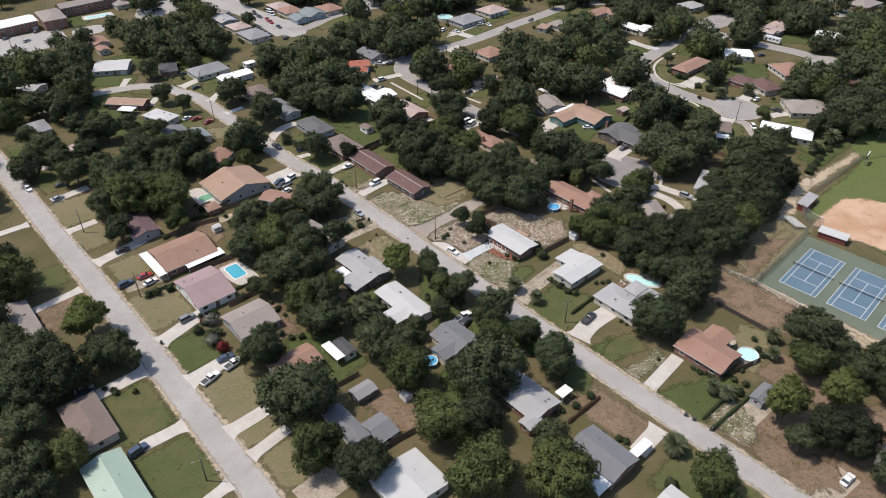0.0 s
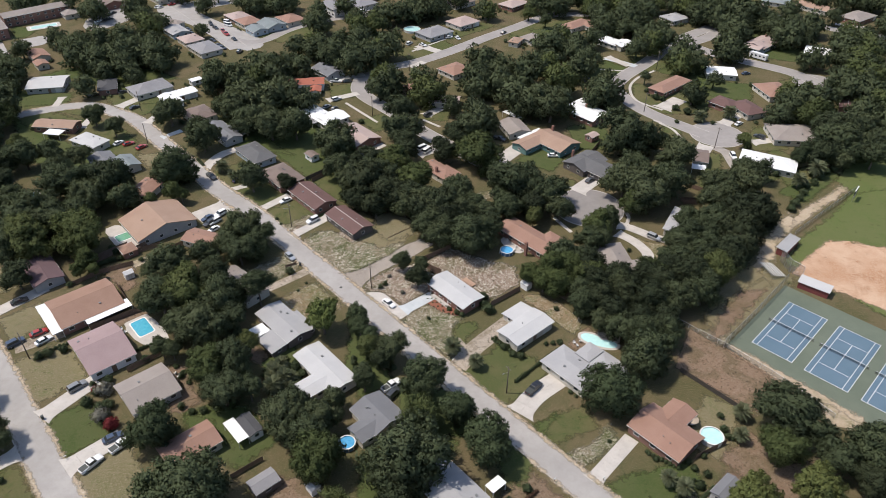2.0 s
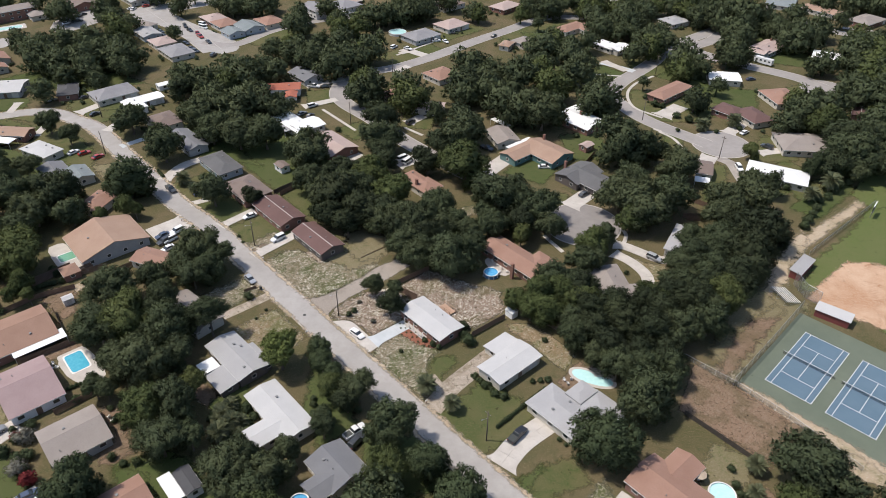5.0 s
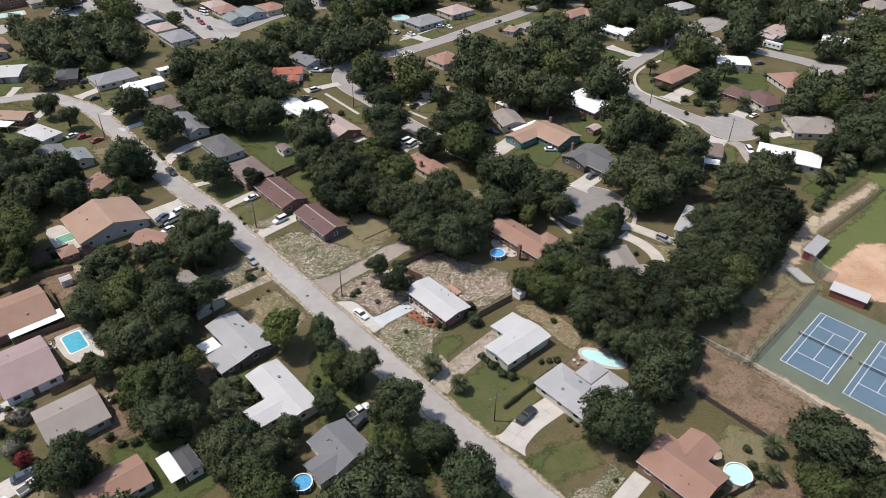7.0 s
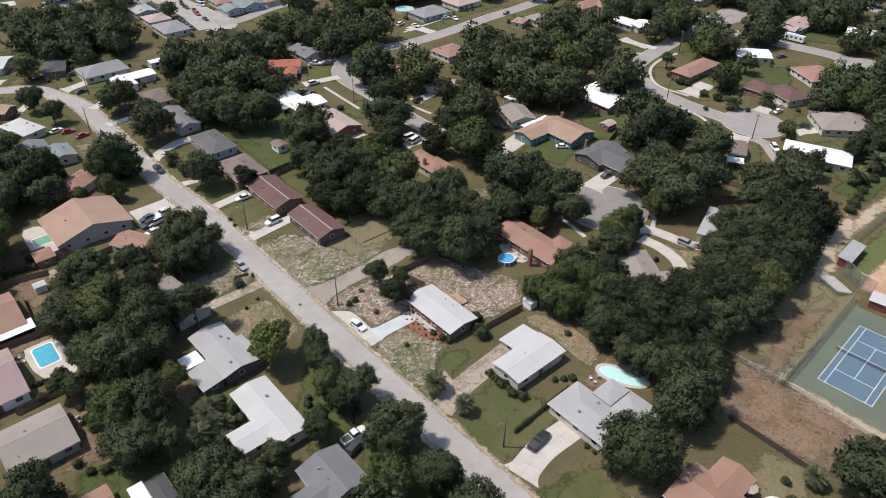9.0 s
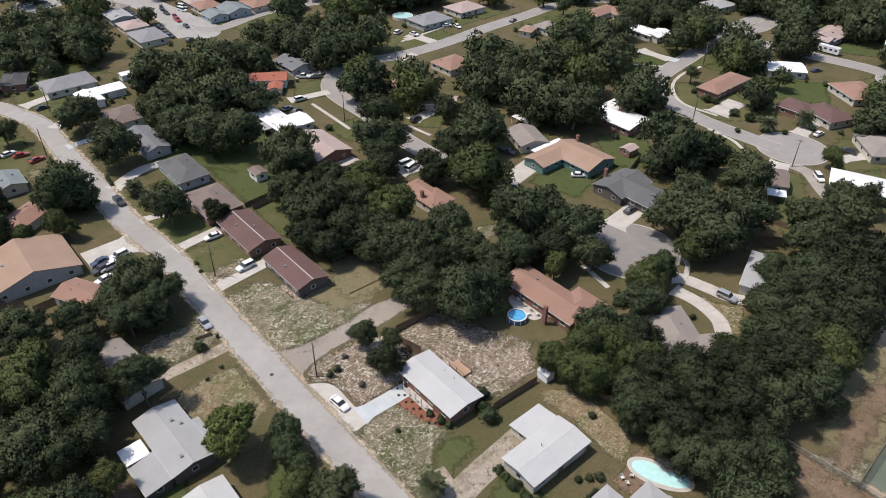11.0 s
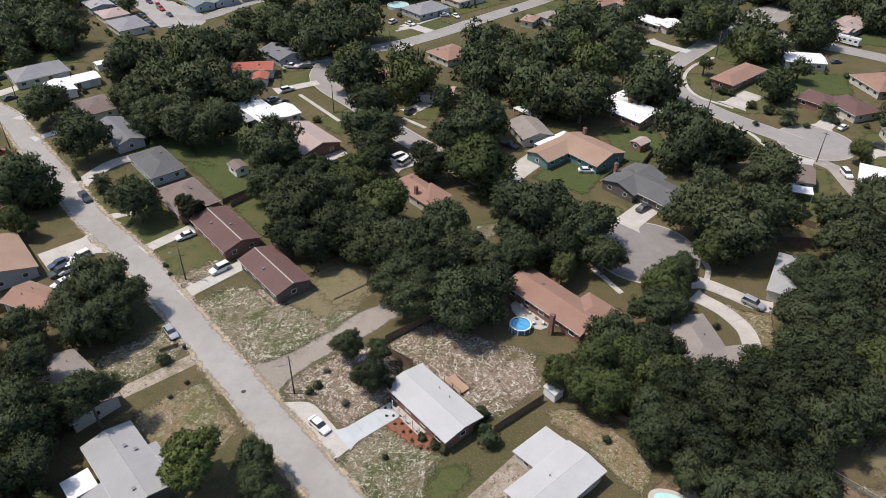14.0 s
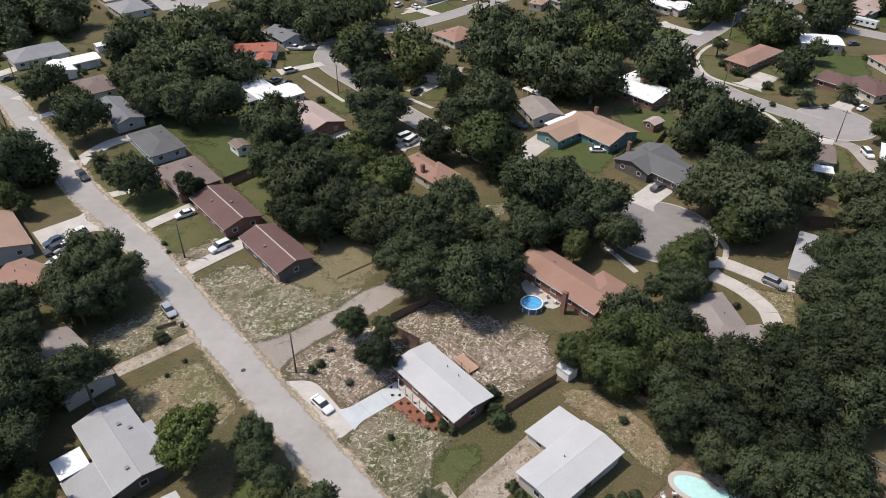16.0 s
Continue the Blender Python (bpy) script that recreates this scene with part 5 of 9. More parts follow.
def sunken_pool(x, y, yaw, lx, ly, deck, tone="water", lobed=False):
    """An in-ground pool: a paved deck, a raised coping and the water inside it."""
    z = 0.06 + level("pool")
    root = empty("swimming_pool", pose(x, y, 0, 0, 0, yaw), ("kidney-shaped" if lobed else "rectangular") + " in-ground swimming pool with pale paved surround", "pool")
    n = 48

    def outline(grow):
        ring = []
        for i in range(n):
            a = 2 * math.pi * i / n
            c, s = math.cos(a), math.sin(a)
            if lobed:
                k = 1 + 0.10 * math.cos(2 * a) - 0.56 * math.exp(-((a - 1.3) / 0.42) ** 2) + 0.12 * math.exp(-((a - 2.5) / 0.5) ** 2)
            else:
                k = (abs(c) ** 9 + abs(s) ** 9) ** (-1 / 9)
            ring.append((k * c * lx / 2 + (grow * c if lobed else grow * max(-1, min(1, 1.6 * c))), k * s * ly / 2 + (grow * s if lobed else grow * max(-1, min(1, 1.6 * s)))))
        return ring

    def slab(ring, z0, z1):
        v = [(a, b, z0) for a, b in ring] + [(a, b, z1) for a, b in ring]
        return v, [tuple(range(n, 2 * n))] + [(i, (i + 1) % n, n + (i + 1) % n, n + i) for i in range(n)]
    put("deck", mesh_of("deck", *slab(outline(deck), -0.05, z), M["concrete"]), root, None, "pale concrete pool deck")
    inner, outer = outline(0.0), outline(0.35)
    v = [(a, b, z - 0.02) for a, b in outer] + [(a, b, z + 0.05) for a, b in outer] + [(a, b, z + 0.05) for a, b in inner] + [(a, b, z - 0.02) for a, b in inner]
    f = [(k * n + i, k * n + (i + 1) % n, (k + 1) * n + (i + 1) % n, (k + 1) * n + i) for k in range(3) for i in range(n)]
    put("coping", mesh_of("coping", v, f, M["concrete" if lobed else "trim"]), root, None, "beige pool coping" if lobed else "white pool coping")
    put("water", mesh_of("water", *slab(inner, 0.0, z + 0.012), M[tone]), root, None, "clear turquoise water" if tone != "water_green" else "green algae-tinted water")


def shed(x, y, yaw, lx=2.6, ly=2.2, tint="white"):
    root = empty("garden_shed", pose(x, y, 0, 0, 0, yaw), f"small {tint} garden shed with a low gable roof", "shed")
    h = 1.9
    put("wall", Build().prism([(-ly / 2, 0), (ly / 2, 0), (ly / 2, h), (0, h + 0.4), (-ly / 2, h)], -lx / 2, lx / 2).mesh("wall", WALL["white"]), root)
    put("roof", Build().prism([(-ly / 2 - 0.15, h - 0.05), (0, h + 0.42), (ly / 2 + 0.15, h - 0.05), (ly / 2 + 0.15, h + 0.03), (0, h + 0.5), (-ly / 2 - 0.15, h + 0.03)], -lx / 2 - 0.12, lx / 2 + 0.12).mesh("roof", ROOF["white"]), root)
    put("door", Build().box(-0.6, -0.03, 0.05, -0.02, 0.03, 1.7).box(0.02, -0.03, 0.05, 0.6, 0.03, 1.7).mesh("door", M["garage"]), root, pose(0, -ly / 2 - 0.02, 0))


def wheelie_bin(x, y, yaw=40, tone="plastic_dark"):
    root = empty("rubbish_bin", pose(x, y, 0.06, 0, 0, yaw), "dark wheeled rubbish bin at the kerb" if tone == "plastic_dark" else "yellow-lidded rubbish bin at the kerb", "bin")
    v = [(-0.24, -0.26, 0.08), (0.24, -0.26, 0.08), (0.24, 0.26, 0.08), (-0.24, 0.26, 0.08), (-0.3, -0.34, 1.0), (0.3, -0.34, 1.0), (0.3, 0.34, 1.0), (-0.3, 0.34, 1.0)]
    put("body", mesh_of("bin_body", v, [(0, 3, 2, 1), (4, 5, 6, 7), (0, 1, 5, 4), (1, 2, 6, 5), (2, 3, 7, 6), (3, 0, 4, 7)], M["plastic_dark"]), root)
    put("lid", Build().prism([(-0.37, 1.0), (0.37, 1.0), (0.34, 1.08), (-0.3, 1.12)], -0.33, 0.33).mesh("lid", M[tone]), root)
    for s in (-1, 1):
        put("wheel", cached("binwheel", lambda: Build().tube((-0.04, 0, 0), (0.04, 0, 0), 0.1, 0.1, 10).mesh("wheel", M["rubber"])), root, pose(s * 0.26, 0.3, 0.1))


def mailbox(x, y, yaw=41):
    root = empty("mailbox", pose(x, y, 0, 0, 0, yaw), "small white mailbox on a timber post at the kerb", "mailbox")
    put("post", cached("mbpost", lambda: Build().box(-0.05, -0.05, -0.05, 0.05, 0.05, 1.0).mesh("post", M["wood"])), root)
    arc = [(-0.1, 1.0), (0.1, 1.0)] + [(0.1 * math.cos(a), 1.14 + 0.1 * math.sin(a)) for a in (0, 0.6, 1.2, 1.9, 2.5, 3.14)]
    put("box", cached("mbbox", lambda: Build().prism(arc, -0.28, 0.28).mesh("box", M["trim"])), root)


def manhole(x, y):
    tagged(put("manhole_cover", mesh_of("manhole_cover", *disc(x, y, 0.42, 0.02, 0.075, 20), M["iron"])), "dark iron manhole cover set in the asphalt", "manhole")


# ---------- sports ground ----------
def tennis_court(x, y, yaw):
    """A doubles court, its length along x: painted play area, lines, net."""
    root = empty("tennis_court", pose(x, y, 0, 0, 0, yaw), "blue hard tennis court with white lines inside a green margin", "court", "tennis courts")
    z = 0.085
    L, W, S = 23.77, 10.97, 8.23
    put("play_area", cached("play", lambda: Build().box(-L / 2, -W / 2, 0.0, L / 2, W / 2, z).mesh("play_area", M["court_blue"])), root)
    t = 0.13
    rows = [(-L / 2, -W / 2, L / 2, -W / 2 + t), (-L / 2, W / 2 - t, L / 2, W / 2), (-L / 2, -S / 2, L / 2, -S / 2 + t), (-L / 2, S / 2 - t, L / 2, S / 2),
            (-L / 2, -W / 2 + t, -L / 2 + t, W / 2 - t), (L / 2 - t, -W / 2 + t, L / 2, W / 2 - t), (-6.4, -S / 2 + t, -6.4 + t, S / 2 - t), (6.4 - t, -S / 2 + t, 6.4, S / 2 - t), (-6.4 + t, -t / 2, 6.4 - t, t / 2)]
    for k, (x0, y0, x1, y1) in enumerate(rows):
        put("line", cached(("line", k), lambda: Build().box(x0, y0, z - 0.02, x1, y1, z + 0.006 + 0.0003 * k).mesh("line", M["line"])), root)
    net = empty("tennis_net", pose(x, y, 0, 0, 0, yaw), "dark tennis net with white band between two posts", "net", "tennis nets")
    for s in (-1, 1):
        put("post", cached("netpost", lambda: Build().tube((0, 0, 0), (0, 0, 1.12), 0.045, 0.045, 8).mesh("post", M["iron"])), net, pose(0, s * 6.2, 0.05))

    def cords():
        b = Build()
        for k in range(63):
            b.box(-0.008, -6.2 + k * 0.2, 0.1, 0.008, -6.2 + k * 0.2 + 0.07, 1.0)
        for k in range(6):
            b.box(-0.01, -6.2, 0.12 + k * 0.15, 0.01, 6.2, 0.19 + k * 0.15)
        return b.mesh("cords", M["net"])
    tagged(put("netting", cached("cords", cords), net), kind="stuff")
    put("band", cached("band", lambda: Build().box(-0.03, -6.2, 1.0, 0.03, 6.2, 1.07).mesh("band", M["line"])), net)


def dugout(x, y, yaw, lx, ly, roofcol="silver"):
    root = empty("dugout", pose(x, y, 0, 0, 0, yaw), "open-fronted players' shelter with a pale metal roof", "shelter")
    put("back_wall", Build().box(-lx / 2, ly / 2 - 0.2, 0, lx / 2, ly / 2, 2.2).mesh("back_wall", M["maroon_paint"]), root, None, "maroon painted board wall")
    for s in (-1, 1):
        put("side_wall", Build().box(-0.1, -ly / 2, 0, 0.1, ly / 2 - 0.2, 2.2).mesh("side_wall", M["maroon_paint"]), root, pose(s * (lx / 2 - 0.1), 0, 0))
    put("roof", Build().prism([(-ly / 2 - 0.4, 2.6), (ly / 2 + 0.3, 2.2), (ly / 2 + 0.3, 2.32), (-ly / 2 - 0.4, 2.72)], -lx / 2 - 0.3, lx / 2 + 0.3).mesh("roof", ROOF[roofcol]), root)
    put("bench", Build().box(-lx / 2 + 0.4, ly / 2 - 0.8, 0.4, lx / 2 - 0.4, ly / 2 - 0.4, 0.46).mesh("bench", M["deck_wood"]), root)
    for k in range(4):
        put("post", cached("dugpost", lambda: Build().tube((0, 0, 0), (0, 0, 2.6), 0.05, 0.05, 8).mesh("post", M["steel"])), root, pose(-lx / 2 + 0.3 + k * (lx - 0.6) / 3, -ly / 2 + 0.1, 0))


def bleachers(x, y, yaw, length=7.0, rows=5):
    root = empty("bleachers", pose(x, y, 0, 0, 0, yaw), "aluminium bleacher seating in rising rows on bare ground", "bleachers")
    for k in range(rows):
        put("seat_plank", cached(("plank", length), lambda: Build().box(-length / 2, -0.10, -0.04, length / 2, 0.10, 0).mesh("seat_plank", M["trim"])), root, pose(0, k * 0.72, 0.45 + 0.20 * k), "pale aluminium seat plank")
        put("foot_plank", cached(("foot_plank", length), lambda: Build().box(-length / 2, -0.07, -0.04, length / 2, 0.07, 0).mesh("foot_plank", M["steel"])), root, pose(0, k * 0.72 + 0.36, 0.22 + 0.20 * k))
    for s in (-1, 0, 1):
        b = Build()
        b.tube((0, -0.1, 0), (0, rows * 0.72, 0.3 + 0.20 * rows), 0.03, 0.03, 6).tube((0, rows * 0.72, 0), (0, rows * 0.72, 0.3 + 0.20 * rows), 0.03, 0.03, 6).tube((0, 0, 0.05), (0, rows * 0.72, 0.05), 0.03, 0.03, 6)
        put("frame", b.mesh("frame", M["steel"]), root, pose(s * (length / 2 - 0.4), 0, 0))


def scoreboard(x, y, yaw):
    """A dark board on two posts at the edge of the field."""
    root = empty("scoreboard", pose(x, y, 0, 0, 0, yaw), "dark scoreboard on two steel posts beside the field", "scoreboard")
    put("board", Build().box(-2.2, -0.12, 2.4, 2.2, 0.12, 4.4).mesh("board", M["iron"]), root)
    put("frame", Build().box(-2.3, -0.16, 4.4, 2.3, 0.16, 4.55).box(-2.3, -0.16, 2.25, 2.3, 0.16, 2.4).mesh("frame", M["trim"]), root, None, "white edge boards")
    for s in (-1, 1):
        put("post", cached("scorepost", lambda: Build().tube((0, 0, 0), (0, 0, 2.4), 0.1, 0.1, 8).mesh("post", M["steel"])), root, pose(s * 1.5, 0, 0))


def chain_fence(h, points, words="tall chain-link fence on steel posts beside the ball field"):
    root = empty("chain_link_fence", pose(points[0][0], points[0][1], 0), words, "fence")
    o = Vector((points[0][0], points[0][1], 0))
    for (x0, y0), (x1, y1) in zip(points, points[1:]):
        a, b = Vector((x0, y0, 0)) - o, Vector((x1, y1, 0)) - o
        d = b - a
        n = max(1, round(d.length / 3.0))
        yaw = math.degrees(math.atan2(d.y, d.x))
        for k in range(n + 1):
            p = a + d * k / n
            put("post", cached(("cpost", h), lambda: Build().tube((0, 0, -0.05), (0, 0, h), 0.045, 0.045, 6).mesh("post", M["steel"])), root, pose(p.x, p.y, 0))
        put("top_rail", Build().tube((0, 0, h - 0.03), (d.length, 0, h - 0.03), 0.035, 0.035, 6).mesh("top_rail", M["steel"]), root, pose(a.x, a.y, 0, 0, 0, yaw))
        put("mesh", Build().box(0, -0.012, 0.05, d.length, 0.012, h - 0.05).mesh("mesh", M["chain"]), root, pose(a.x, a.y, 0, 0, 0, yaw), "thin chain-link mesh")


# ---------- the place ----------
make_ground()
# streets
road("road_main", 6.5, True, [(126.8, 30.8), (87.5, 76.0), (48.1, 121.3), (8.7, 166.6), (-27.3, 208.1), (-43.7, 227.0), (-60.1, 242.9), (-73.2, 258.7), (-83.0, 269.6), (-91.1, 278.6), (-99.7, 289.0), (-108.0, 298.0), (-116.0, 303.2), (-133.1, 311.8), (-150.0, 307.3), (-162.1, 298.5), (-170.6, 283.0)], verge=True)
road("road_west", 6.9, True, [(-205.5, 278.5), (-178.7, 248.8), (-152.0, 219.0), (-128.8, 192.8), (-102.0, 163.1), (-75.5, 133.1), (-42.7, 95.3), (-9.9, 57.6), (22.9, 19.9), (49.1, -10.3)], verge=True)
road("road_middle", 7.0, True, [(63.4, 235.5), (43.9, 253.9), (15.3, 285.1), (-0.1, 306.3), (-12.0, 320.9), (-16.8, 331.8), (-14.6, 347.5), (-5.0, 356.3), (7.4, 362.6), (24.0, 376.5), (45.1, 398.5), (63.0, 415.6), (77.1, 430.0), (90.0, 438.6), (112.0, 437.0), (135.0, 425.0)], "asphalt_mid")
road("road_east", 7.0, True, [(129.0, 285.1), (111.7, 304.8), (104.1, 320.6), (101.9, 332.4), (108.6, 345.5), (126.0, 366.1), (145.8, 393.0), (174.4, 418.2), (207.6, 448.1)], "asphalt_mid")
road("road_northeast", 8.0, True, [(150.4, 392.0), (158.0, 381.0), (167.0, 371.5), (178.0, 363.2), (191.5, 351.9), (198.0, 341.0)], "asphalt_mid")
road("road_northeast_arm", 7.0, True, [(155.0, 392.5), (169.2, 403.1), (181.1, 418.6), (200.0, 432.0), (225.0, 433.5), (239.1, 416.5), (257.3, 405.0), (290.0, 388.0)], "asphalt_mid")
road("road_north", 9.0, True, [(-83.6, 382.2), (-101.3, 407.2), (-118.7, 431.6), (-148.2, 469.3)])
road("road_backlane", 4.5, False, [(128.2, 275.0), (132.6, 270.3), (132.6, 259.8), (132.7, 247.6)])
road("road_far_cross", 6.0, True, [(-92.0, 395.0), (-75.1, 392.0), (-61.9, 411.7), (-45.0, 427.0), (-20.0, 438.0)], "asphalt_mid")
# turning circles
turning_circle(71.7, 230.0, 11.8, "asphalt_dark")
turning_circle(134.1, 285.2, 10.7)
turning_circle(198.2, 339.0, 10.0)
# drives and footpaths
drive(3.6, "pale", [(9.6, 175.9), (18.1, 182.8)])
drive(3.4, "concrete", [(-27.9, 212.5), (-17.4, 223.9)])
drive(3.2, "concrete", [(-41.5, 228.2), (-32.8, 237.8)])
drive(2.6, "concrete", [(-54.6, 241.2), (-49.4, 244.3)])
drive(4.2, "concrete", [(-68.0, 256.8), (-64.4, 266.9), (-59.2, 271.7)])
drive(2.8, "pale", [(-91.7, 281.5), (-85.4, 287.8)])
drive(3.0, "sand", [(-17.6, 196.4), (-23.5, 191.3), (-30.4, 185.6)])
drive(8.0, "concrete", [(-52.7, 231.2), (-61.5, 223.2)])
drive(5.0, "sand", [(24.6, 153.9), (29.2, 160.8), (39.7, 171.8)])
drive(5.6, "concrete", [(39.0, 138.5), (43.6, 144.3), (50.3, 149.8)])
drive(3.6, "concrete", [(53.3, 119.4), (64.5, 131.2)])
drive(5.5, "sand", [(69.3, 105.4), (80.9, 114.9)])
drive(4.2, "concrete", [(53.5, 107.5), (46.5, 100.4)])
drive(5.0, "sand", [(82.6, 87.1), (92.7, 94.2)])
drive(4.6, "concrete", [(-74.8, 137.5), (-66.5, 149.7)])
drive(4.8, "concrete", [(-63.0, 123.0), (-53.7, 132.2)])
drive(4.0, "concrete", [(-49.1, 106.7), (-40.5, 114.6)])
drive(3.2, "concrete", [(-42.3, 99.9), (-35.0, 108.2)])
drive(8.0, "sand", [(-28.6, 88.0), (-20.9, 95.4)])
drive(4.2, "concrete", [(-106.1, 173.2), (-95.2, 186.2)])
drive(4.5, "sand", [(-92.3, 160.8), (-82.0, 167.3)])
drive(3.0, "concrete", [(-154.5, 228.0), (-147.7, 235.7)])
drive(3.6, "concrete", [(-135.6, 210.0), (-126.9, 219.6)])
drive(3.2, "concrete", [(-122.3, 190.6), (-115.1, 197.3)])
drive(3.0, "concrete", [(-105.4, 160.7), (-115.1, 150.8)])
drive(4.0, "concrete", [(-75.1, 127.2), (-85.6, 117.7)])
drive(3.6, "concrete", [(-59.7, 109.3), (-68.0, 102.9)])
drive(3.0, "concrete", [(-45.1, 92.8), (-49.2, 88.2)])
drive(3.0, "concrete", [(-137.2, 195.4), (-145.2, 188.8)])
drive(6.0, "concrete", [(69.1, 240.3), (79.2, 251.1)])
drive(5.0, "concrete", [(139.7, 294.5), (150.8, 305.7)])
drive(7.0, "concrete", [(117.8, 309.9), (128.6, 319.9)])
drive(4.0, "concrete", [(-29.5, 317.7), (-16.5, 325.5)])
drive(4.0, "concrete", [(-31.6, 339.0), (-15.7, 348.1)])
drive(6.5, "concrete", [(43.0, 262.4), (52.7, 275.0)])
drive(4.2, "concrete", [(-10.4, 268.0), (-2.0, 276.5)])
drive(6.5, "concrete", [(11.4, 268.4), (19.9, 273.7)])
drive(6.0, "concrete", [(122.5, 274.8), (127.7, 271.7)])
drive(4.0, "pale", [(104.9, 369.8), (117.8, 358.7)])
drive(4.5, "concrete", [(14.5, 302.5), (20.6, 309.7)])
drive(5.0, "concrete", [(9.5, 387.2), (20.2, 378.1)])
drive(4.0, "concrete", [(6.7, 356.6), (12.8, 363.9)])
drive(3.0, "concrete", [(-148.2, 320.7), (-147.2, 310.5)])
drive(3.5, "concrete", [(-102.0, 294.4), (-98.7, 306.9)])
drive(4.5, "concrete", [(-119.4, 310.3), (-113.8, 319.1)])
drive(3.0, "concrete", [(-127.2, 289.7), (-127.2, 305.8)])
drive(4.0, "concrete", [(145.9, 278.1), (154.5, 280.1)])
drive(4.0, "sand", [(21.9, 160.5), (26.4, 163.2)])
drive(1.2, "concrete", [(125.4, 353.1), (115.1, 344.1), (108.9, 332.6), (108.7, 318.5), (117.8, 308.3)])
drive(1.2, "concrete", [(113.2, 295.8), (117.2, 289.5), (118.7, 279.7)])
drive(1.2, "concrete", [(-21.1, 315.2), (-5.7, 295.7)])
drive(1.2, "concrete", [(13.3, 298.5), (20.5, 291.8)])
drive(1.2, "concrete", [(6.5, 378.3), (24.6, 397.7)])
drive(1.2, "concrete", [(58.8, 223.5), (63.4, 214.8)])
drive(1.2, "concrete", [(114.1, 295.8), (111.5, 298.4)])
drive(1.2, "concrete", [(99.3, 354.7), (110.5, 352.7)])
drive(3.7, "concrete", [(79.3, 219.1), (82.4, 218.0), (86.5, 214.9), (90.1, 211.9), (93.6, 210.5)])
drive(3.6, "concrete", [(78.3, 214.4), (81.8, 211.0), (83.9, 207.9), (85.5, 203.7), (85.3, 199.4)])
drive(1.2, "concrete", [(82.5, 219.2), (84.2, 223.6), (84.0, 226.7)])
drive(4.0, "concrete", [(105.9, 371.7), (114.4, 359.4)])
drive(3.5, "concrete", [(246.3, 423.5), (260.4, 417.2)])
drive(3.5, "concrete", [(-30.5, 434.6), (-19.1, 450.0)])
drive(3.5, "concrete", [(15.1, 386.3), (8.1, 380.7)])
# yards
lawn("green", -28.0, 225.7, 131, 16.6, 15.7)
lawn("litter", -25.8, 219.0, 131, 6.1, 10.0)
lawn("green", -43.4, 238.6, 131, 15.0, 11.3)
lawn("green", -54.1, 252.8, 131, 14.9, 15.2)
lawn("deep", -27.1, 271.5, 131, 65.0, 28.5)
lawn("dryred", -17.2, 178.8, 131, 14.5, 12.5)
lawn("litter", -30.3, 195.0, 131, 8.1, 12.4)
lawn("green", 36.3, 151.7, 131, 15.3, 18.2)
lawn("green", 49.6, 134.9, 114, 6.5, 13.6)
lawn("deep", 67.6, 116.4, 107, 11.3, 20.8)
lawn("dry", 84.6, 134.7, 148, 7.9, 17.1)
lawn("dirt", 94.8, 150.8, 131, 20.1, 15.7)
lawn("dry", 110.4, 181.3, 41, 35.4, 9.0)
lawn("dirt", 82.8, 106.4, 131, 21.5, 22.7)
lawn("dirt", 91.6, 91.3, 131, 12.3, 22.8)
lawn("dirt", 42.8, 111.7, 131, 18.6, 8.7)
lawn("green", 59.4, 90.2, 131, 19.1, 15.3)
lawn("green", 68.8, 91.0, 131, 6.0, 6.2)
lawn("deep", -65.8, 133.9, 131, 13.7, 11.6)
lawn("dry", -79.7, 152.6, 131, 17.9, 13.1)
lawn("dry", -50.2, 118.8, 131, 16.3, 11.6)
lawn("dry", -41.9, 107.2, 131, 5.7, 11.0)
lawn("dry", -32.1, 98.8, 131, 12.0, 10.4)
lawn("green", -57.0, 95.3, 131, 18.9, 12.8)
lawn("green", -72.7, 113.4, 131, 17.4, 11.9)
lawn("dry", -105.9, 150.0, 131, 12.4, 10.4)
lawn("green", -117.8, 165.7, 131, 10.5, 11.6)
lawn("dry", -93.7, 172.1, 131, 11.0, 11.8)
lawn("dry", -112.8, 188.3, 131, 13.4, 9.7)
lawn("dry", -123.9, 204.6, 131, 17.8, 15.2)
lawn("green", -141.7, 224.4, 131, 16.8, 10.3)
lawn("green", -162.5, 247.5, 131, 16.8, 11.1)
lawn("green", 121.3, 252.7, 73, 34.1, 7.1)
lawn("green", 115.0, 284.7, 67, 21.3, 6.9)
lawn("green", 122.4, 320.5, 81, 30.5, 28.2)
lawn("deep", 141.5, 354.5, 41, 23.9, 27.7)
lawn("deep", 98.8, 351.8, 41, 27.3, 14.9)
lawn("green", -4.4, 296.1, 131, 12.3, 12.4)
lawn("green", -23.2, 328.3, 14, 11.8, 14.6)
lawn("green", 18.7, 306.7, 81, 17.1, 12.4)
lawn("green", 13.6, 381.5, 41, 30.4, 15.6)
lawn("green", 36.6, 410.5, 41, 33.1, 8.7)
lawn("green", 66.4, 242.6, 105, 10.0, 8.3)
lawn("green", 83.0, 248.9, 131, 8.4, 12.1)
lawn("deep", 59.9, 265.1, 59, 14.7, 14.4)
lawn("deep", 81.8, 283.0, 93, 20.8, 15.4)
lawn("green", -156.7, 316.9, 131, 17.8, 18.6)
lawn("green", -137.0, 306.8, 73, 6.7, 20.3)
lawn("green", -110.6, 316.1, 131, 25.7, 17.5)
lawn("deep", -130.1, 337.1, 41, 15.2, 21.3)
lawn("green", 147.0, 259.6, 41, 25.7, 11.9)
lawn("deep", 155.9, 246.3, 41, 28.7, 9.0)
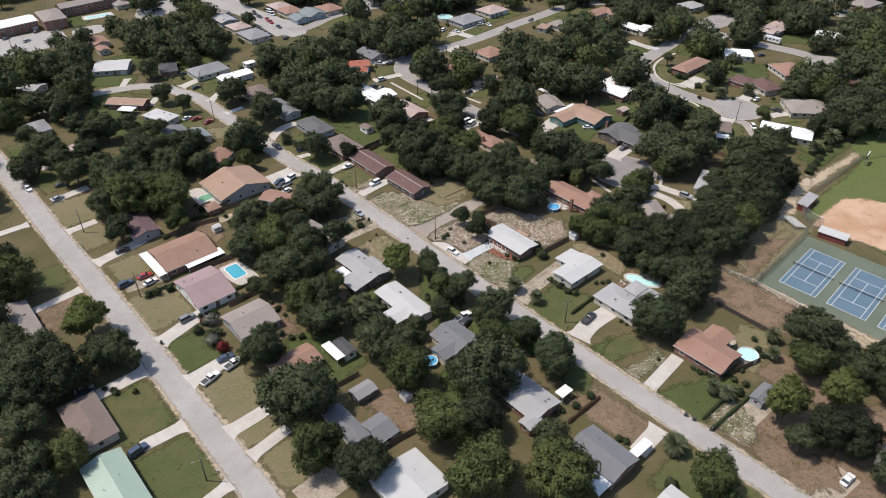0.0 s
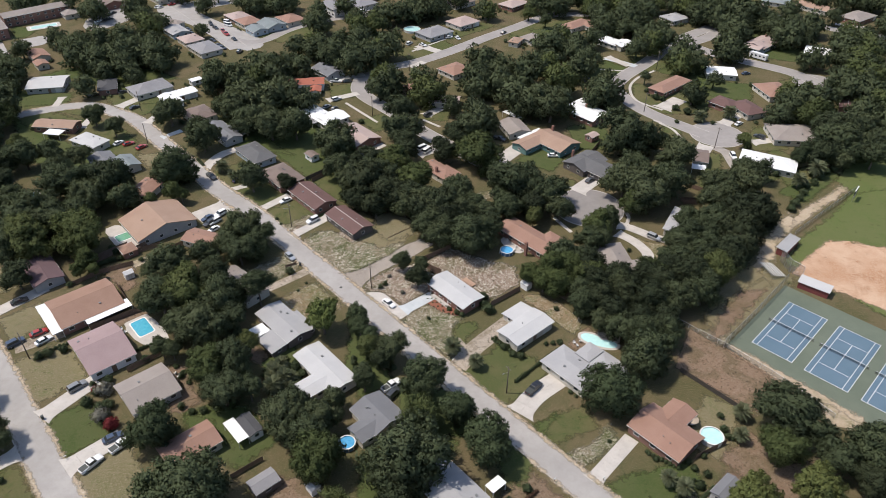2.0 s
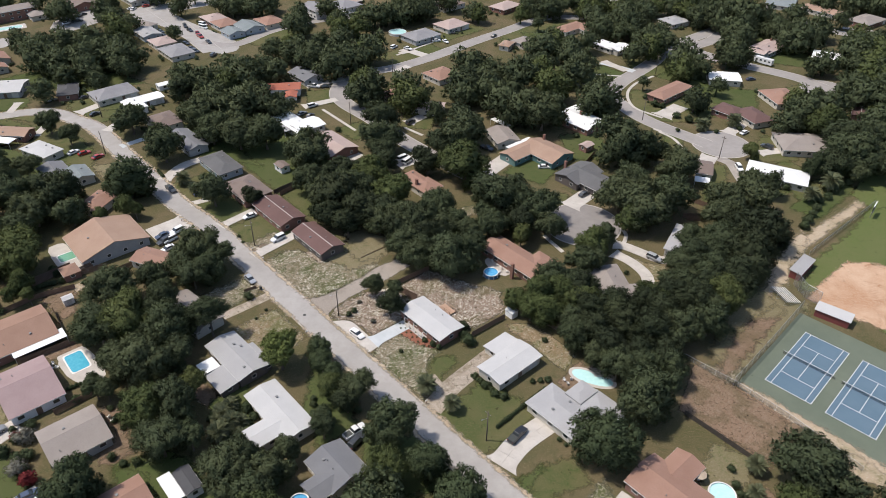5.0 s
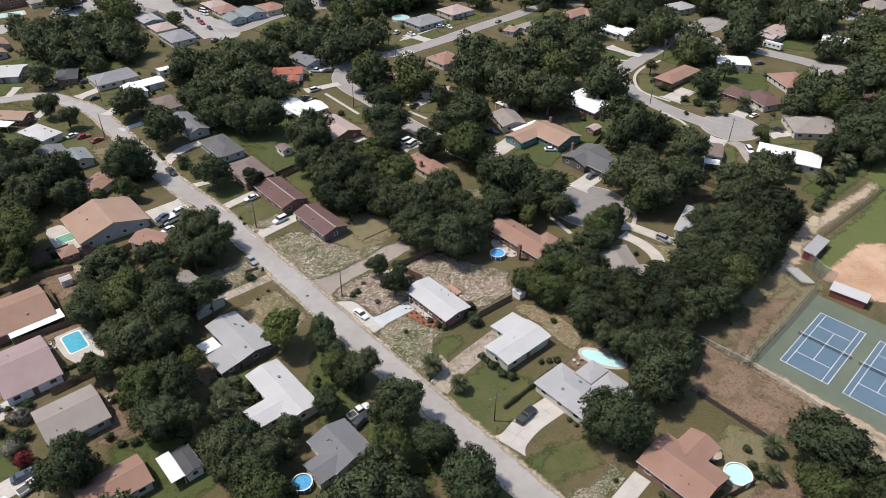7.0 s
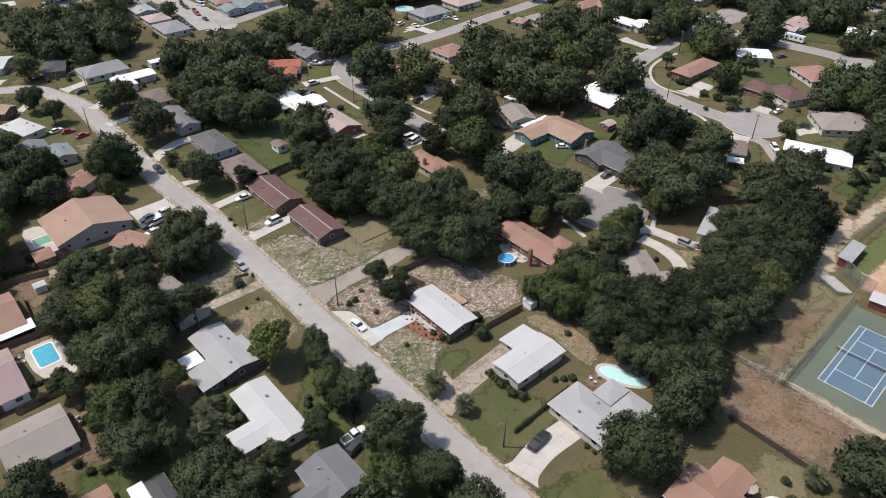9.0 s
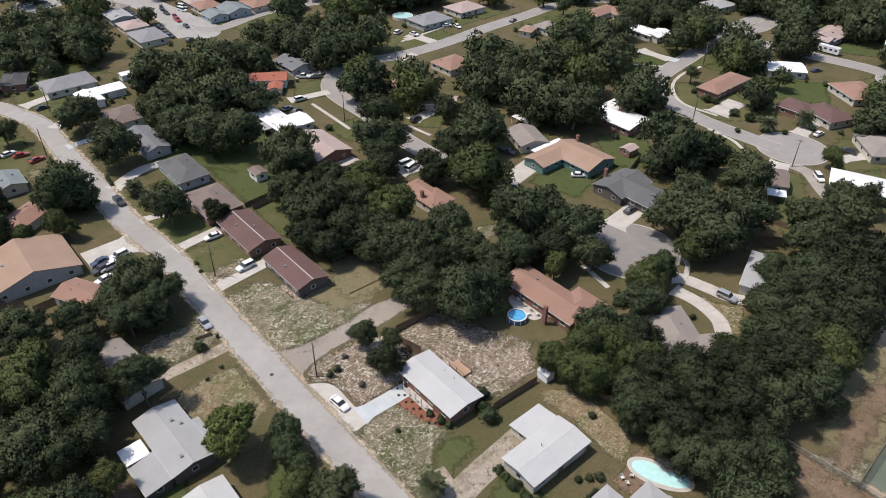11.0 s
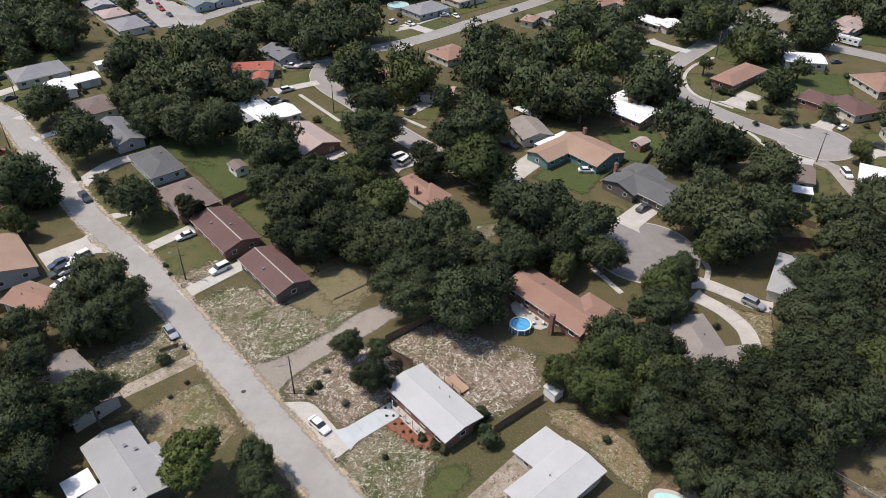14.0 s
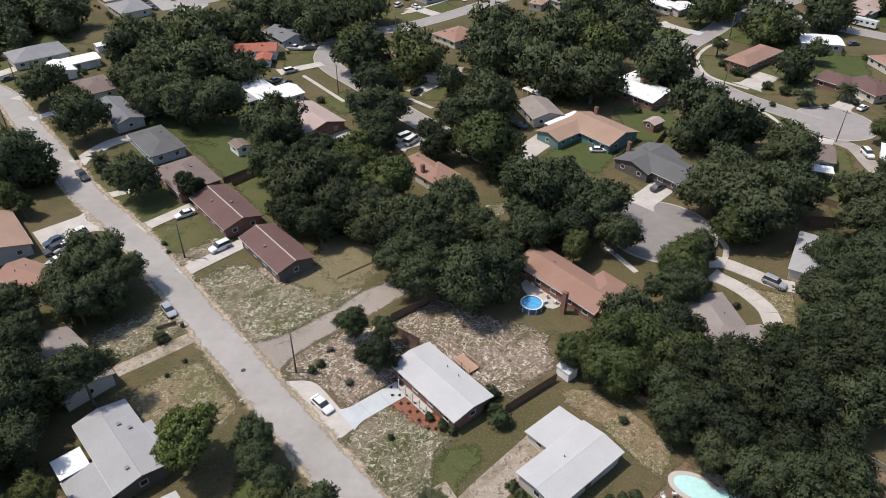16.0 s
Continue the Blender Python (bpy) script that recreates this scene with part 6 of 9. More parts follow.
# houses
h = house(-69.1, 91.1, 131, 17.0, 8.3, "gable", "green", "cream")
h = house(-82.1, 108.8, 131, 16.0, 7.9, "hip", "brown", "cream")
h = house(-114.5, 143.2, 131, 17.1, 7.5, "gable", "taupe", "brick")
h = house(-67.8, 158.6, 41, 11.1, 15.6, "gable", "mauve", "white")
h = house(-79.4, 176.4, 41, 16.2, 13.9, "gable", "rust", "brick")
h = house(-98.6, 191.8, 131, 15.4, 7.8, "gable", "plum", "grey")
h = house(-72.4, 218.3, 131, 15.9, 19.0, "gable", "tan", "grey")
h = house(-51.3, 144.6, 41, 11.4, 11.2, "gable", "taupe", "grey")
h = house(-36.3, 127.6, 41, 11.6, 7.3, "gable", "orange", "cream")
h = house(-24.2, 133.6, 131, 6.5, 3.1, "gable", "charcoal", "white", name="garden_shed", eave=2.2)
h = house(-17.9, 118.2, 41, 5.6, 3.9, "gable", "grey", "charcoal", name="garden_shed", eave=2.2)
h = house(-21.0, 107.1, 131, 12.1, 4.4, "gable", "slate", "cream")
wing(h, -12.9, 106.0, 41, 5.0, 6.8, "gable", "slate", "cream")
h = house(-5.5, 91.3, 131, 11.3, 12.3, "gable", "white", "cream")
h = house(22.0, 116.0, 131, 14.3, 8.9, "gable", "silver", "brick")
wing(h, 22.6, 107.7, 41, 4.1, 3.0, "gable", "silver", "brick")
h = house(5.3, 136.7, 131, 9.6, 8.2, "gable", "slate", "cream")
wing(h, 4.3, 133.2, 41, 9.4, 5.1, "gable", "slate", "cream")
h = house(37.7, 98.3, 131, 12.3, 9.0, "gable", "slate", "brick")
h = house(50.4, 85.7, 131, 5.3, 6.0, "gable", "white", "cream")
h = house(71.8, 131.0, 131, 13.2, 9.6, "gable", "orange", "brick")
wing(h, 75.8, 136.1, 41, 6.7, 5.9, "gable", "orange", "brick")
h = house(81.0, 116.3, 41, 6.6, 3.1, "gable", "slate", "grey", name="garden_shed", eave=2.2)
h = house(102.8, 97.2, 131, 4.3, 5.4, "hip", "taupe", "cream")
h = house(-22.4, 168.6, 133, 15.4, 7.2, "gable", "silver", "charcoal")
wing(h, -24.1, 161.2, 133, 6.8, 4.2, "lean", "silver", "charcoal", eave=1.95, pitch=0.14)
wing(h, -17.2, 169.3, -47, 8.4, 1.3, "lean", "silver", "charcoal", eave=2.4, pitch=0.14)
h = house(-9.0, 151.6, 131, 16.7, 7.1, "gable", "white", "cream")
wing(h, -11.0, 145.6, 41, 7.0, 5.4, "gable", "white", "cream")
h = house(24.4, 182.2, 131, 15.3, 7.5, "gable", "white", "brick")
h = house(43.3, 166.5, 41, 13.8, 6.9, "gable", "white", "cream", pitch=0.13)
wing(h, 41.9, 172.9, 41, 7.0, 4.6, "lean", "white", "cream", eave=2.05, pitch=0.11)
h = house(53.7, 151.2, 131, 13.4, 8.3, "hip", "silver", "cream")
wing(h, 58.6, 156.3, 41, 5.3, 3.7, "hip", "silver", "cream", eave=3.1, pitch=0.16)
wing(h, 61.4, 150.9, 41, 9.5, 8.0, "hip", "silver", "cream")
h = house(48.5, 209.3, 131, 19.7, 7.8, "gable", "orange", "brick")
wing(h, 54.6, 205.4, 41, 9.6, 7.4, "hip", "orange", "brick")
chimney_at(h, 47.0, 202.2)
h = house(-24.0, 233.6, 131, 16.5, 8.4, "gable", "maroon", "brick")
h = house(-9.7, 218.4, 131, 15.4, 7.6, "gable", "maroon", "charcoal")
h = house(-37.0, 247.6, 131, 14.5, 9.6, "hip", "brown", "brick")
h = house(-50.1, 264.6, 131, 15.5, 8.4, "hip", "iron", "blue")
h = house(-66.7, 282.4, 131, 17.6, 7.4, "gable", "slate", "grey")
wing(h, -61.0, 287.0, 41, 9.0, 6.4, "gable", "slate", "grey")
h = house(-81.0, 299.5, 131, 12.5, 10.0, "hip", "brown", "cream")
h = house(-95.2, 319.6, 41, 13.5, 6.6, "gable", "bright", "white")
wing(h, -97.4, 313.8, 131, 11.0, 6.4, "gable", "bright", "white")
h = house(-92.8, 336.0, 41, 5.0, 3.6, "gable", "bright", "white", name="garden_shed", eave=2.2)
h = house(-110.7, 326.4, 41, 16.5, 12.0, "hip", "grey", "cream", pitch=0.36)
h = house(-30.1, 297.8, 131, 19.2, 7.4, "gable", "bright", "cream")
wing(h, -24.6, 295.8, 41, 11.0, 8.9, "gable", "bright", "cream")
h = house(-42.0, 331.6, 5, 18.5, 7.4, "gable", "red", "white", eave=3.2)
wing(h, -35.5, 325.2, 95, 7.0, 4.4, "gable", "red", "white", eave=2.5)
h = house(-12.9, 279.7, 131, 16.7, 11.4, "gable", "pink", "brick")
chimney_at(h, -14.4, 281.0)
h = house(-32.6, 347.2, 131, 13.6, 9.4, "gable", "slate", "grey")
h = house(20.5, 252.3, 131, 14.2, 4.9, "hip", "orange", "cream")
chimney_at(h, 19.2, 249.3)
wing(h, 22.5, 249.6, 41, 7.2, 7.4, "hip", "orange", "cream")
h = house(65.9, 274.8, 131, 15.7, 11.7, "gable", "tan", "teal")
chimney_at(h, 66.0, 282.8)
wing(h, 57.3, 275.1, 41, 15.7, 7.4, "gable", "tan", "teal")
# charcoal wall colour here carries the shade that lies on these walls
h = house(78.6, 254.3, 131, 15.7, 9.8, "gable", "iron", "charcoal")
chimney_at(h, 70.9, 262.1)
wing(h, 75.1, 258.5, 41, 13.5, 9.5, "gable", "iron", "charcoal")
h = house(51.0, 287.0, 108, 11.8, 8.7, "gable", "taupe", "cream")
h = house(22.5, 313.7, 172, 12.9, 7.6, "gable", "pink", "cream")
h = house(28.0, 348.7, 131, 11.3, 12.0, "hip", "orange", "cream")
wing(h, 6.9, 327.3, 131, 5.0, 9.6, "hip", "orange", "cream")
h = house(17.8, 401.2, 41, 16.2, 12.4, "hip", "grey", "grey")
h = house(33.7, 418.4, 41, 14.6, 12.0, "hip", "pink", "cream")
h = house(83.2, 301.3, 131, 15.4, 11.6, "gable", "bright", "brick")
chimney_at(h, 83.2, 303.5)
wing(h, 82.5, 309.9, 41, 11.9, 6.3, "gable", "bright", "brick")
h = house(126.7, 330.9, 41, 22.0, 7.8, "hip", "orange", "brick")
h = house(155.2, 347.0, 170, 13.4, 10.0, "gable", "bright", "cream", pitch=0.1)
h = house(145.5, 311.0, 131, 10.6, 9.0, "hip", "maroon", "brick")
h = house(153.4, 306.0, 110, 13.0, 9.6, "hip", "maroon", "cream")
h = house(172.6, 325.0, 100, 14.6, 12.6, "hip", "orange", "cream")
h = house(119.9, 262.3, 163, 5.3, 9.9, "gable", "brown", "cream")
h = house(99.9, 217.8, 60, 14.6, 7.4, "hip", "silver", "cream")
h = house(105.7, 279.5, 41, 6.5, 7.1, "hip", "tan", "cream")
h = house(190.0, 386.0, 41, 18.0, 10.6, "gable", "pink", "grey")
wing(h, 184.0, 380.0, 131, 8.0, 7.0, "gable", "pink", "grey")
chimney_at(h, 193.5, 391.1)
h = house(110.6, 387.6, 131, 11.5, 8.0, "gable", "bright", "cream")
wing(h, 115.6, 384.4, 41, 10.0, 7.0, "gable", "bright", "cream")
h = house(163.5, 282.2, 175, 18.4, 14.6, "hip", "taupe", "cream")
h = house(144.4, 258.6, 152, 19.5, 10.0, "hip", "bright", "cream")
h = house(-54.4, 207.9, 158, 12.0, 6.5, "gable", "orange", "cream")
h = house(-37.9, 185.1, 139, 16.3, 7.8, "gable", "taupe", "cream")
h = house(-188.1, 305.8, 167, 13.3, 8.7, "gable", "silver", "cream")
h = house(-158.5, 331.2, 10, 15.4, 13.4, "gable", "white", "grey")
h = house(-136.0, 288.8, 174, 16.6, 6.8, "gable", "tan", "brick")
h = house(-117.0, 274.3, 150, 13.3, 7.3, "hip", "white", "cream")
h = house(-130.7, 329.0, 111, 13.0, 7.6, "hip", "charcoal", "brick")
h = house(-164.6, 263.8, 131, 11.6, 7.4, "hip", "grey", "cream")
h = house(-142.4, 243.9, 131, 7.1, 3.7, "hip", "pink", "cream")
h = house(-83.1, 239.1, 164, 7.3, 10.8, "hip", "orange", "cream")
h = house(-105.5, 258.6, 131, 10.5, 8.0, "gable", "slate", "cream")
h = house(-234.5, 389.0, 45, 21.0, 13.5, "gable", "bright", "brick", name="apartment_house", eave=5.2)
h = house(-218.7, 400.7, 127, 21.5, 11.5, "hip", "taupe", "brick", name="apartment_house", eave=5.4)
h = house(-208.2, 427.5, 43, 35.0, 10.0, "gable", "taupe", "brick", name="apartment_house", eave=5.4)
h = house(-179.0, 366.4, 131, 11.5, 7.4, "gable", "orange", "cream")
wing(h, -172.6, 355.0, 131, 7.0, 5.0, "gable", "orange", "cream")
h = house(-121.5, 402.5, 131, 13.5, 9.0, "gable", "silver", "blue")
h = house(-110.1, 389.5, 131, 11.4, 9.8, "hip", "pink", "cream")
h = house(-99.0, 376.6, 131, 15.6, 11.4, "hip", "grey", "cream")
h = house(-127.0, 416.2, 150, 11.0, 5.4, "hip", "taupe", "cream")
h = house(-86.3, 418.4, 131, 12.0, 10.6, "hip", "orange", "cream")
h = house(-63.5, 422.9, 131, 13.6, 11.0, "hip", "orange", "cream")
h = house(70.0, 392.8, 41, 9.6, 8.6, "hip", "taupe", "cream")
h = house(60.8, 388.3, 62, 7.6, 5.0, "hip", "tan", "cream")
h = house(97.0, 414.6, 41, 17.6, 8.0, "hip", "orange", "cream")
wing(h, 104.0, 414.5, 115, 11.0, 7.4, "hip", "orange", "cream")
h = house(-72.2, 413.6, 131, 13.0, 10.6, "gable", "seagreen", "blue")
wing(h, -78.6, 405.0, 131, 9.6, 8.6, "gable", "seagreen", "blue")
h = house(-26.5, 452.6, 131, 15.0, 14.0, "hip", "grey", "cream")
h = house(32.3, 455.7, 131, 12.3, 16.0, "hip", "brown", "cream")
h = house(129.7, 454.8, 151, 11.7, 20.1, "hip", "taupe", "cream")
h = house(-177.1, 453.4, 131, 20.1, 15.0, "gable", "brown", "brick")
h = house(-147.7, 466.3, 131, 20.4, 16.8, "gable", "silver", "cream")
h = house(228.4, 462.6, 148, 14.8, 18.6, "gable", "seagreen", "cream")
h = house(245.4, 446.7, 131, 20.0, 9.6, "gable", "tan", "cream")
h = house(262.1, 430.0, 35, 19.0, 11.6, "hip", "taupe", "brick")
h = house(155.0, 426.8, 30, 13.0, 10.6, "hip", "silver", "cream")
h = house(213.7, 373.2, 150, 11.6, 12.6, "gable", "bright", "cream")
h = house(198.2, 308.6, 60, 8.6, 5.6, "gable", "maroon", "brick")
h = house(-191.5, 432.4, 131, 10.5, 8.0, "hip", "taupe", "cream")
h = house(-94.0, 427.0, 131, 12.0, 10.4, "hip", "pink", "brick")
h = house(-40.4, 440.2, 131, 14.5, 10.2, "gable", "grey", "white", eave=4.6)
h = house(-24.2, 461.0, 41, 9.3, 11.0, "gable", "pink", "brick")
h = house(65.3, 451.8, 46, 16.0, 10.4, "hip", "pink", "brick")
# carports
awning(-86.5, 169.9, 131, 15.1, 2.7, "white")
awning(-71.7, 173.0, 41, 12.2, 4.0, "white")
awning(31.8, 117.1, 41, 4.0, 2.6, "white")
awning(46.8, 99.9, 41, 6.1, 2.3, "white")
awning(35.4, 90.7, 131, 4.4, 5.1, "white")
awning(-28.3, 165.2, 43, 4.2, 4.2, "white")
awning(-26.9, 131.7, 131, 7.5, 2.7, "white")
awning(-134.0, 281.5, 170, 7.1, 4.7, "white")
awning(-32.6, 292.2, 131, 5.8, 3.1, "silver")
awning(116.7, 254.0, 162, 5.0, 3.8, "white")
awning(56.8, 280.7, 41, 12.5, 2.8, "white")
awning(51.1, 298.6, 131, 9.3, 2.6, "white")
# sports ground
lawn("field", 184.5, 205.5, 42.8, 94.0, 70.0, 20.0)
plot("clay", [(127.4, 193.0), (131.5, 197.6), (137.5, 203.0), (146.6, 210.4), (153.2, 209.4), (163.5, 205.8), (172.0, 194.0), (168.0, 180.0), (158.0, 171.0), (146.3, 176.5), (138.4, 183.8)], 0.9)
slab = Build().box(-18.6, -32.0, -0.05, 18.6, 9.6, 0.04)
tagged(put("court_surface", slab.mesh("court_surface", M["court_green"]), None, pose(116.3, 167.5, 0, 0, 0, 44.5)), "green acrylic surface around the tennis courts", "court surface", kind="structure")
for k in range(3):
    tennis_court(116.3 + 9.75 * k, 167.5 - 10.25 * k, 44.5)
dugout(130.6, 205.6, 225, 10.0, 2.9)
dugout(130.1, 184.9, 141, 8.4, 3.2, "white")
bleachers(123.5, 194.5, 105, 7.0, 7)
chain_fence(4.5, [(126.0, 199.5), (126.5, 194.0), (129.0, 190.5)], "tall chain-link backstop behind home plate")
chain_fence(1.8, [(136.5, 213.5), (170.5, 241.9)])
# car park by the far apartments
lot = Build().box(-19, -15, -0.05, 19, 15, 0.045)
tagged(put("car_park", lot.mesh("car_park", M["asphalt"]), None, pose(-219.0, 370.5, 0, 0, 0, 35)), "pale asphalt car park before the apartment blocks", "car park", kind="structure")
# pools
sunken_pool(-61.5, 169.1, 131, 7.0, 4.1, 1.3)
sunken_pool(62.9, 163.5, -24, 9.0, 4.4, 0.8, "water_pale", True)
sunken_pool(-81.6, 212.4, 41, 5.6, 4.0, 1.5, "water_green")
sunken_pool(-199.0, 415.1, 33, 13.0, 4.6, 2.0, "water_pale")
round_pool(41.2, 203.6, 2.1, "water_blue")
round_pool(82.8, 130.9, 2.7)
round_pool(-1.3, 129.2, 2.0, "water_blue")
round_pool(5.6, 409.6, 4.6)
round_pool(-121.6, 235.4, 2.4, "water_blue")
# sheds, bins, mailboxes, manholes
shed(45.5, 186.2, 131)
shed(-7.3, 117.4, 131)
shed(-72.7, 191.2, 41)
manhole(-9.0, 186.3)
bush(-56.8, 134.6, 2.3, "red")
parasol(79.3, 134.9)
deck(28.6, 188.3, 131, 4.4, 2.2)
# shrubs in the mulch bed, porch posts of the white house
for k in range(18):
    bush(24.9 - 0.5 * k - 0.9 * (k % 3) * 0.75, 174.4 + 0.56 * k - 0.9 * (k % 3) * 0.65, 0.34)

# the side lane, the parking pad and the yards between them
plot("lane_sand", [(-12.2, 195.4), (-6.8, 193.6), (-2.3, 196.4), (3.1, 201.6), (8.8, 207.4), (14.0, 211.2), (18.0, 208.1), (11.5, 201.3), (5.8, 196.8), (2.2, 193.8), (-1.6, 189.6), (-2.4, 187.2), (-3.4, 184.8)], 0.45)
paved_plot("driveway_pad", "pale concrete parking pad beside the street", M["concrete"], [(-2.3, 183.8), (2.3, 184.2), (4.3, 183.2), (9.2, 177.2), (11.6, 174.9), (8.7, 171.6)], 0.098)
plot("litter", [(9.2, 171.5), (11.7, 174.8), (16.3, 179.5), (26.3, 173.3), (23.9, 168.6), (23.1, 162.3), (26.3, 156.3), (23.9, 155.6)])
plot("leafy", [(-2.2, 185.4), (-1.4, 188.6), (2.4, 192.5), (7.1, 196.4), (15.9, 199.3), (17.7, 188.9), (16.9, 183.7), (9.6, 178.4), (4.4, 183.4), (2.3, 184.4)])
plot("leafy", [(15.9, 198.7), (23.0, 206.0), (32.5, 200.9), (43.1, 196.5), (43.6, 188.1), (36.0, 181.5), (32.9, 181.2), (21.2, 193.9), (17.8, 193.1)])
plot("litter", [(-24.9, 209.5), (-10.9, 193.5), (-6.8, 193.5), (-2.3, 196.5), (5.0, 202.8), (8.7, 208.4), (-0.4, 210.0), (-7.0, 209.8), (-15.1, 215.9), (-19.5, 215.0)])
plot("dryred", [(43.5, 182.9), (49.1, 183.0), (54.4, 179.5), (60.1, 171.8), (56.5, 165.7), (52.6, 170.6), (49.3, 175.9), (45.3, 179.3)], 0.5)
plot("dryred", [(80.2, 214.8), (86.8, 209.5), (92.5, 208.4), (89.6, 199.8), (86.7, 198.9), (84.5, 204.4), (83.0, 211.2)], 0.3)
plot("sandy", [(133.6, 214.0), (150.0, 227.6), (163.0, 238.2), (180.0, 251.5), (178.4, 254.0), (161.5, 240.6), (147.5, 230.0), (131.5, 216.6)], 1.4)
h = house(73.4, 197.5, 99, 14.0, 9.0, "hip", "taupe", "cream")
wing(h, 80.5, 193.4, 9, 9.6, 5.6, "hip", "taupe", "cream")
porch(20.4, 180.1, 131, 7.4)
plot("mulch", [(14.9, 180.2), (17.0, 182.4), (23.6, 177.2), (26.1, 175.3), (24.7, 173.7), (20.5, 175.6)], 0.3)
plot("green", [(23.8, 168.6), (26.3, 170.7), (30.1, 171.2), (30.5, 168.7), (27.5, 165.2), (26.3, 161.9), (23.5, 161.9)])
plot("dry", [(-7.3, 211.6), (-2.3, 219.3), (2.1, 224.9), (14.0, 219.0), (8.5, 209.6), (1.3, 206.0)])
paved_plot("road_yard", "wide pale asphalt yard beside the far road", M["asphalt"], [(-148.8, 451.5), (-105.2, 474.1), (-97.4, 462.9), (-122.6, 443.5), (-106.8, 426.0), (-76.6, 399.4), (-70.5, 384.7), (-80.0, 376.8), (-105.9, 404.2), (-121.8, 422.0), (-141.0, 433.3)], 0.05)
paved_plot("yard_asphalt", "pale asphalt car park before the apartments", M["asphalt"], [(-176.6, 412.2), (-180.7, 428.9), (-174.2, 455.4), (-163.6, 453.4), (-153.4, 429.2), (-166.4, 407.0)], 0.052)
# patios, banks and fences round the pools and courts
paved_plot("patio_pool", "beige concrete patio round the swimming pool", M["concrete"], [(-66.9, 169.4), (-63.5, 173.4), (-61.1, 174.2), (-52.8, 166.0), (-53.3, 160.5), (-60.7, 163.0)], 0.03)
plot("dirt", [(54.3, 162.2), (61.1, 169.4), (62.7, 165.9), (57.3, 158.7)], 0.5)
plot("dry", [(96.7, 177.3), (104.9, 181.7), (118.0, 190.8), (119.3, 188.5), (101.4, 170.2), (96.3, 164.4), (94.5, 170.2)], 1.6)
plot("sandy", [(113.7, 194.5), (119.0, 200.0), (125.2, 210.3), (132.9, 219.0), (139.9, 226.5), (139.9, 221.5), (129.1, 208.0), (122.1, 199.0), (117.0, 194.0)], 1.3)
plot("dry", [(97.3, 182.8), (107.9, 192.0), (115.9, 197.0), (118.5, 192.0), (106.0, 182.8), (98.0, 176.3)], 1.6)
chain_fence(3.0, [(95.7, 161.1), (109.1, 174.2), (124.0, 189.2)], "tall chain-link fence along the edge of the tennis courts")
chain_fence(1.5, [(86.5, 170.6), (96.6, 160.8), (104.8, 151.2), (114.3, 137.0)], "low chain-link fence along the dirt plot")
bush(-62.9, 149.0, 1.6)
bush(-59.8, 140.8, 2.0)
bush(-55.5, 160.1, 1.2)
bush(-51.3, 161.2, 1.8)
bush(35.1, 164.3, 0.9)
bush(36.2, 162.7, 0.8)
bush(38.2, 161.2, 0.9)
bush(48.4, 162.1, 0.9)
bush(50.3, 162.4, 1.0)
bush(52.1, 162.6, 1.2)
bush(52.3, 145.1, 0.8)
bush(53.5, 143.7, 0.7)
bush(-45.1, 151.7, 1.0)
bush(-42.7, 148.3, 0.9)
bush(-38.0, 148.5, 1.0)
bush(-14.9, 151.6, 1.3)
bush(-15.5, 147.5, 1.4)
bush(3.3, 161.9, 1.2)
bush(8.0, 153.2, 1.3)
bush(-34.4, 222.4, 0.8)
bush(-32.5, 219.4, 0.7)
bush(67.0, 136.0, 0.8)
bush(59.0, 130.1, 0.7)
bush(86.7, 131.1, 1.2)
bush(-60.9, 198.4, 1.0)
bush(-69.8, 196.0, 0.9)
bush(-92.4, 205.7, 1.6)
bush(-89.3, 207.3, 1.3)
bush(1.1, 153.2, 1.2)
bush(-2.4, 156.7, 1.1)
plot("dirt", [(88.9, 168.6), (104.4, 150.2), (96.2, 139.1), (80.5, 153.8)], 0.6)
bush(-22.2, 153.0, 1.6)
bush(-18.7, 151.2, 1.4)
bush(-16.9, 154.3, 1.7)
bush(-14.8, 151.2, 1.3)
bush(-19.8, 147.9, 1.5)
bush(-22.0, 146.0, 1.4)
bush(-16.8, 149.0, 1.2)
bush(-24.1, 150.7, 1.3)
paved_plot("patio_kidney", "pinkish concrete patio round the kidney-shaped pool", M["sand"], [(58.3, 165.7), (61.3, 167.7), (67.3, 166.3), (68.7, 163.1), (66.7, 160.8), (57.8, 161.1)], 0.03)
# grass between the far lots
plot("green", [(-163.9, 301.7), (-146.5, 305.6), (-128.3, 296.4), (-129.5, 282.5), (-148.5, 284.4)], 1.8)
plot("green", [(-133.0, 296.4), (-116.5, 296.4), (-100.9, 278.6), (-92.5, 260.3), (-111.6, 260.3)], 1.8)
plot("deep", [(-171.8, 328.2), (-144.9, 325.2), (-142.4, 313.1), (-165.6, 310.1)], 1.8)
plot("green", [(-132.2, 325.2), (-107.2, 334.9), (-98.9, 316.2), (-121.6, 310.3)], 1.8)
plot("green", [(116.2, 374.0), (142.1, 386.8), (145.5, 368.3), (118.3, 347.1)], 1.8)
plot("green", [(128.9, 337.5), (157.3, 337.7), (158.9, 313.8), (133.0, 308.2)], 1.8)
plot("green", [(165.4, 331.5), (195.1, 347.7), (207.3, 328.7), (173.7, 308.4)], 1.8)
plot("deep", [(199.4, 322.7), (224.6, 328.8), (207.1, 295.5), (189.0, 290.4)], 1.8)
plot("green", [(57.5, 416.7), (93.5, 431.3), (95.6, 403.8), (61.2, 386.8)], 1.8)
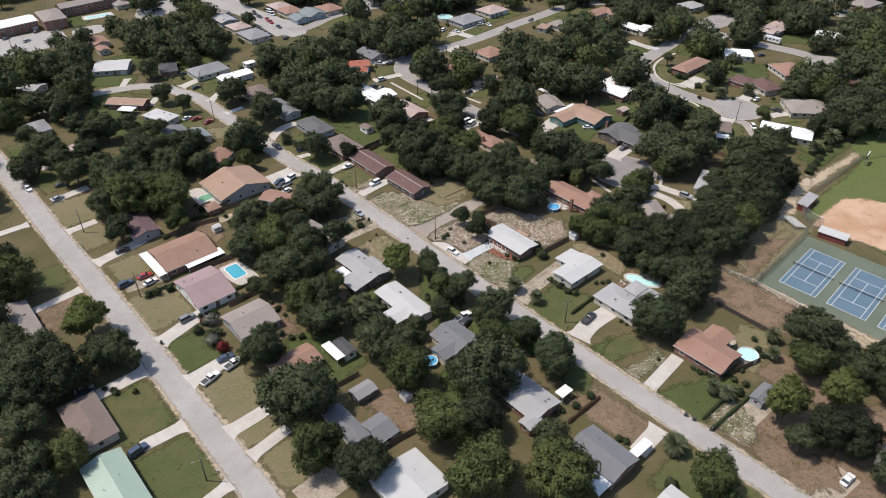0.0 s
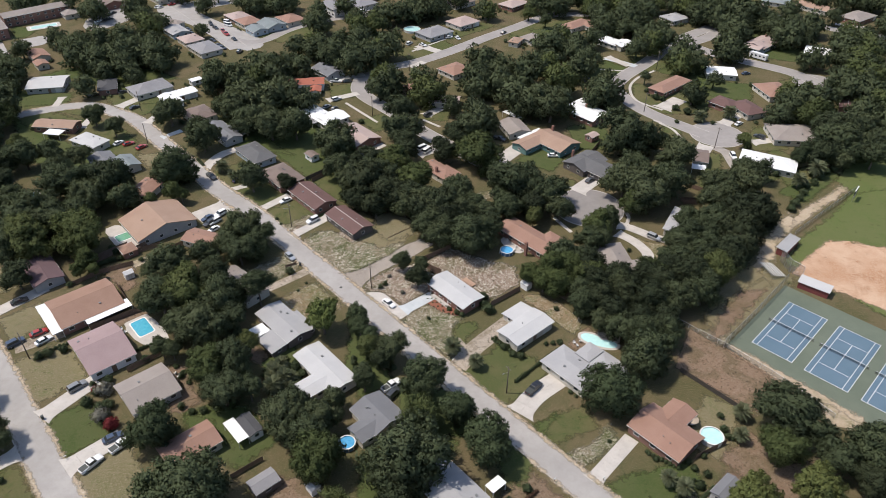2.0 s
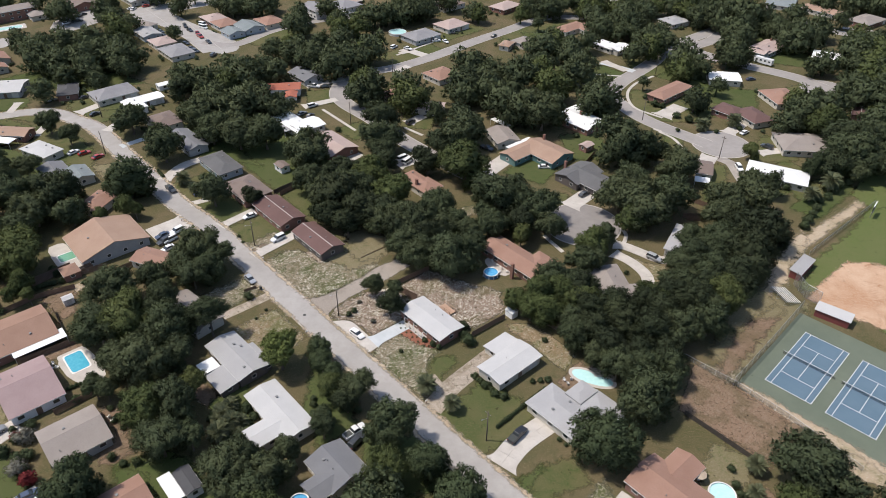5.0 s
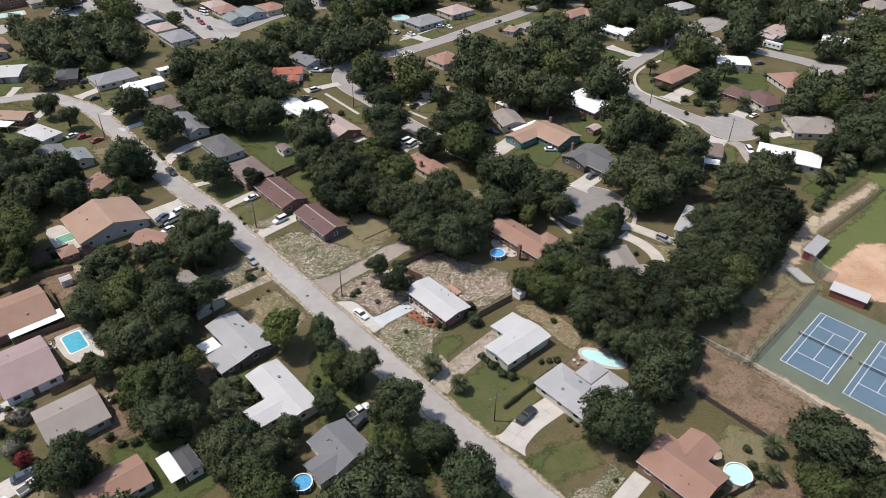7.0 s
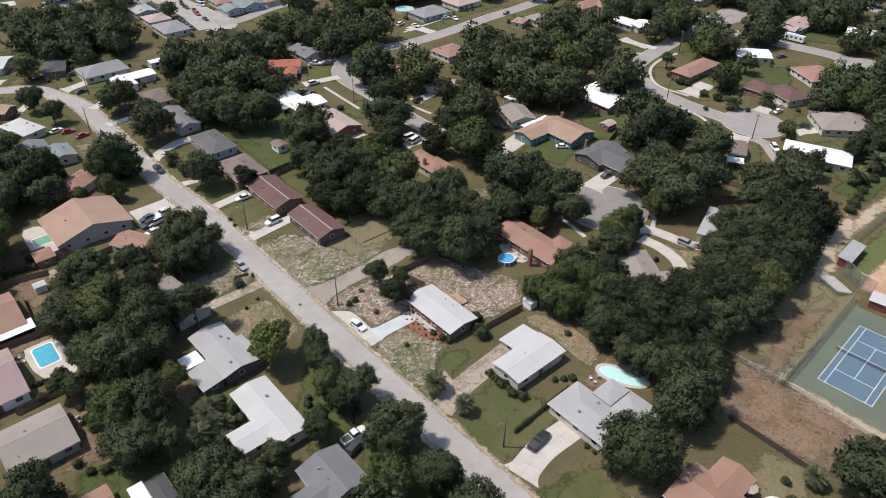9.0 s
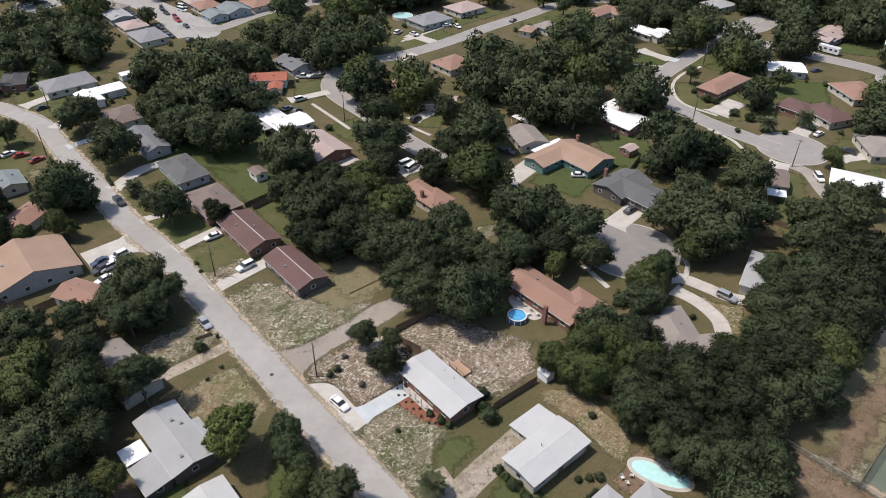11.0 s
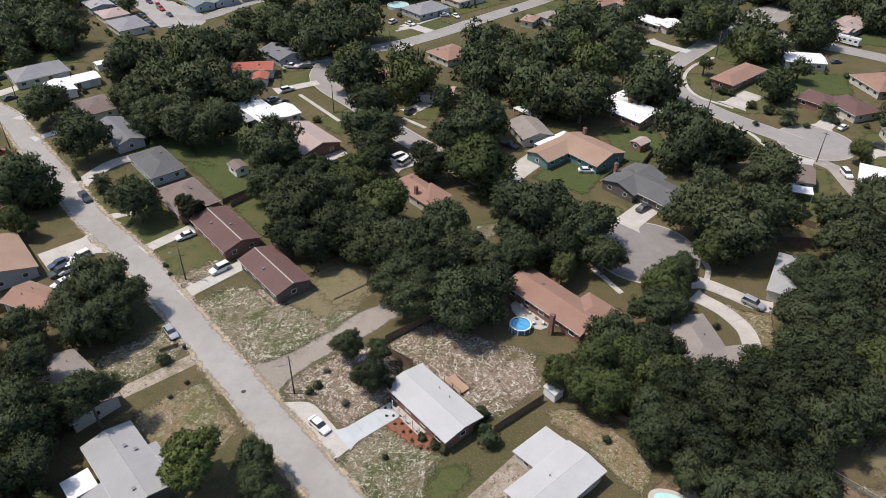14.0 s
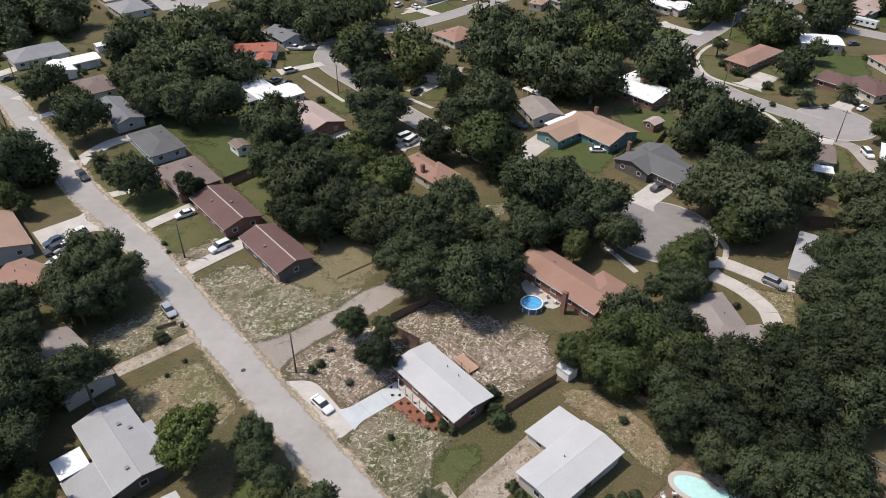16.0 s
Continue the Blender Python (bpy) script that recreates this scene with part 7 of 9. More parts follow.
plot("green", [(-80.1, 401.9), (-53.5, 420.0), (-39.9, 411.1), (-62.9, 389.6)], 1.8)
plot("field", [(166.0, 248.7), (185.5, 270.5), (210.1, 297.2), (241.4, 317.3), (209.6, 243.9), (189.0, 243.9), (168.5, 239.2)], 1.5)

# fences
fence("wood", 1.8, [(34.7, 177.9), (43.6, 184.9)])
fence("wood", 1.8, [(15.1, 199.3), (23.6, 205.9)])
fence("wood", 1.8, [(16.2, 195.7), (20.2, 191.8)])
fence("wood", 1.8, [(53.3, 183.7), (59.9, 177.0)])
fence("dark", 1.5, [(81.6, 152.3), (94.0, 138.0)])
fence("wood", 1.8, [(-26.2, 246.8), (-21.1, 252.7)])
fence("wood", 1.8, [(-10.5, 102.8), (-4.7, 106.8)])
fence("wood", 1.8, [(-75.7, 204.1), (-64.6, 216.8)])
fence("wood", 1.8, [(110.4, 243.5), (114.5, 239.9)])
fence("wood", 1.8, [(104.6, 233.9), (111.8, 233.4)])
fence("wood", 1.8, [(78.1, 266.1), (84.6, 277.3)])
fence("wood", 1.5, [(-25.7, 120.4), (-19.7, 125.2)])
fence("wood", 1.8, [(-112.8, 196.3), (-97.8, 191.1)])
fence("wood", 1.6, [(77.6, 125.4), (85.7, 129.4)])
fence("wood", 1.8, [(-56.2, 148.4), (-51.6, 153.3)])
fence("wood", 1.8, [(-75.1, 167.9), (-62.3, 177.1)])
fence("wood", 1.8, [(-59.4, 152.3), (-52.6, 158.7)])
fence("wood", 1.8, [(-88.6, 197.1), (-78.9, 207.1)])
fence("wood", 1.8, [(-64.8, 204.4), (-56.5, 212.7)])
fence("wood", 1.8, [(-22.9, 158.7), (-14.6, 166.0)])
fence("wood", 1.8, [(16.1, 196.0), (20.5, 192.9)])
# utility poles
utility_pole(-0.0, 186.0, True)
utility_pole(-28.7, 217.9, True)
utility_pole(129.3, 273.4, False)
utility_pole(-8.2, 302.0, False)
utility_pole(109.1, 306.4, False)
utility_pole(127.0, 355.5, False)
utility_pole(-108.3, 306.6, False)
utility_pole(-95.2, 275.8, False)
utility_pole(-50.5, 93.6, True)
utility_pole(-86.6, 157.1, False)
utility_pole(-116.6, 190.6, False)
utility_pole(-224.2, 363.0, False)
utility_pole(5.9, 352.0, False)
utility_pole(36.5, 145.1, True)
# vehicles
car("sedan", "white", 5.5, 178.6, -44)
car("suv", "white", -22.2, 221.0, -134)
car("sedan", "white", -33.4, 233.5, -141)
car("suv", "white", -53.9, 224.8, -128)
car("sedan", "blue", -57.5, 222.3, -131)
car("suv", "white", -54.7, 220.4, -129)
car("sedan", "silver", -26.4, 201.0, -50)
car("pickup", "dark", -63.4, 249.9, -48)
car("sedan", "blue", -52.9, 247.4, 38)
car("sedan", "dark", -45.7, 249.2, 45)
car("suv", "silver", 89.6, 211.2, -44)
car("sedan", "dark", 75.3, 247.5, 40)
car("sedan", "white", 146.2, 294.4, 37)
car("suv", "white", 134.0, 265.9, -91)
car("pickup", "white", 132.4, 254.0, -70)
car("van", "white", 13.8, 272.2, 43)
car("van", "white", 15.5, 270.0, 57)
car("suv", "dark", 15.5, 302.3, 53)
car("suv", "white", -25.5, 317.8, 38)
car("sedan", "grey", -28.8, 310.2, 50)
car("sedan", "dark", -25.2, 308.2, 66)
car("pickup", "white", -27.9, 338.2, -10)
car("sedan", "dark", -22.7, 338.3, 15)
car("sedan", "white", 25.8, 398.2, 19)
car("sedan", "dark", 55.7, 406.0, 58)
car("sedan", "white", 11.8, 386.2, -40)
car("suv", "white", 4.7, 388.5, 59)
car("pickup", "dark", 44.6, 280.4, -41)
car("sedan", "white", 64.3, 266.3, 1)
car("sedan", "dark", -103.1, 412.0, -47)
car("pickup", "red", -95.0, 402.5, -52)
car("van", "white", -97.2, 416.7, -35)
car("sedan", "dark", -88.7, 394.4, -53)
car("suv", "dark", -91.7, 380.9, -25)
car("suv", "dark", -81.6, 376.2, 80)
car("sedan", "dark", -113.4, 402.9, -34)
car("sedan", "dark", -117.4, 409.5, -32)
car("sedan", "dark", -99.6, 392.2, -30)
car("sedan", "dark", -111.9, 309.0, 51)
car("sedan", "dark", -122.8, 325.1, 46)
car("sedan", "red", -96.6, 272.7, 55)
car("suv", "dark", 90.1, 340.3, 14)
car("sedan", "blue", 168.7, 348.9, 14)
car("suv", "white", 181.5, 428.1, -46)
car("sedan", "white", -147.8, 218.0, -44)
car("sedan", "silver", -134.0, 211.0, 62)
car("suv", "blue", -92.7, 162.5, 48)
car("sedan", "red", -88.3, 166.4, 38)
car("sedan", "white", -85.6, 163.4, 51)
car("sedan", "dark", -99.7, 179.5, 37)
car("suv", "grey", -69.9, 146.9, 47)
car("pickup", "white", -57.4, 123.9, 56)
car("pickup", "white", -52.7, 129.1, 52)
car("sedan", "blue", -55.3, 131.2, 36)
car("sedan", "blue", -87.2, 119.0, 30)
car("suv", "blue", -68.2, 101.5, 51)
car("pickup", "black", 43.3, 146.1, 48)
car("sedan", "white", 91.1, 92.4, 38)
car("sedan", "blue", -126.6, 170.8, 50)
car("sedan", "dark", -136.8, 220.5, 30)
car("sedan", "white", -106.8, 276.0, 59)
car("sedan", "red", -102.6, 275.4, 40)
car("sedan", "grey", -135.0, 322.3, 52)
car("sedan", "silver", -220.4, 372.0, 70)
car("sedan", "dark", -233.3, 376.0, 70)
car("sedan", "dark", -221.8, 386.9, 78)
car("sedan", "dark", -175.4, 428.0, 33)
motor_home(182.0, 369.5, 133)
car("sedan", "white", -144.9, 448.1, 75)
car("sedan", "red", -139.6, 453.5, 40)
car("sedan", "dark", -135.0, 457.8, 54)
car("sedan", "white", -171.9, 423.1, 34)
car("sedan", "dark", -167.1, 426.9, 40)
car("sedan", "dark", -168.9, 437.6, 69)
car("pickup", "white", 7.9, 147.2, 42)
car("sedan", "white", -146.5, 448.5, 54)
car("sedan", "dark", -141.1, 455.5, 64)
car("suv", "dark", -137.9, 457.7, 64)
car("pickup", "red", -97.6, 407.0, -65)
car("suv", "dark", -107.4, 418.6, -62)
car("van", "white", -98.7, 421.4, -32)
car("sedan", "dark", -168.2, 425.3, 68)
car("sedan", "white", -171.5, 422.4, 54)
car("sedan", "dark", -169.8, 435.0, 68)
car("sedan", "dark", -173.8, 433.0, 69)
car("sedan", "white", -53.9, 422.0, 38)
car("sedan", "dark", -43.2, 431.6, 46)
car("sedan", "dark", -94.7, 385.2, -26)
car("suv", "white", -24.1, 441.8, 41)
car("sedan", "dark", 35.8, 411.1, 49)
car("sedan", "white", 30.5, 397.1, -63)
car("suv", "dark", 8.5, 144.6, 57)
# trees
tree("oak", -259.3, 71.5, 5.1)
tree("oak", -211.5, 45.4, 5.0)
tree("lite", 238.2, 68.5, 6.5)
tree("oak", 278.0, 71.4, 5.6)
tree("oak", 278.9, 68.5, 6.3)
tree("oak", -223.8, 83.6, 7.3)
tree("oak", -93.6, 103.4, 6.2)
tree("oak", -89.8, 90.9, 7.4)
tree("oak", -83.7, 87.2, 5.1)
tree("lite", -26.3, 98.2, 6.2)
tree("oak", -15.6, 93.2, 6.2)
tree("lite", 9.6, 90.9, 8.3)
tree("oak", 26.2, 101.0, 4.8)
tree("lite", 27.2, 89.1, 8.4)
tree("lite", 59.6, 89.9, 6.0)
tree("oak", 83.1, 100.5, 3.8)
tree("oak", 100.2, 90.5, 5.6)
tree("oak", 244.0, 80.4, 4.8)
tree("oak", -295.7, 112.8, 4.7)
tree("lite", -236.9, 126.2, 6.7)
tree("oak", -200.3, 114.0, 5.9)
tree("oak", -109.5, 128.5, 7.3)
tree("oak", -100.9, 122.8, 8.7)
tree("oak", -99.0, 112.9, 8.1)
tree("oak", -92.5, 120.7, 7.7)
tree("round", -44.5, 129.8, 6.6)
tree("round", -32.1, 112.5, 9.7)
tree("oak", -15.7, 132.5, 6.2)
tree("oak", -9.3, 127.4, 5.5)
tree("lite", -7.0, 121.2, 6.3)
tree("oak", -7.4, 133.4, 4.6)
tree("lite", 1.3, 105.2, 7.4)
tree("oak", 10.5, 106.6, 6.6)
tree("oak", 12.5, 119.7, 9.3)
tree("oak", 100.8, 132.3, 8.2)
tree("oak", 106.3, 121.9, 4.6)
tree("oak", 117.0, 121.9, 8.0)
tree("lite", 273.5, 118.2, 5.1)
tree("lite", -242.1, 145.7, 7.1)
tree("oak", -208.9, 151.4, 7.1)
tree("oak", -131.4, 160.4, 9.4)
tree("oak", -123.3, 141.4, 7.8)
tree("lite", -122.5, 155.8, 8.1)
tree("oak", -51.5, 157.0, 2.8)
tree("oak", -48.0, 164.2, 5.7)
tree("oak", -48.7, 156.5, 2.7)
tree("oak", -42.1, 163.2, 7.4)
tree("lite", -37.9, 148.6, 5.6)
tree("oak", -31.7, 151.4, 5.8)
tree("oak", -31.4, 141.0, 5.6)
tree("lite", -29.6, 157.9, 3.4)
tree("oak", -25.8, 142.5, 3.7)
tree("oak", -13.6, 137.1, 4.5)
tree("round", 1.7, 161.5, 2.8)
tree("round", 60.7, 139.6, 7.5)
tree("oak", 67.9, 162.5, 4.7)
tree("oak", 71.9, 151.7, 7.2)
tree("oak", 73.8, 162.1, 4.8)
tree("oak", 80.1, 162.3, 4.5)
tree("lite", 228.9, 140.9, 4.5)
tree("oak", 251.3, 164.2, 5.0)
tree("oak", 262.9, 152.4, 6.2)
tree("oak", 290.7, 139.9, 5.4)
tree("oak", -275.5, 180.8, 6.9)
tree("oak", -101.9, 185.4, 4.8)
tree("oak", -60.4, 191.1, 6.5)
tree("oak", -57.0, 175.1, 7.0)
tree("lite", -50.1, 176.8, 7.9)
tree("oak", -40.5, 174.1, 7.1)
tree("oak", -40.5, 197.2, 5.4)
tree("oak", -35.5, 165.8, 5.0)
tree("pine", -11.2, 166.5, 5.6)
tree("lite", 46.0, 187.2, 3.3)
tree("lite", 50.2, 184.3, 4.0)
tree("lite", 52.5, 188.5, 5.6)
tree("lite", 54.2, 182.5, 4.6)
tree("oak", 57.5, 194.8, 5.8)
tree("lite", 58.6, 188.7, 5.4)
tree("oak", 60.0, 173.5, 4.1)
tree("oak", 60.1, 179.1, 4.2)
tree("lite", 63.2, 186.3, 5.0)
tree("oak", 63.3, 194.0, 4.8)
tree("oak", 63.4, 167.1, 3.4)
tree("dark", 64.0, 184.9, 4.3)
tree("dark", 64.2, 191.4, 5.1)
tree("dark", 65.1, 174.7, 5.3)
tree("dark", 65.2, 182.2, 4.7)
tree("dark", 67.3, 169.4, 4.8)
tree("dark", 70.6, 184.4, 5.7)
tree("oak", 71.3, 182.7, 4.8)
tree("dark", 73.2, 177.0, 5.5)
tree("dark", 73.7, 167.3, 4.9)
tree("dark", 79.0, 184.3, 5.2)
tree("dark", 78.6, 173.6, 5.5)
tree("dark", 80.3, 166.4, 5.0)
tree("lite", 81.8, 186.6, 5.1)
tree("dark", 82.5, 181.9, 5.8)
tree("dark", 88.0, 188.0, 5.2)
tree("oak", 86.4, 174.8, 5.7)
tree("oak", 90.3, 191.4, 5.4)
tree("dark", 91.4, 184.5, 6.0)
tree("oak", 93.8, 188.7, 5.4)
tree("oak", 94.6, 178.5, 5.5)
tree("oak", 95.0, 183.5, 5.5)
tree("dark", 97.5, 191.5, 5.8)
tree("lite", 100.7, 187.4, 5.8)
tree("lite", 248.0, 168.0, 6.5)
tree("oak", 268.8, 173.0, 6.0)
tree("oak", -258.5, 204.9, 7.4)
tree("oak", -223.4, 200.3, 7.0)
tree("oak", -210.5, 212.5, 7.1)
tree("oak", -162.0, 210.3, 6.9)
tree("oak", -157.8, 202.9, 6.0)
tree("oak", -112.9, 212.2, 8.9)
tree("oak", -111.0, 198.5, 6.3)
tree("lite", -105.5, 201.2, 8.5)
tree("oak", -102.8, 212.5, 6.8)
tree("lite", -90.6, 203.7, 8.8)
tree("oak", -44.5, 201.9, 5.5)
tree("oak", -41.9, 208.2, 6.7)
tree("oak", -36.2, 205.9, 4.9)
tree("oak", -36.4, 200.0, 5.0)
tree("oak", 15.4, 211.8, 4.9)
tree("oak", 20.3, 206.2, 5.4)
tree("oak", 29.5, 203.9, 7.7)
tree("oak", 66.5, 203.8, 4.6)
tree("oak", 70.2, 205.5, 4.0)
tree("lite", 70.8, 211.4, 5.4)
tree("oak", 75.9, 217.5, 3.8)
tree("oak", 93.8, 199.9, 5.6)
tree("oak", 101.4, 198.6, 6.0)
tree("oak", 106.9, 196.0, 6.1)
tree("oak", 107.3, 212.8, 6.5)
tree("oak", 108.1, 210.3, 6.2)
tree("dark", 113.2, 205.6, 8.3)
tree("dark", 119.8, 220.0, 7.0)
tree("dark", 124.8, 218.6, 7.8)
tree("oak", 234.9, 200.8, 5.1)
tree("oak", -244.4, 230.5, 4.8)
tree("lite", -178.8, 230.8, 9.5)
tree("oak", -45.8, 240.0, 5.9)
tree("oak", 84.9, 237.3, 8.0)
tree("lite", 85.3, 225.8, 4.9)
tree("oak", 89.5, 229.1, 8.9)
tree("oak", 92.0, 247.1, 6.1)
tree("oak", 100.2, 237.4, 7.4)
tree("oak", 113.0, 227.1, 6.2)
tree("oak", 118.2, 236.1, 6.5)
tree("oak", 127.2, 237.6, 7.0)
tree("lite", -178.9, 267.6, 7.7)
tree("oak", -110.1, 282.2, 4.0)
tree("oak", -57.5, 283.7, 7.2)
tree("oak", -46.4, 279.6, 8.0)
tree("oak", -36.9, 279.9, 7.9)
tree("oak", -18.6, 270.6, 5.4)
tree("oak", 5.9, 278.2, 7.0)
tree("dark", 22.5, 261.6, 5.5)
tree("oak", 26.6, 275.4, 5.7)
tree("lite", 35.4, 257.2, 9.8)
tree("oak", 36.0, 281.2, 9.2)
tree("oak", 92.3, 269.6, 10.4)
tree("oak", 100.9, 269.2, 6.5)
tree("oak", 109.1, 256.9, 7.6)
tree("oak", 162.1, 260.0, 6.3)
tree("oak", 172.1, 262.4, 9.3)
tree("oak", 174.3, 260.8, 6.8)
tree("oak", 175.3, 276.6, 8.3)
tree("oak", 181.1, 270.1, 6.2)
tree("oak", 181.8, 265.8, 6.3)
tree("oak", 182.4, 256.8, 6.6)
tree("oak", 186.0, 277.0, 6.5)
tree("oak", 189.5, 269.3, 6.2)
tree("oak", 190.1, 278.9, 6.8)
tree("oak", -162.4, 298.3, 9.2)
tree("lite", -159.0, 287.0, 8.2)
tree("oak", -121.6, 291.7, 4.7)
tree("oak", -90.4, 291.8, 7.4)
tree("oak", -65.9, 298.5, 7.7)
tree("oak", -61.2, 305.7, 9.1)
tree("oak", -52.8, 301.5, 9.2)
tree("oak", -45.5, 306.3, 8.9)
tree("oak", -37.3, 305.5, 6.8)
tree("oak", 4.7, 296.0, 6.2)
tree("lite", 14.0, 312.7, 7.8)
tree("oak", 25.7, 302.5, 4.5)
tree("oak", 35.4, 285.6, 8.5)
tree("oak", 52.0, 304.5, 8.9)
tree("oak", 57.8, 301.9, 8.5)
tree("oak", 66.8, 296.4, 9.8)
tree("oak", 89.6, 310.7, 8.3)
tree("oak", 92.8, 314.5, 8.7)
tree("oak", 131.7, 313.7, 6.1)
tree("oak", 166.8, 296.3, 6.7)
tree("lite", 174.5, 289.2, 8.5)
tree("lite", 175.9, 294.0, 7.2)
tree("oak", -79.7, 321.9, 6.4)
tree("oak", -72.0, 327.1, 7.6)
tree("oak", -69.2, 324.9, 7.3)
tree("oak", -64.5, 317.3, 6.3)
tree("lite", -60.2, 325.2, 7.4)
tree("oak", -56.8, 327.6, 9.3)
tree("oak", -51.7, 335.0, 5.9)
tree("oak", -6.2, 317.7, 5.8)
tree("lite", -3.7, 325.8, 7.0)
tree("oak", -1.2, 321.5, 8.1)
tree("oak", 15.6, 317.6, 8.5)
tree("oak", 37.7, 319.6, 8.6)
tree("oak", 40.5, 329.5, 7.1)
tree("oak", 47.7, 322.2, 7.7)
tree("oak", 50.2, 330.4, 6.8)
tree("oak", 60.4, 332.2, 9.5)
tree("lite", 74.4, 322.9, 9.2)
# distant trees
far_tree("oak", -330.0, 68.2, 7.0)
far_tree("oak", -320.3, 60.7, 5.3)
far_tree("oak", 313.9, 45.9, 6.4)
far_tree("oak", 355.6, 52.6, 5.8)
far_tree("oak", -337.3, 88.7, 6.2)
far_tree("oak", -335.6, 91.6, 7.2)
far_tree("oak", 353.4, 81.2, 7.0)
far_tree("oak", 395.6, 86.8, 5.7)
far_tree("oak", -348.5, 127.3, 4.9)
far_tree("oak", -320.0, 126.1, 7.4)
far_tree("oak", -302.0, 116.5, 6.5)
far_tree("oak", -346.4, 155.7, 4.9)
far_tree("oak", -338.9, 140.5, 5.9)
far_tree("lite", -314.9, 163.8, 5.9)
far_tree("oak", 335.5, 152.4, 5.9)
far_tree("oak", 389.5, 135.4, 5.5)
far_tree("oak", -343.9, 171.5, 5.7)
far_tree("lite", -289.0, 171.4, 5.2)
far_tree("oak", 291.7, 171.1, 7.1)
far_tree("oak", 298.1, 191.8, 4.9)
far_tree("oak", 315.2, 175.1, 7.5)
far_tree("oak", 363.8, 186.7, 4.8)
far_tree("oak", 396.9, 190.4, 6.8)
far_tree("oak", -364.1, 206.5, 5.1)
far_tree("oak", -327.0, 221.5, 7.5)
far_tree("oak", -275.1, 211.1, 4.9)
far_tree("oak", 269.2, 214.1, 5.5)
far_tree("lite", 311.7, 208.1, 6.4)
far_tree("oak", 314.2, 201.5, 7.3)
far_tree("oak", 314.6, 203.3, 7.1)
far_tree("oak", 333.1, 213.0, 5.9)
far_tree("oak", -361.8, 251.5, 6.1)
far_tree("oak", 298.2, 247.2, 5.8)
far_tree("oak", 324.4, 253.3, 5.2)
far_tree("oak", 388.8, 248.5, 7.2)
far_tree("oak", 199.2, 282.0, 7.6)
far_tree("oak", -205.9, 294.2, 11.3)
far_tree("oak", -192.3, 292.7, 10.2)
far_tree("lite", -189.8, 311.1, 8.7)
far_tree("oak", 173.3, 303.1, 7.7)
far_tree("oak", 179.6, 302.8, 7.6)
far_tree("oak", 186.2, 309.5, 7.6)
far_tree("oak", 192.0, 288.4, 6.6)
far_tree("oak", 195.6, 292.4, 7.8)
far_tree("oak", 201.9, 299.5, 6.4)
far_tree("oak", 204.9, 290.6, 6.4)
far_tree("oak", 210.8, 314.1, 6.3)
far_tree("oak", -205.0, 316.3, 7.1)
far_tree("oak", -199.8, 325.2, 8.6)
far_tree("oak", -194.8, 316.3, 7.8)
far_tree("oak", -193.1, 322.0, 8.3)
far_tree("oak", -184.2, 322.7, 7.8)
far_tree("oak", -182.3, 342.6, 7.5)
far_tree("oak", -181.9, 319.4, 8.9)
far_tree("oak", -178.0, 331.7, 7.5)
far_tree("oak", -175.0, 336.0, 7.7)
far_tree("oak", -173.3, 321.8, 7.6)
far_tree("oak", -136.6, 320.3, 5.7)
far_tree("oak", -125.7, 341.4, 7.1)
far_tree("oak", -84.8, 339.0, 6.2)
far_tree("oak", -80.4, 331.2, 7.6)
far_tree("oak", -64.2, 339.5, 9.3)
far_tree("oak", 49.9, 339.7, 7.5)
far_tree("oak", 58.2, 335.3, 7.7)
far_tree("lite", 71.4, 343.3, 6.7)
far_tree("oak", 84.8, 339.8, 8.1)
far_tree("oak", 116.1, 335.7, 3.2)
far_tree("oak", 146.4, 330.4, 4.6)
far_tree("oak", 203.6, 319.2, 6.1)
far_tree("oak", 211.7, 322.9, 7.2)
far_tree("lite", 212.4, 332.7, 7.7)
far_tree("lite", 218.2, 331.3, 7.8)
far_tree("oak", 220.7, 341.4, 7.3)
far_tree("oak", 228.1, 334.1, 7.2)
far_tree("oak", -159.7, 370.5, 8.0)
far_tree("oak", -159.3, 362.9, 8.9)
far_tree("oak", -152.4, 353.5, 9.5)
far_tree("oak", -142.2, 348.9, 9.1)
far_tree("oak", -138.8, 357.5, 6.9)
far_tree("oak", -132.3, 364.1, 6.8)
far_tree("oak", -129.8, 355.2, 7.5)
far_tree("oak", -129.6, 350.1, 9.7)
far_tree("oak", -129.1, 361.8, 8.8)
far_tree("oak", -118.1, 356.0, 10.3)
far_tree("oak", -111.0, 357.6, 6.3)
far_tree("oak", -49.9, 367.7, 7.4)
far_tree("lite", -43.6, 374.1, 6.1)
far_tree("oak", -41.3, 365.4, 7.1)
far_tree("oak", -38.9, 369.5, 7.5)
far_tree("oak", -32.4, 355.5, 7.1)
far_tree("oak", -31.8, 363.5, 7.1)
far_tree("oak", -30.2, 372.6, 6.9)
far_tree("oak", -29.3, 374.9, 6.8)
far_tree("oak", -21.0, 369.6, 7.0)
far_tree("oak", -19.5, 346.6, 9.1)
far_tree("oak", -12.2, 353.1, 8.8)
far_tree("oak", -5.1, 365.2, 9.2)
far_tree("oak", 41.6, 348.0, 9.5)
far_tree("oak", 65.5, 349.6, 6.0)
far_tree("oak", 73.9, 351.6, 6.5)
far_tree("oak", 75.2, 367.6, 9.3)
far_tree("oak", 87.5, 362.9, 8.3)
far_tree("oak", 91.6, 351.3, 8.0)
far_tree("oak", 119.4, 368.0, 6.7)
far_tree("lite", 127.8, 372.9, 8.0)
far_tree("lite", 135.3, 345.8, 6.7)
far_tree("oak", 139.8, 353.8, 8.5)
far_tree("oak", 143.5, 349.1, 7.0)
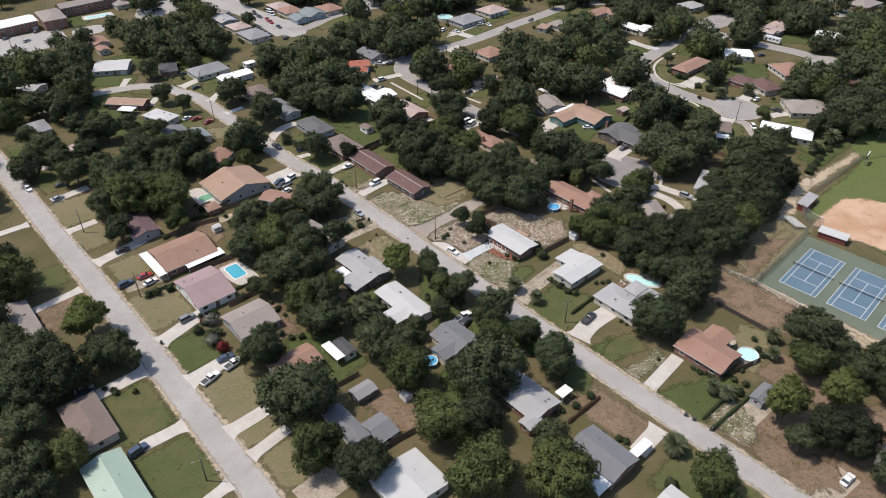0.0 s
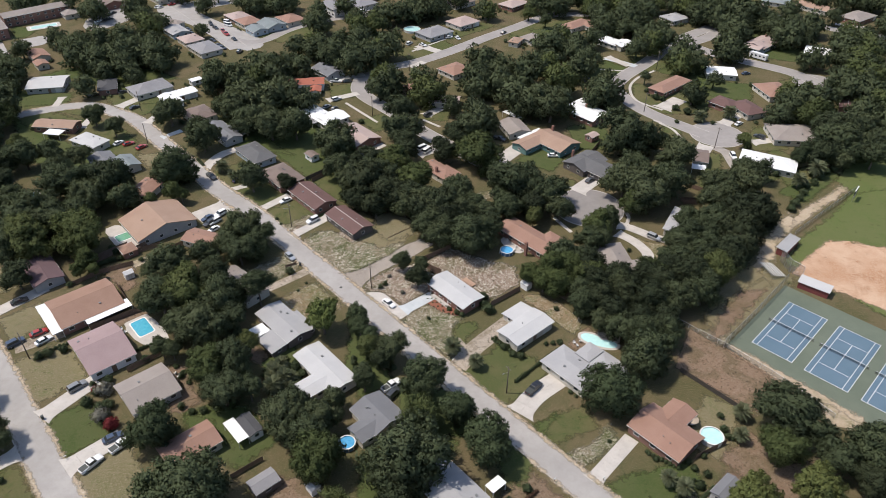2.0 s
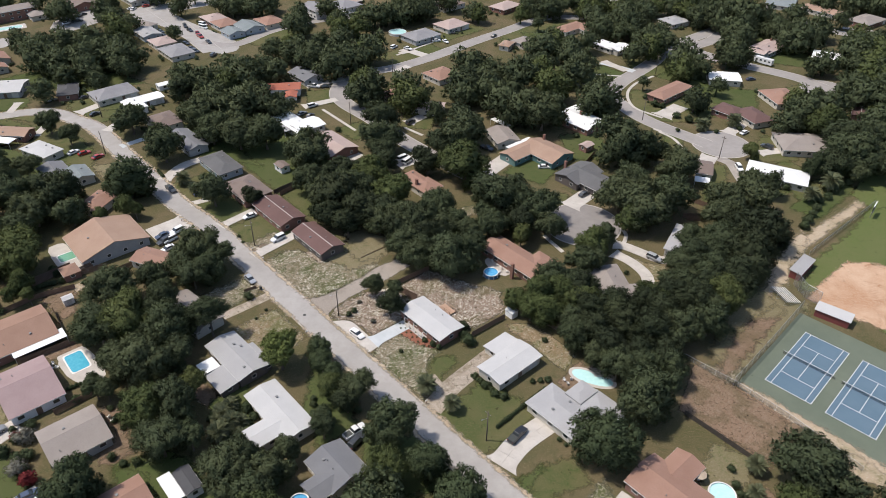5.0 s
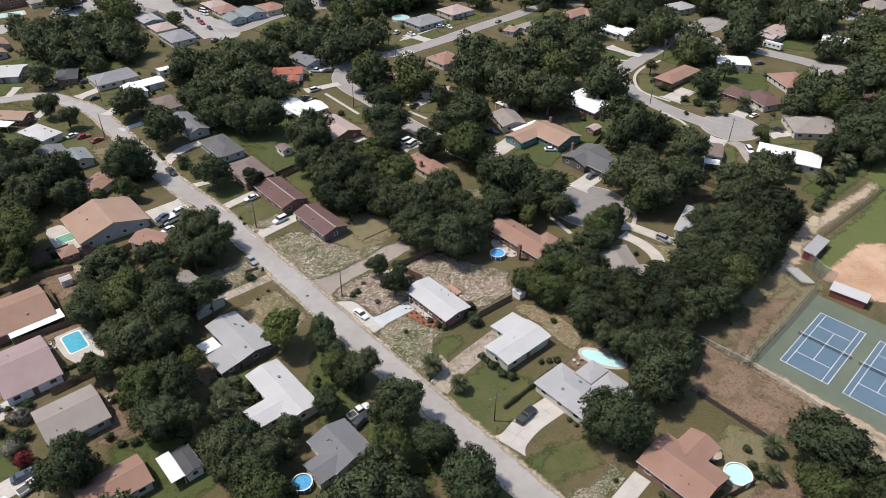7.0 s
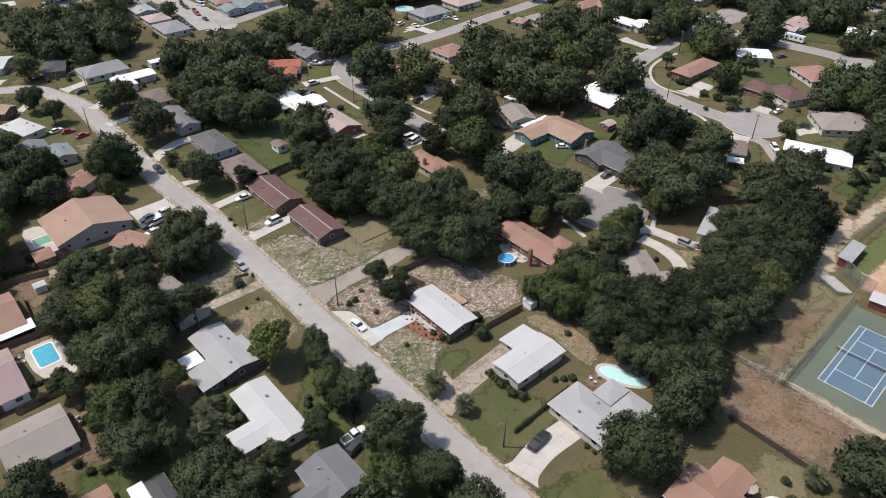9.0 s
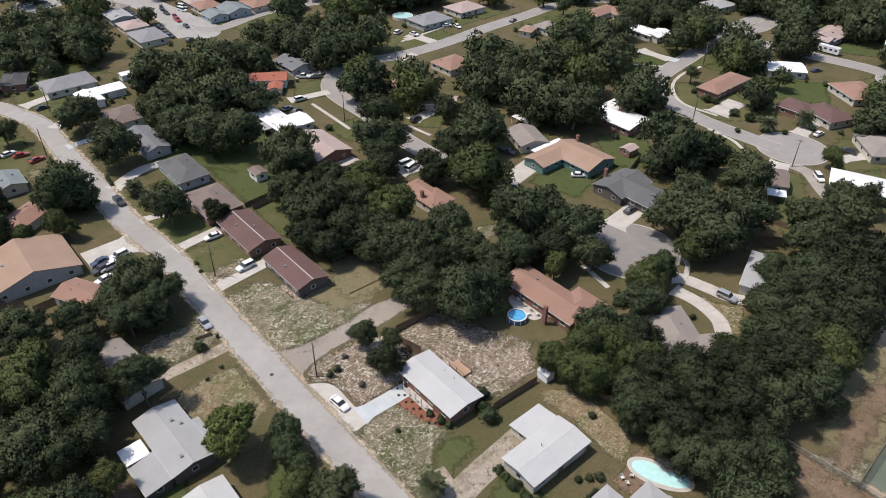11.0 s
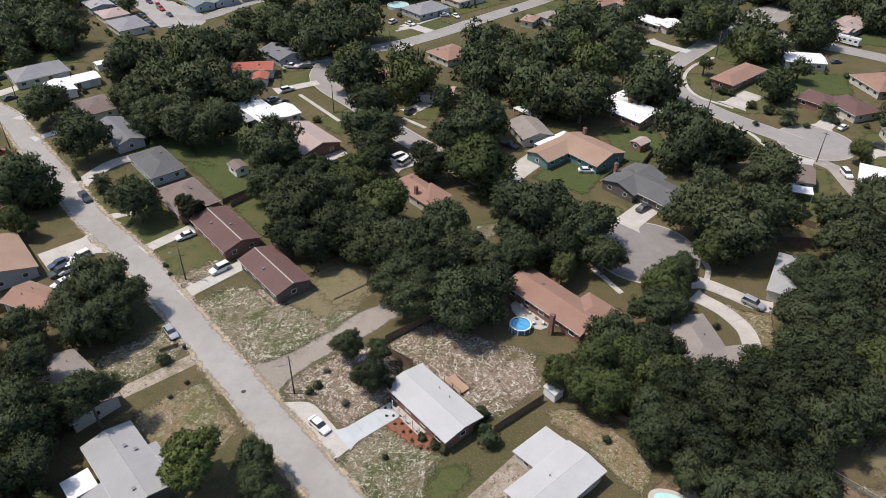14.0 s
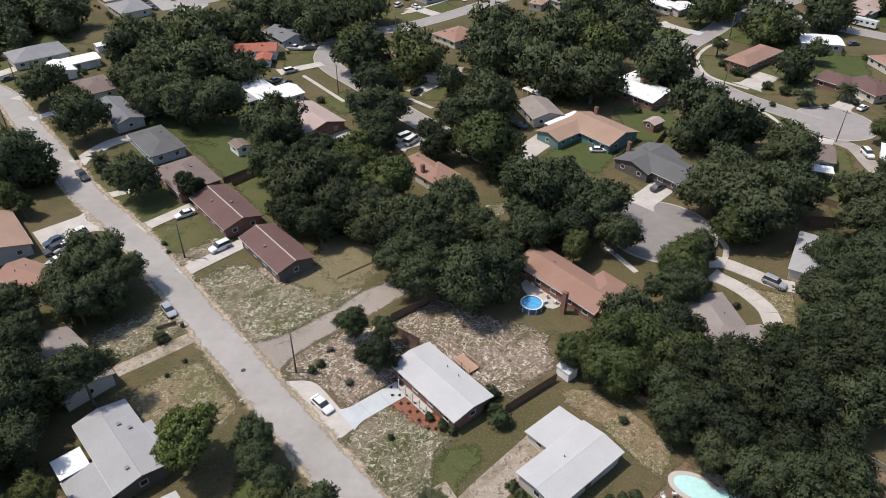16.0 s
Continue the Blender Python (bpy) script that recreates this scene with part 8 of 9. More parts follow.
far_tree("oak", 162.1, 362.1, 6.5)
far_tree("oak", 164.6, 364.4, 9.0)
far_tree("oak", 198.6, 353.9, 5.8)
far_tree("oak", 221.7, 364.2, 9.6)
far_tree("lite", 224.4, 369.3, 7.9)
far_tree("lite", 226.5, 351.6, 8.0)
far_tree("lite", 229.7, 359.5, 8.7)
far_tree("lite", 235.5, 369.0, 8.0)
far_tree("lite", -293.4, 395.8, 7.5)
far_tree("oak", -151.1, 377.3, 8.4)
far_tree("oak", -141.3, 381.7, 8.2)
far_tree("lite", -133.2, 394.1, 8.3)
far_tree("oak", -105.4, 395.7, 4.1)
far_tree("oak", -44.8, 401.5, 8.9)
far_tree("lite", -22.8, 399.1, 7.2)
far_tree("oak", -20.6, 379.5, 8.1)
far_tree("lite", -14.3, 404.7, 7.0)
far_tree("lite", 83.5, 377.4, 7.1)
far_tree("oak", 110.5, 400.3, 7.0)
far_tree("oak", 118.3, 397.2, 5.7)
far_tree("oak", 128.3, 385.2, 7.0)
far_tree("oak", 129.5, 376.6, 7.3)
far_tree("oak", 136.4, 382.0, 6.8)
far_tree("oak", 176.6, 391.3, 8.1)
far_tree("oak", 180.3, 401.1, 9.7)
far_tree("oak", 199.9, 398.5, 7.9)
far_tree("oak", 200.9, 383.4, 9.7)
far_tree("oak", 221.6, 400.4, 6.6)
far_tree("lite", 236.6, 389.2, 7.6)
far_tree("oak", 264.8, 404.3, 6.8)
far_tree("oak", 276.4, 402.4, 5.5)
far_tree("lite", 315.9, 395.4, 5.7)
far_tree("oak", -306.4, 413.3, 6.7)
far_tree("oak", -294.1, 407.9, 5.0)
far_tree("lite", -284.4, 416.9, 4.6)
far_tree("oak", -269.2, 417.5, 4.9)
far_tree("lite", -261.2, 427.9, 4.9)
far_tree("oak", -172.3, 422.6, 8.4)
far_tree("oak", -85.0, 434.4, 6.6)
far_tree("oak", -69.7, 434.5, 9.2)
far_tree("oak", -48.6, 432.1, 5.0)
far_tree("oak", -33.5, 433.0, 6.9)
far_tree("oak", -23.5, 409.3, 7.7)
far_tree("oak", -14.5, 418.9, 5.6)
far_tree("oak", -10.4, 406.2, 5.0)
far_tree("oak", -6.7, 417.4, 8.9)
far_tree("oak", -1.2, 422.0, 7.9)
far_tree("oak", 4.6, 430.0, 8.0)
far_tree("oak", 8.6, 421.0, 7.7)
far_tree("oak", 14.3, 430.0, 10.5)
far_tree("lite", 48.6, 426.6, 6.3)
far_tree("oak", 85.8, 434.9, 8.5)
far_tree("oak", 90.0, 432.9, 5.7)
far_tree("lite", 107.8, 433.3, 7.0)
far_tree("oak", 110.4, 423.4, 7.2)
far_tree("oak", 122.2, 407.7, 10.3)
far_tree("oak", 128.7, 425.2, 8.4)
far_tree("oak", 129.8, 414.3, 7.4)
far_tree("oak", 135.6, 430.2, 4.7)
far_tree("oak", 137.1, 431.4, 7.6)
far_tree("lite", 163.9, 433.1, 8.1)
far_tree("oak", 165.7, 421.0, 7.2)
far_tree("oak", 174.5, 426.9, 7.9)
far_tree("oak", 175.2, 416.4, 8.3)
far_tree("oak", 188.6, 418.5, 13.2)
far_tree("oak", 189.1, 413.8, 9.3)
far_tree("oak", 189.4, 431.8, 9.5)
far_tree("oak", 191.0, 409.2, 4.8)
far_tree("oak", 243.0, 420.5, 5.5)
far_tree("oak", 268.6, 407.5, 7.0)
far_tree("oak", 273.6, 416.8, 6.8)
far_tree("oak", 275.8, 412.7, 4.9)
far_tree("oak", 292.7, 421.7, 5.0)
far_tree("oak", 306.3, 422.2, 6.8)
far_tree("oak", 321.0, 421.8, 6.8)
far_tree("oak", -329.6, 455.0, 6.8)
far_tree("oak", -307.5, 463.0, 7.4)
far_tree("oak", -273.4, 456.8, 6.1)
far_tree("oak", -265.6, 442.6, 6.9)
far_tree("lite", -256.6, 447.0, 5.4)
far_tree("lite", -238.8, 462.2, 5.3)
far_tree("oak", -156.0, 444.2, 6.3)
far_tree("oak", -134.2, 455.0, 7.1)
far_tree("lite", -113.2, 458.8, 5.8)
far_tree("oak", -92.1, 438.2, 7.4)
far_tree("oak", -75.9, 435.6, 5.8)
far_tree("oak", 5.1, 451.7, 4.6)
far_tree("oak", 18.5, 439.9, 4.8)
far_tree("oak", 20.4, 450.1, 6.8)
far_tree("oak", 77.4, 439.4, 7.1)
far_tree("oak", 77.4, 452.9, 4.5)
far_tree("lite", 88.7, 437.8, 6.7)
far_tree("lite", 112.2, 444.7, 5.3)
far_tree("lite", 114.3, 438.2, 7.3)
far_tree("oak", 116.1, 450.5, 6.3)
far_tree("oak", 116.6, 438.4, 6.3)
far_tree("lite", 127.5, 435.6, 8.7)
far_tree("oak", 141.7, 437.5, 6.2)
far_tree("lite", 148.7, 442.3, 6.6)
far_tree("oak", 159.0, 442.3, 8.6)
far_tree("oak", 169.4, 441.8, 8.4)
far_tree("oak", 180.8, 439.1, 8.3)
far_tree("oak", 191.4, 442.9, 8.0)
far_tree("oak", 272.2, 447.4, 9.4)
far_tree("lite", 275.5, 456.5, 6.4)
far_tree("oak", 281.6, 439.9, 9.8)
far_tree("lite", 286.7, 436.8, 5.1)
far_tree("oak", 303.1, 438.3, 6.1)
far_tree("oak", -309.5, 478.4, 6.5)
far_tree("lite", -282.4, 466.5, 4.7)
far_tree("lite", -248.3, 483.2, 6.1)
far_tree("oak", -242.3, 491.6, 6.2)
far_tree("oak", -216.5, 474.1, 7.2)
far_tree("oak", -176.9, 486.3, 5.9)
far_tree("lite", -170.4, 467.8, 6.7)
far_tree("lite", -161.1, 495.0, 4.9)
far_tree("lite", -157.4, 491.9, 6.2)
far_tree("oak", -125.3, 481.0, 4.6)
far_tree("oak", -87.9, 490.1, 5.7)
far_tree("lite", -83.2, 478.9, 7.1)
far_tree("oak", -76.8, 483.4, 4.8)
far_tree("oak", -72.3, 484.7, 6.5)
far_tree("oak", -39.1, 480.5, 6.4)
far_tree("oak", 7.0, 485.6, 6.6)
far_tree("lite", 9.8, 483.7, 5.4)
far_tree("oak", 14.2, 468.9, 7.1)
far_tree("oak", 22.6, 468.3, 5.3)
far_tree("lite", 24.6, 482.4, 5.9)
far_tree("oak", 29.2, 490.8, 6.2)
far_tree("oak", 30.1, 493.6, 5.2)
far_tree("oak", 34.6, 477.9, 5.0)
far_tree("oak", 72.3, 482.6, 6.6)
far_tree("lite", 72.5, 493.7, 7.5)
far_tree("oak", 112.2, 477.5, 6.6)
far_tree("oak", 160.6, 468.7, 5.0)
far_tree("oak", 183.8, 486.1, 6.7)
far_tree("lite", 187.7, 473.8, 7.0)
far_tree("oak", 201.7, 475.0, 5.3)
far_tree("lite", 207.5, 490.4, 5.8)
far_tree("oak", 223.1, 483.9, 5.5)
far_tree("lite", 254.4, 469.6, 6.7)
far_tree("oak", 279.7, 467.5, 6.1)
far_tree("oak", 289.4, 477.1, 4.6)
far_tree("oak", 300.9, 480.8, 6.1)
far_tree("oak", 306.9, 480.3, 6.0)
far_tree("lite", 309.4, 493.1, 6.5)
far_tree("lite", -288.5, 505.8, 7.0)
far_tree("oak", -269.0, 500.7, 6.5)
far_tree("oak", -247.2, 503.3, 5.7)
far_tree("lite", -227.8, 504.4, 7.2)
far_tree("oak", -213.8, 498.1, 5.4)
far_tree("lite", -210.5, 496.5, 6.3)
far_tree("oak", -193.4, 501.7, 6.7)
far_tree("oak", -175.9, 517.1, 6.1)
far_tree("oak", -162.1, 497.6, 5.1)
far_tree("oak", -153.6, 508.8, 5.5)
far_tree("lite", -134.8, 504.8, 6.6)
far_tree("lite", -120.3, 505.5, 7.2)
far_tree("oak", -118.0, 497.3, 5.3)
far_tree("oak", -113.0, 518.6, 4.9)
far_tree("oak", -40.3, 499.5, 4.9)
far_tree("lite", -28.7, 516.7, 6.8)
far_tree("lite", 12.1, 506.3, 6.2)
far_tree("oak", 50.1, 497.6, 7.3)
far_tree("oak", 75.3, 522.9, 5.2)
far_tree("lite", 94.9, 522.8, 6.3)
far_tree("lite", 127.6, 496.4, 5.6)
far_tree("lite", 147.1, 515.3, 7.2)
far_tree("oak", 152.7, 503.1, 7.4)
far_tree("lite", 168.7, 524.8, 7.2)
far_tree("oak", 174.5, 501.5, 4.5)
far_tree("oak", 188.5, 511.3, 4.9)
far_tree("oak", 259.1, 523.4, 4.9)
far_tree("oak", 261.9, 515.2, 6.9)
far_tree("lite", 263.4, 518.2, 6.8)
far_tree("oak", 267.0, 512.5, 6.4)
far_tree("lite", 270.8, 519.7, 6.0)
far_tree("oak", 287.3, 524.1, 6.4)
far_tree("oak", 289.0, 520.4, 7.4)
far_tree("lite", 297.8, 518.4, 7.0)
far_tree("oak", 303.3, 503.0, 4.7)
far_tree("oak", -257.9, 547.1, 7.4)
far_tree("oak", -181.6, 526.7, 4.7)
far_tree("oak", -151.4, 540.0, 6.4)
far_tree("oak", -146.1, 531.5, 6.8)
far_tree("oak", -125.7, 547.4, 6.9)
far_tree("oak", -122.0, 537.5, 6.9)
far_tree("lite", -111.3, 544.9, 7.3)
far_tree("lite", -88.6, 537.3, 5.1)
far_tree("oak", -44.4, 536.1, 5.3)
far_tree("oak", -6.6, 549.6, 5.8)
far_tree("lite", 4.1, 555.0, 5.4)
far_tree("lite", 24.8, 536.1, 4.8)
far_tree("oak", 25.4, 550.5, 5.5)
far_tree("lite", 27.2, 551.5, 7.2)
far_tree("lite", 31.6, 534.7, 4.9)
far_tree("lite", 36.4, 534.6, 6.0)
far_tree("oak", 36.8, 547.0, 7.0)
far_tree("lite", 77.8, 532.2, 5.4)
far_tree("oak", 126.0, 553.3, 7.2)
far_tree("oak", 144.1, 548.1, 5.8)
far_tree("oak", 167.7, 546.3, 6.5)
far_tree("lite", 180.3, 525.6, 7.4)
far_tree("lite", 198.2, 527.4, 5.0)
far_tree("oak", 222.0, 553.6, 5.9)
far_tree("lite", 227.6, 539.4, 6.5)
far_tree("lite", 245.6, 534.5, 6.7)
far_tree("oak", 258.5, 542.4, 7.1)
far_tree("oak", 279.0, 530.9, 7.1)
far_tree("oak", 284.1, 532.3, 5.7)
far_tree("oak", 299.9, 542.0, 7.4)
far_tree("oak", 301.0, 552.0, 6.6)
far_tree("oak", -254.8, 555.3, 5.4)
far_tree("lite", -89.5, 558.3, 7.5)
far_tree("lite", 251.5, 556.7, 7.0)
far_tree("oak", 279.1, 559.8, 4.5)
far_tree("oak", 312.7, 558.0, 7.3)
far_tree("oak", -176.3, 430.5, 7.5)
far_tree("oak", -114.3, 436.0, 7)
far_tree("oak", -106.5, 397.2, 3.6)
far_tree("oak", -58.3, 344.8, 7.5)
far_tree("oak", -51.3, 344.8, 7.6)
far_tree("oak", -43.3, 340.1, 7)
far_tree("lite", -12.4, 365.4, 5)
far_tree("oak", -46.7, 421.4, 6.5)
far_tree("oak", -81.7, 440.6, 7)
far_tree("oak", -67.2, 446.1, 7)
far_tree("oak", -91.6, 445.8, 7)
far_tree("oak", 45.8, 430.4, 6.5)
far_tree("lite", 71.6, 426.8, 5)
far_tree("oak", 79.6, 414.8, 4)
far_tree("oak", 83.0, 384.3, 7)
far_tree("oak", 90.0, 373.9, 7)
far_tree("oak", 100.0, 382.7, 6.5)
far_tree("oak", 110.0, 412.9, 7)
far_tree("oak", 118.6, 410.4, 7.5)
far_tree("oak", 125.3, 399.3, 7)
far_tree("oak", 129.1, 384.1, 7.5)
far_tree("oak", 137.7, 395.0, 7)
far_tree("oak", 136.7, 422.0, 7.5)
far_tree("oak", 96.0, 442.7, 7)
far_tree("oak", 106.0, 444.2, 7.5)
far_tree("oak", 86.4, 444.7, 7)
far_tree("oak", 168.5, 423.6, 8)
far_tree("oak", 181.4, 442.2, 8)
far_tree("oak", 184.5, 415.6, 9)
far_tree("lite", 195.6, 420.6, 9)
far_tree("oak", 201.3, 410.6, 8)
far_tree("oak", 179.6, 392.4, 8)
far_tree("oak", 140.2, 362.5, 8.5)
far_tree("oak", 164.4, 364.9, 8.5)
far_tree("oak", 200.3, 392.6, 8)
far_tree("oak", 213.6, 402.9, 7)
far_tree("oak", 222.0, 402.1, 9)
far_tree("oak", 211.6, 385.9, 8)
far_tree("oak", 203.7, 354.4, 7)
far_tree("lite", 174.4, 314.3, 6)
far_tree("oak", 228.7, 377.8, 8)
far_tree("oak", 239.4, 382.0, 8)
far_tree("oak", 237.2, 365.5, 8.5)
far_tree("lite", 222.7, 348.6, 8.5)
far_tree("oak", 218.1, 355.4, 7.5)
far_tree("oak", 202.0, 314.4, 9)
far_tree("oak", 207.9, 311.5, 9)
far_tree("lite", 204.9, 298.4, 8)
far_tree("oak", 202.3, 327.6, 8)
far_tree("oak", 166.7, 296.0, 7.5)
far_tree("oak", 174.8, 304.2, 7.5)
far_tree("oak", 179.8, 299.3, 7)
far_tree("oak", 160.4, 291.7, 6.5)
far_tree("lite", 186.3, 323.0, 3.5)
far_tree("oak", -217.0, 433.9, 9)
far_tree("oak", -196.0, 441.4, 8)
far_tree("oak", -212.7, 438.1, 9)
far_tree("oak", -154.0, 429.4, 7)
far_tree("oak", -140.7, 409.5, 7.5)
far_tree("oak", -131.0, 407.1, 6)
far_tree("oak", 5.3, 428.5, 7.5)
far_tree("oak", 11.4, 438.1, 8)
far_tree("oak", 19.5, 427.9, 8)
far_tree("oak", -0.8, 421.9, 6.5)
far_tree("oak", 33.5, 446.2, 7)
far_tree("oak", 276.5, 444.0, 9)
far_tree("oak", 261.5, 447.0, 9)
far_tree("oak", 248.4, 451.9, 9)
far_tree("oak", 219.9, 425.6, 7)
h = house(-96.5, 256.8, 131, 9.5, 7.0, "gable", "seagreen", "cream")
awning(-87.6, 231.4, 41, 4.6, 2.8, "white")
tree("lite", -72.0, 233.2, 3.6)
tree("lite", -77.7, 228.2, 2.8)
tree("lite", -68.6, 232.2, 2.6)
tree("round", -74.5, 245.4, 8.6)
tree("oak", -70.9, 269.5, 7.4)
tree("dark", -33.4, 239.9, 3.4)
h = house(-28.5, 264.1, 131, 4.6, 3.4, "gable", "brown", "white", name="garden_shed", eave=2.2)
h = house(81.7, 280.4, 41, 4.4, 3.4, "gable", "pink", "brick", name="garden_shed", eave=2.2)
car("suv", "dark", 150.4, 282.4, 131)
tree("lite", 139.8, 271.5, 3.4)
tree("round", 156.7, 259.1, 4.6)
tree("oak", 166.5, 259.1, 4.6)
tree("lite", 168.0, 258.4, 3.4)
tree("oak", 169.3, 255.3, 4.2)
tree("oak", 173.7, 259.3, 6)
tree("oak", 135.9, 246.9, 4.5)
tree("oak", 131.2, 249.0, 4.8)
palm(159.2, 251.0, 3.0, 4.0)
palm(149.4, 243.3, 2.6, 3.4)
palm(170.5, 261.3, 2.8, 3.6)
bush(152.7, 243.4, 2.2)
bush(156.6, 245.5, 2.0)
bush(160.6, 249.4, 2.0)
bush(164.3, 253.2, 2.2)
bush(149.7, 238.7, 2.0)
bush(146.8, 235.0, 2.0)
bush(143.6, 231.2, 2.4)
bush(141.1, 227.9, 2.2)
bush(168.2, 255.2, 2.2)
bush(144.9, 251.7, 1.8)
bush(135.3, 294.9, 1.4)
bush(131.0, 304.3, 1.6)
bush(120.4, 296.0, 1.3)
bush(145.4, 297.4, 1.6)
scoreboard(166.1, 235.2, 50)
paved_plot("yard_pavement", "pale asphalt yard behind the apartments", M["asphalt"], [(-204.6, 391.3), (-191.3, 401.6), (-183.9, 388.2), (-198.2, 378.4)], 0.05)
plot("deep", [(-217.7, 417.5), (-199.6, 408.5), (-199.7, 398.0), (-206.3, 394.6)], 1.6)
plot("deep", [(-171.8, 341.4), (-159.6, 355.0), (-122.1, 355.3), (-101.8, 341.8), (-125.4, 335.2), (-148.5, 341.5)], 1.6)
plot("deep", [(-89.2, 308.7), (-59.8, 295.5), (-36.3, 267.1), (-64.1, 276.0)], 1.6)
plot("deep", [(-19.0, 412.1), (0.1, 399.0), (-10.3, 378.4)], 1.6)
plot("deep", [(70.6, 412.9), (92.3, 413.1), (103.1, 371.6), (75.7, 379.1)], 1.6)
plot("deep", [(142.9, 343.4), (167.1, 337.0), (160.4, 318.6), (139.7, 324.4)], 1.6)
plot("green", [(154.9, 293.9), (158.9, 272.2), (142.7, 269.9), (146.4, 286.3)], 1.6)
plot("green", [(145.9, 255.8), (159.5, 258.3), (156.7, 247.1), (146.8, 245.2)], 1.6)
plot("deep", [(-157.7, 297.6), (-133.7, 280.4), (-104.2, 266.9), (-103.5, 254.3), (-140.1, 262.5)], 1.6)
plot("dry", [(-96.8, 266.9), (-80.1, 271.4), (-82.4, 258.5), (-89.3, 257.6)], 1.6)
plot("deep", [(188.7, 388.1), (210.6, 384.2), (206.5, 361.2), (182.8, 372.2)], 1.6)
plot("deep", [(192.4, 433.2), (227.4, 423.8), (206.4, 388.2), (182.7, 405.0)], 1.6)
plot("sandy", [(96.6, 161.6), (98.2, 162.2), (103.8, 156.3), (108.5, 150.8), (115.5, 143.6), (121.3, 136.4), (119.4, 134.4), (113.4, 141.8), (106.8, 148.8), (100.8, 155.6)], 0.7)
plot("sandy", [(113.4, 141.8), (116.3, 139.9), (119.7, 135.5), (118.5, 132.1), (113.6, 134.4), (111.7, 136.1)], 1.2)
plot("litter", [(89.9, 167.9), (100.7, 166.9), (97.6, 162.2), (94.8, 162.2)], 1.2)
tree("lite", -85.3, 193.4, 3.6)
tree("lite", -86.3, 189.7, 2.4)
tree("lite", -81.9, 190.0, 2.0)
paved_plot("patio_green", "beige paved patio round a green pool", M["concrete"], [(-90.2, 216.1), (-86.8, 219.4), (-82.8, 216.7), (-72.6, 205.5), (-74.8, 204.4), (-82.6, 207.4)], 0.03)
h = house(-77.0, 203.0, 131, 4.8, 4.2, "hip", "rust", "brick", name="garden_shed", eave=2.1)
fence("wood", 1.6, [(-85.6, 197.9), (-81.7, 202.3)])
fence("wood", 1.8, [(-75.5, 202.8), (-68.3, 206.8)])
fence("wood", 1.6, [(-87.8, 187.2), (-82.0, 192.9), (-73.6, 197.4)])
fence("wood", 1.8, [(-74.9, 187.2), (-67.6, 177.5)])
fence("dark", 1.8, [(-73.9, 170.1), (-68.0, 177.0)])
bush(-85.0, 195.6, 1.2)
bush(-84.1, 196.4, 1.2)
bush(-83.1, 197.1, 1.3)
bush(-82.2, 197.9, 1.2)
bush(-81.3, 198.7, 1.1)
bush(-80.2, 199.2, 1.2)
bush(-88.6, 186.9, 1.3)
bush(-87.9, 187.8, 1.0)
bush(-80.9, 203.1, 1.6)
bush(-83.2, 205.4, 1.4)
bush(-78.4, 199.9, 1.3)
bush(-71.8, 199.2, 1.2)
bush(-101.5, 213.0, 2.0)
plot("dirt", [(-81.3, 196.9), (-73.9, 198.2), (-69.5, 187.2), (-71.1, 183.8), (-80.0, 192.0)], 1.4)
plot("dirt", [(-73.2, 170.1), (-63.6, 177.9), (-61.0, 175.1), (-66.7, 169.6)], 0.8)
plot("sandy", [(-74.5, 198.9), (-70.6, 202.0), (-68.8, 198.9), (-72.6, 195.6)], 0.6)
car("suv", "dark", -56.0, 219.4, -129)
car("sedan", "white", -53.9, 215.6, -129)
tree("round", 14.6, 193.0, 2.3)
bush(32.7, 181.0, 1.9)
bush(24.8, 174.6, 1.1)
bush(22.6, 176.8, 0.8)
paved_plot("patio_round", "grey concrete patio with garden things beside a round pool", M["concrete"], [(41.3, 212.6), (48.2, 207.6), (46.1, 203.0), (42.1, 204.3), (39.5, 210.4)], 0.03)
garden_chair(42.1, 209.8, 40)
garden_chair(43.4, 208.1, 105)
garden_chair(44.6, 206.5, 170)
garden_chair(45.8, 204.9, 235)
garden_chair(43.8, 204.9, 300)
bush(79.9, 204.3, 1.0)
tree("pine", -93.6, 140.2, 6.6)
tree("oak", -83.5, 129.4, 5.6)
tree("oak", -79.0, 128.0, 4.0)
tree("oak", -86.5, 127.1, 4.4)
plot("dirt", [(-115.7, 152.4), (-106.9, 158.7), (-98.6, 152.3), (-102.9, 141.6), (-108.4, 141.7)], 1.4)
car("sedan", "silver", -88.1, 120.2, 30)
bush(-83.2, 120.6, 1.0)
bush(-79.8, 119.2, 1.2)
bush(-75.1, 119.6, 1.0)
bush(-65.4, 141.5, 1.9)
bush(-64.5, 145.0, 1.7)
bush(-61.6, 139.9, 1.8)
bush(-59.1, 137.6, 1.4)
bush(-66.4, 147.7, 1.2)
bush(-47.6, 153.8, 1.0)
bush(-45.3, 150.5, 1.2)
bush(-42.3, 140.4, 1.4)
bush(-78.8, 159.8, 1.3)
bush(-82.3, 159.1, 1.2)
bush(75.6, 124.3, 1.0)
bush(76.4, 122.4, 1.1)
bush(79.5, 125.8, 1.0)
bush(86.5, 133.3, 1.4)
bush(87.0, 137.3, 1.2)
bush(68.5, 125.0, 0.9)
bush(67.0, 127.0, 0.8)
bush(87.7, 130.9, 1.0)
bush(76.2, 117.9, 1.5)
bush(78.7, 120.8, 1.3)
palm(69.3, 118.6, 1.8)
palm(91.6, 136.8, 2.0)
plot("litter", [(66.5, 111.3), (74.6, 116.7), (76.5, 110.4), (75.4, 102.0), (71.4, 103.7), (67.5, 107.9)], 1.0)
